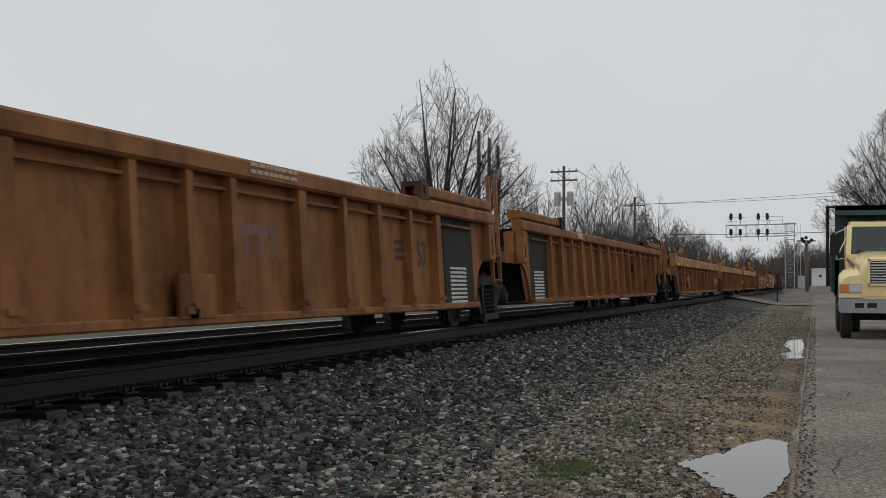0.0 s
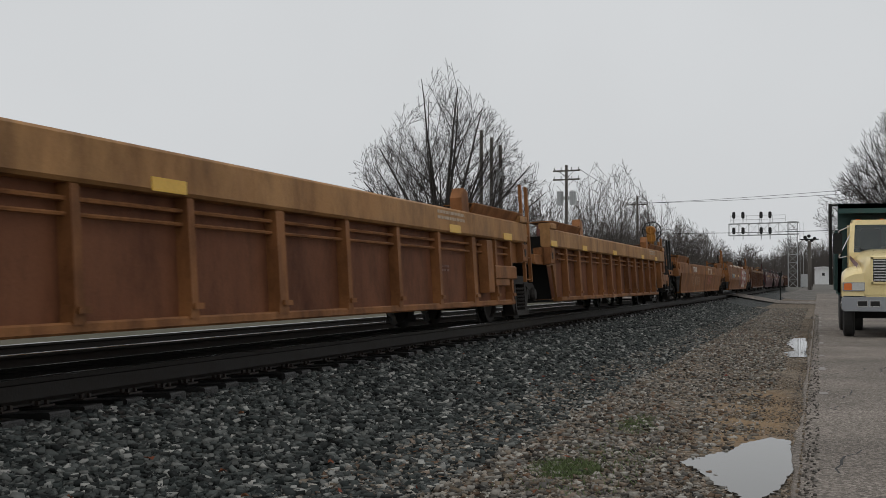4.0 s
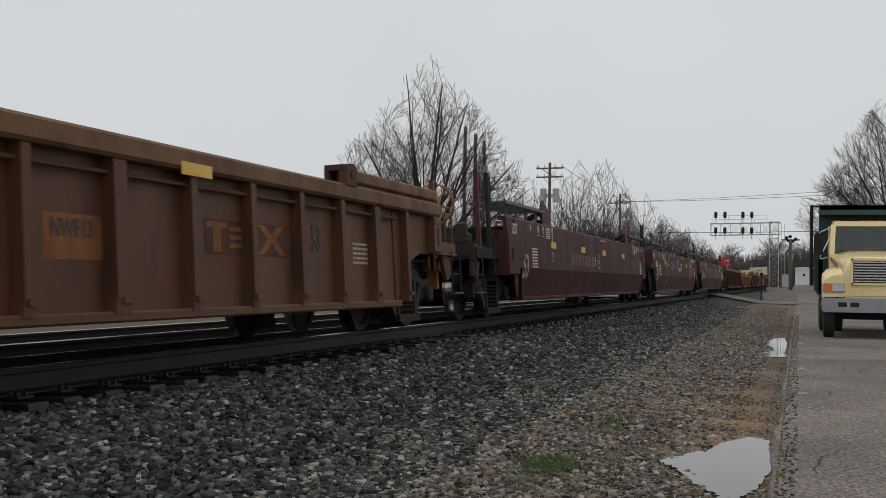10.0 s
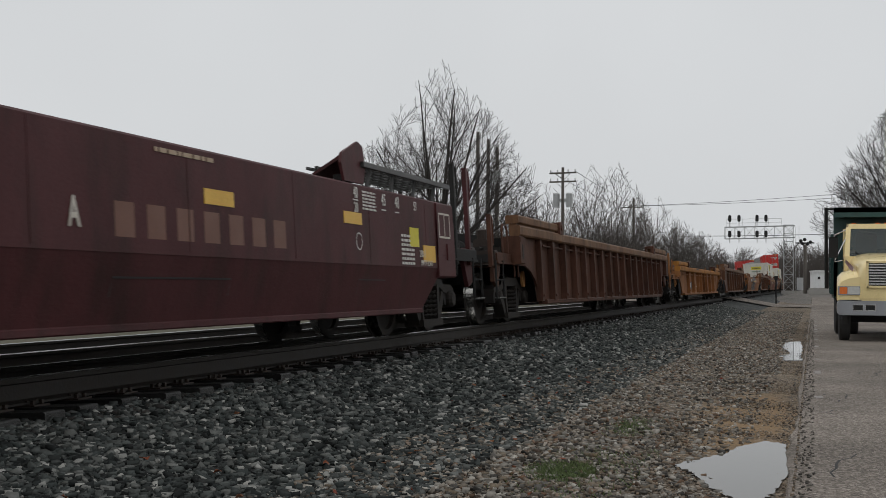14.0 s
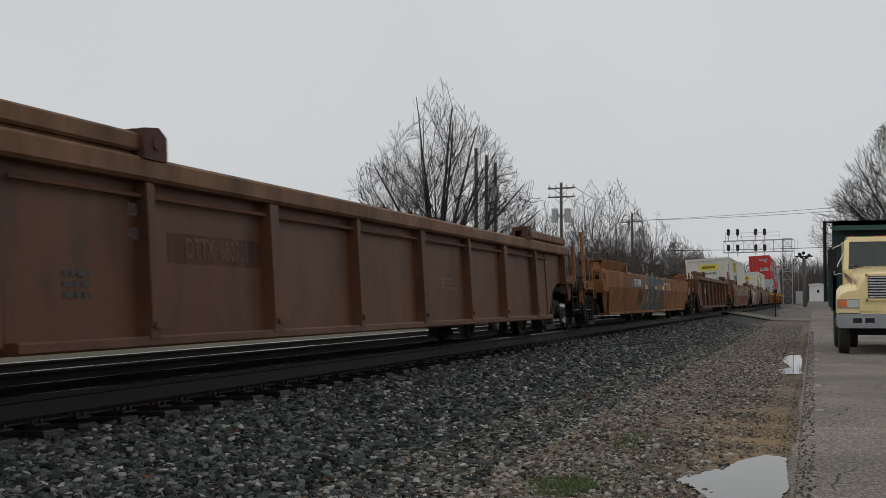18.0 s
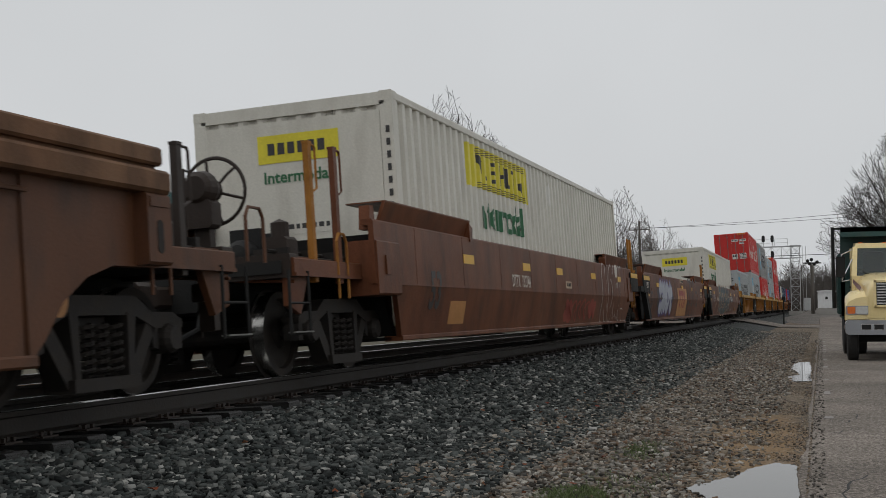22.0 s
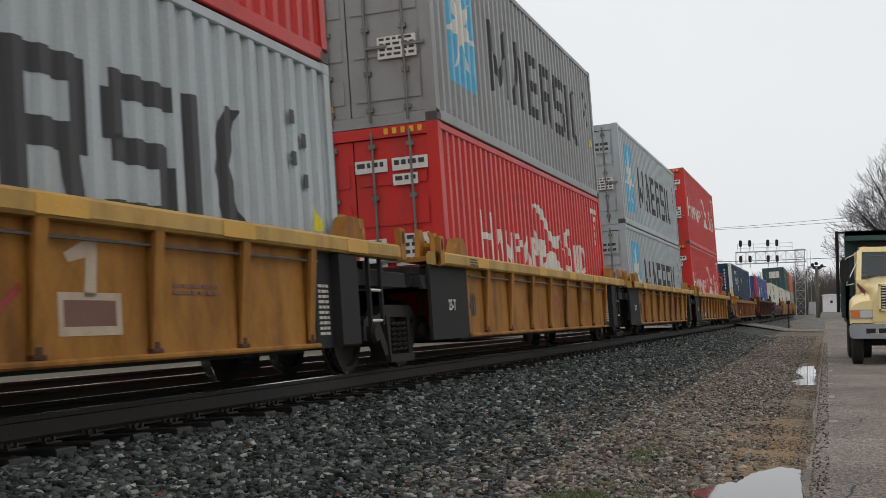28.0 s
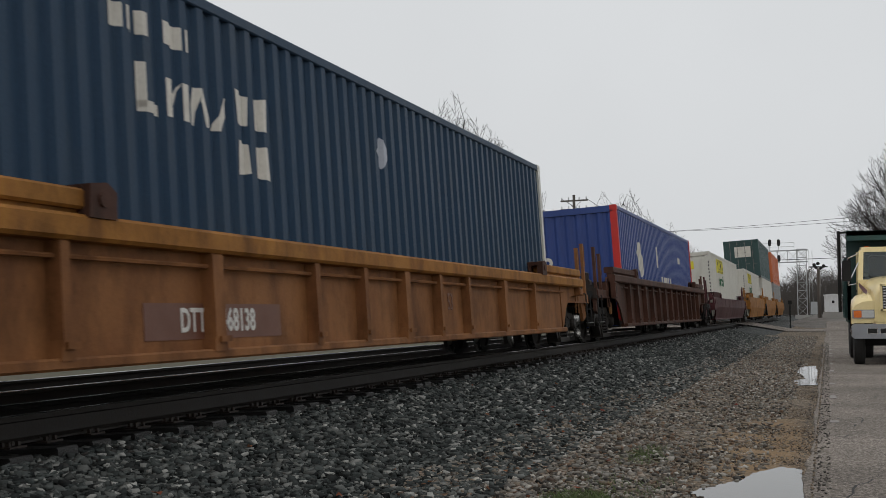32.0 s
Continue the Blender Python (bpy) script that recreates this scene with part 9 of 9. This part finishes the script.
def cream_box(key):
    b, S, H = BOXES[key], box_skin(16.154, 2.59), HC
    X = -5.3 if key == "jb2" else -4.9
    Z = H - 0.51
    paint(b, "yellow_sign", [rect(X, X + 3.75, Z - 0.31, Z + 0.31)], "s_sign", S, 0.003, "bright yellow sign panel")
    polys = [rect(X + q, X + q + 0.07, Z - 0.16, Z + 0.16) for q in (1.05, 1.36, 1.62, 1.85, 2.1, 2.3, 2.5, 2.72)]
    polys += [rect(X + q, X + q + 0.2, Z + r, Z + r + 0.06) for q, r in ((1.36, 0.1), (1.36, -0.16), (1.36, -0.03), (1.9, -0.03), (2.3, -0.16), (2.62, 0.1), (0.95, -0.16))]
    polys += [[(X + 0.4, Z + 0.24), (X + 0.9, Z + 0.12), (X + 0.75, Z - 0.1), (X + 0.62, Z + 0.06)], [(X + 3.0, Z - 0.02), (X + 3.4, Z - 0.24), (X + 3.3, Z + 0.02)]]
    paint(b, "dark_blocks", polys, "ink", S, 0.006)
    paint(b, "sign_line", [rect(X + 0.5, X + 3.5, Z + 0.2 + 0.035 * k, Z + 0.212 + 0.035 * k) for k in range(3)] + [rect(X + 0.5, X + 3.5, Z - 0.3 + 0.035 * k, Z - 0.288 + 0.035 * k) for k in range(3)], "ink", S, 0.006)
    skin_text(b, "Intermodal", 0.66, "s_green", X + 1.85, Z - 0.68, S, 0.95, 0.014, "green_lettering", 0.01)
    paint(b, "diamond_mark", [[(X + 5.3, Z), (X + 5.5, Z - 0.24), (X + 5.7, Z), (X + 5.5, Z + 0.24)]], "boxrail", S, 0.004)
    e = -8.077
    part("end_panel", Shape().box(e - 0.004, e + 0.014, -1.13, 1.13, 0.2, H - 0.22), "boxwhite", b)
    for z in (0.35, 0.75, 1.1):
        part("end_rib", Shape().box(e - 0.03, e + 0.01, -1.12, 1.12, z, z + 0.1, 0.01), "boxwhite", b)
    part("sign_plate", Shape().box(e - 0.012, e - 0.004, -0.6, 0.45, H - 0.72, H - 0.38), "s_sign", b, "yellow sign on the container's end")
    s = Shape()
    for k in range(6):
        s.box(e - 0.015, e - 0.012, -0.42 + 0.13 * k, -0.33 + 0.13 * k, H - 0.62, H - 0.48)
    part("dark_bar", s, "ink", b)
    me = letters("Intermodal", 0.2, 0.004)
    me.transform(Matrix.Rotation(radians(-90), 4, "Z"))
    part("green_lettering", me, "s_green", b, at=pose(e - 0.012, -0.05, H - 0.9))
    s = Shape()
    for k in range(10):
        s.box(e - 0.004 - 0.004, e - 0.002, -1.245, -1.2, H - 0.5 - 0.15 * k, H - 0.42 - 0.15 * k)
    part("code_bar", s, "ink", b)["kind"] = "stuff"
    sticker(b, e - 0.004, -0.5, 0.3, 1.3, 1.45, "boxwhite", 1)


for key in ("jb1", "jb2", "w1", "w2"):
    cream_box(key)


def navy_box(key):
    b, S, H = BOXES[key], box_skin(16.154, 2.59), HC
    x, z = -5.3, 1.9
    polys = [rect(x, x + 0.12, z - 0.25, z + 0.3), rect(x, x + 0.45, z - 0.3, z - 0.16), rect(x + 0.55, x + 0.67, z - 0.28, z + 0.2), rect(x + 0.95, x + 1.07, z - 0.28, z + 0.2), [(x + 0.67, z + 0.2), (x + 0.81, z - 0.1), (x + 0.95, z + 0.2), (x + 0.81, z + 0.05)],
             [(x + 1.15, z - 0.28), (x + 1.28, z - 0.28), (x + 1.42, z + 0.22), (x + 1.3, z + 0.22)], [(x + 1.48, z - 0.28), (x + 1.6, z - 0.28), (x + 1.42, z + 0.2), (x + 1.38, z + 0.05)],
             [(x + 1.7, z - 0.28), (x + 1.85, z - 0.28), (x + 2.15, z + 0.22), (x + 2.0, z + 0.22)]]
    cx = x + 2.55
    for k in range(4):
        a = math.pi / 4 + k * math.pi / 2
        ux, uz = math.cos(a), math.sin(a)
        polys.append([(cx + 0.3 * ux - 0.2 * uz, z + 0.3 * uz + 0.2 * ux), (cx + 0.55 * ux, z + 0.55 * uz + 0.0), (cx + 0.3 * ux + 0.2 * uz, z + 0.3 * uz - 0.2 * ux), (cx + 0.12 * ux, z + 0.12 * uz)])
    letters_in = [[(x + 0.12 + (p - x) * 0.66, 1.99 + (q - z) * 0.62) for p, q in ring] for ring in polys[:8]]
    logo = [[(-3.36 + (p - cx) * 0.78, 1.86 + (q - z) * 0.95) for p, q in ring] for ring in polys[8:]]
    for ring in letters_in + logo:
        paint(b, "white_mark", [ring], "s_cream", S, 0.004)
    paint(b, "diamond_mark", [[(-0.25, 2.12), (-0.03, 1.94), (0.18, 2.12), (-0.03, 2.3)]], "s_silver", S, 0.004)
    paint(b, "code_bars", [rect(x - 0.2 + 0.17 * k, x - 0.09 + 0.17 * k, H - 0.52, H - 0.34) for k in (0, 1, 2, 4, 5, 6)], "s_cream", S, 0.004)
    e = -8.06
    s = Shape()
    for k in range(4):
        s.box(e - 0.006, e, -0.3 + 0.14 * k - 0.03, -0.3 + 0.14 * k + 0.05, 1.58, 1.7)
    s.box(e - 0.006, e, -0.62, -0.45, 1.52, 1.8)
    for k in range(7):
        s.box(e - 0.006, e, -0.96, -0.9, 2.5 - 0.16 * k, 2.59 - 0.16 * k)
    part("white_bar", s, "s_cream", b)["kind"] = "stuff"
    part("yellow_strip", Shape().box(-8.085, -8.078, -1.27, -1.2, 0.4, 1.6), "yellowplate", b)


navy_box("navy")
S = box_skin(16.154, 2.59)
paint(BOXES["blue"], "white_mark", [blob(-4.6, 1.7, 0.9, 0.9, 401, 2, 0.2), rect(-1.2, -0.9, 1.6, 2.2), rect(4.0, 4.6, 1.9, 2.1)] + [rect(-0.5 + 0.5 * k, -0.15 + 0.5 * k, 0.9, 1.35) for k in range(5)], "s_cream", S, 0.004)
me = letters("53", 0.6, 0.01)
me.transform(Matrix.Rotation(radians(-90), 4, "Z"))
part("size_mark", me, "s_cream", BOXES["blue"], at=pose(-8.07, 0.6, 1.5))
part("pale_plate", Shape().box(-8.087, -8.075, -0.7, 0.5, 1.6, 2.4), "s_cream", BOXES["gr"])


# ---- rails, ties and loose stones ----
track(0, CANT, "track_1", 3.2, "mainline track with polished rails on creosoted timber ties")
track(4.05, 0, "track_2", 1.0, "second track behind the train on timber ties", 0.17)


def spread(x0, x1, power, y0, y1, bias=1.0):
    def where(rng, n):
        x = x0 + (x1 - x0) * rng.uniform(0, 1, n) ** power
        y = y0 + (y1 - y0) * rng.uniform(0, 1, n) ** bias
        keep = np.array([not in_puddle(a + d, b + e) for a, b, d, e in zip(x, y, rng.normal(0, 0.14, n), rng.normal(0, 0.05, n))])
        return np.stack([x, y], 1)[keep]
    return where


def on_verge(rng, n):
    """Verge stones, thinned out where clay is washed over them."""
    xy = spread(4.8, 64, 1.65, 0.5, 2.9, 0.85)(rng, n)
    clay = ((xy[:, 0] - 12.2) / 3.4) ** 2 + ((xy[:, 1] - 0.62) / 0.62) ** 2
    return xy[(clay > 1.15) | (rng.uniform(0, 1, len(xy)) < 0.5)]


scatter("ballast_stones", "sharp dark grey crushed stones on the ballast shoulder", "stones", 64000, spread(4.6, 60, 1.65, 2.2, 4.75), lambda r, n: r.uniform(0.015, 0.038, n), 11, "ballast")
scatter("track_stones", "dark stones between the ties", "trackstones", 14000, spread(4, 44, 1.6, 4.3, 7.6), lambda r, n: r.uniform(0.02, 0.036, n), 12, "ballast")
scatter("verge_stones", "grey and tan stones on the verge", "pebbles", 88000, on_verge, lambda r, n: 0.007 + 0.023 * r.uniform(0, 1, n) ** 1.5, 13, "gravel")
scatter("verge_grit", "fine brown grit beside the road", "grit", 30000, spread(5.5, 46, 1.7, 0.12, 1.3, 1.3), lambda r, n: r.uniform(0.004, 0.013, n), 14, "gravel")
scatter("edge_crumbs", "dark crumbs of broken asphalt along the road's edge", "crumbs", 3200, spread(5.0, 50, 1.7, 0.26, 0.0, 1.6), lambda r, n: r.uniform(0.004, 0.014, n), 15, "gravel")


def motions():
    for ob, c, z in RUNNING:
        rows = [(0, c)]
        t = 0.0
        while c - SPEED * t > 170 and t < 31:
            t += 0.5
            rows.append((t, c - SPEED * t))
        rows.append((32, c - SPEED * 32))
        walk(ob, [(tt, track_pose(s) @ pose(0, 0, z)) for tt, s in rows])
    turn = math.degrees(SPEED / 0.42 / FPS)
    first = {}
    for ob, x in WHEELSETS:
        if x not in first:
            walk(ob, [(i / FPS, pose(x, 0, 0.42, 0, -turn * i, 0)) for i in range(32 * FPS + 1)])
            first[x] = ob
        else:
            keys = first[x].animation_data
            ob.rotation_mode = "QUATERNION"
            ob.animation_data_create()
            ob.animation_data.action = keys.action
            ob.animation_data.action_slot = keys.action_slot


motions()
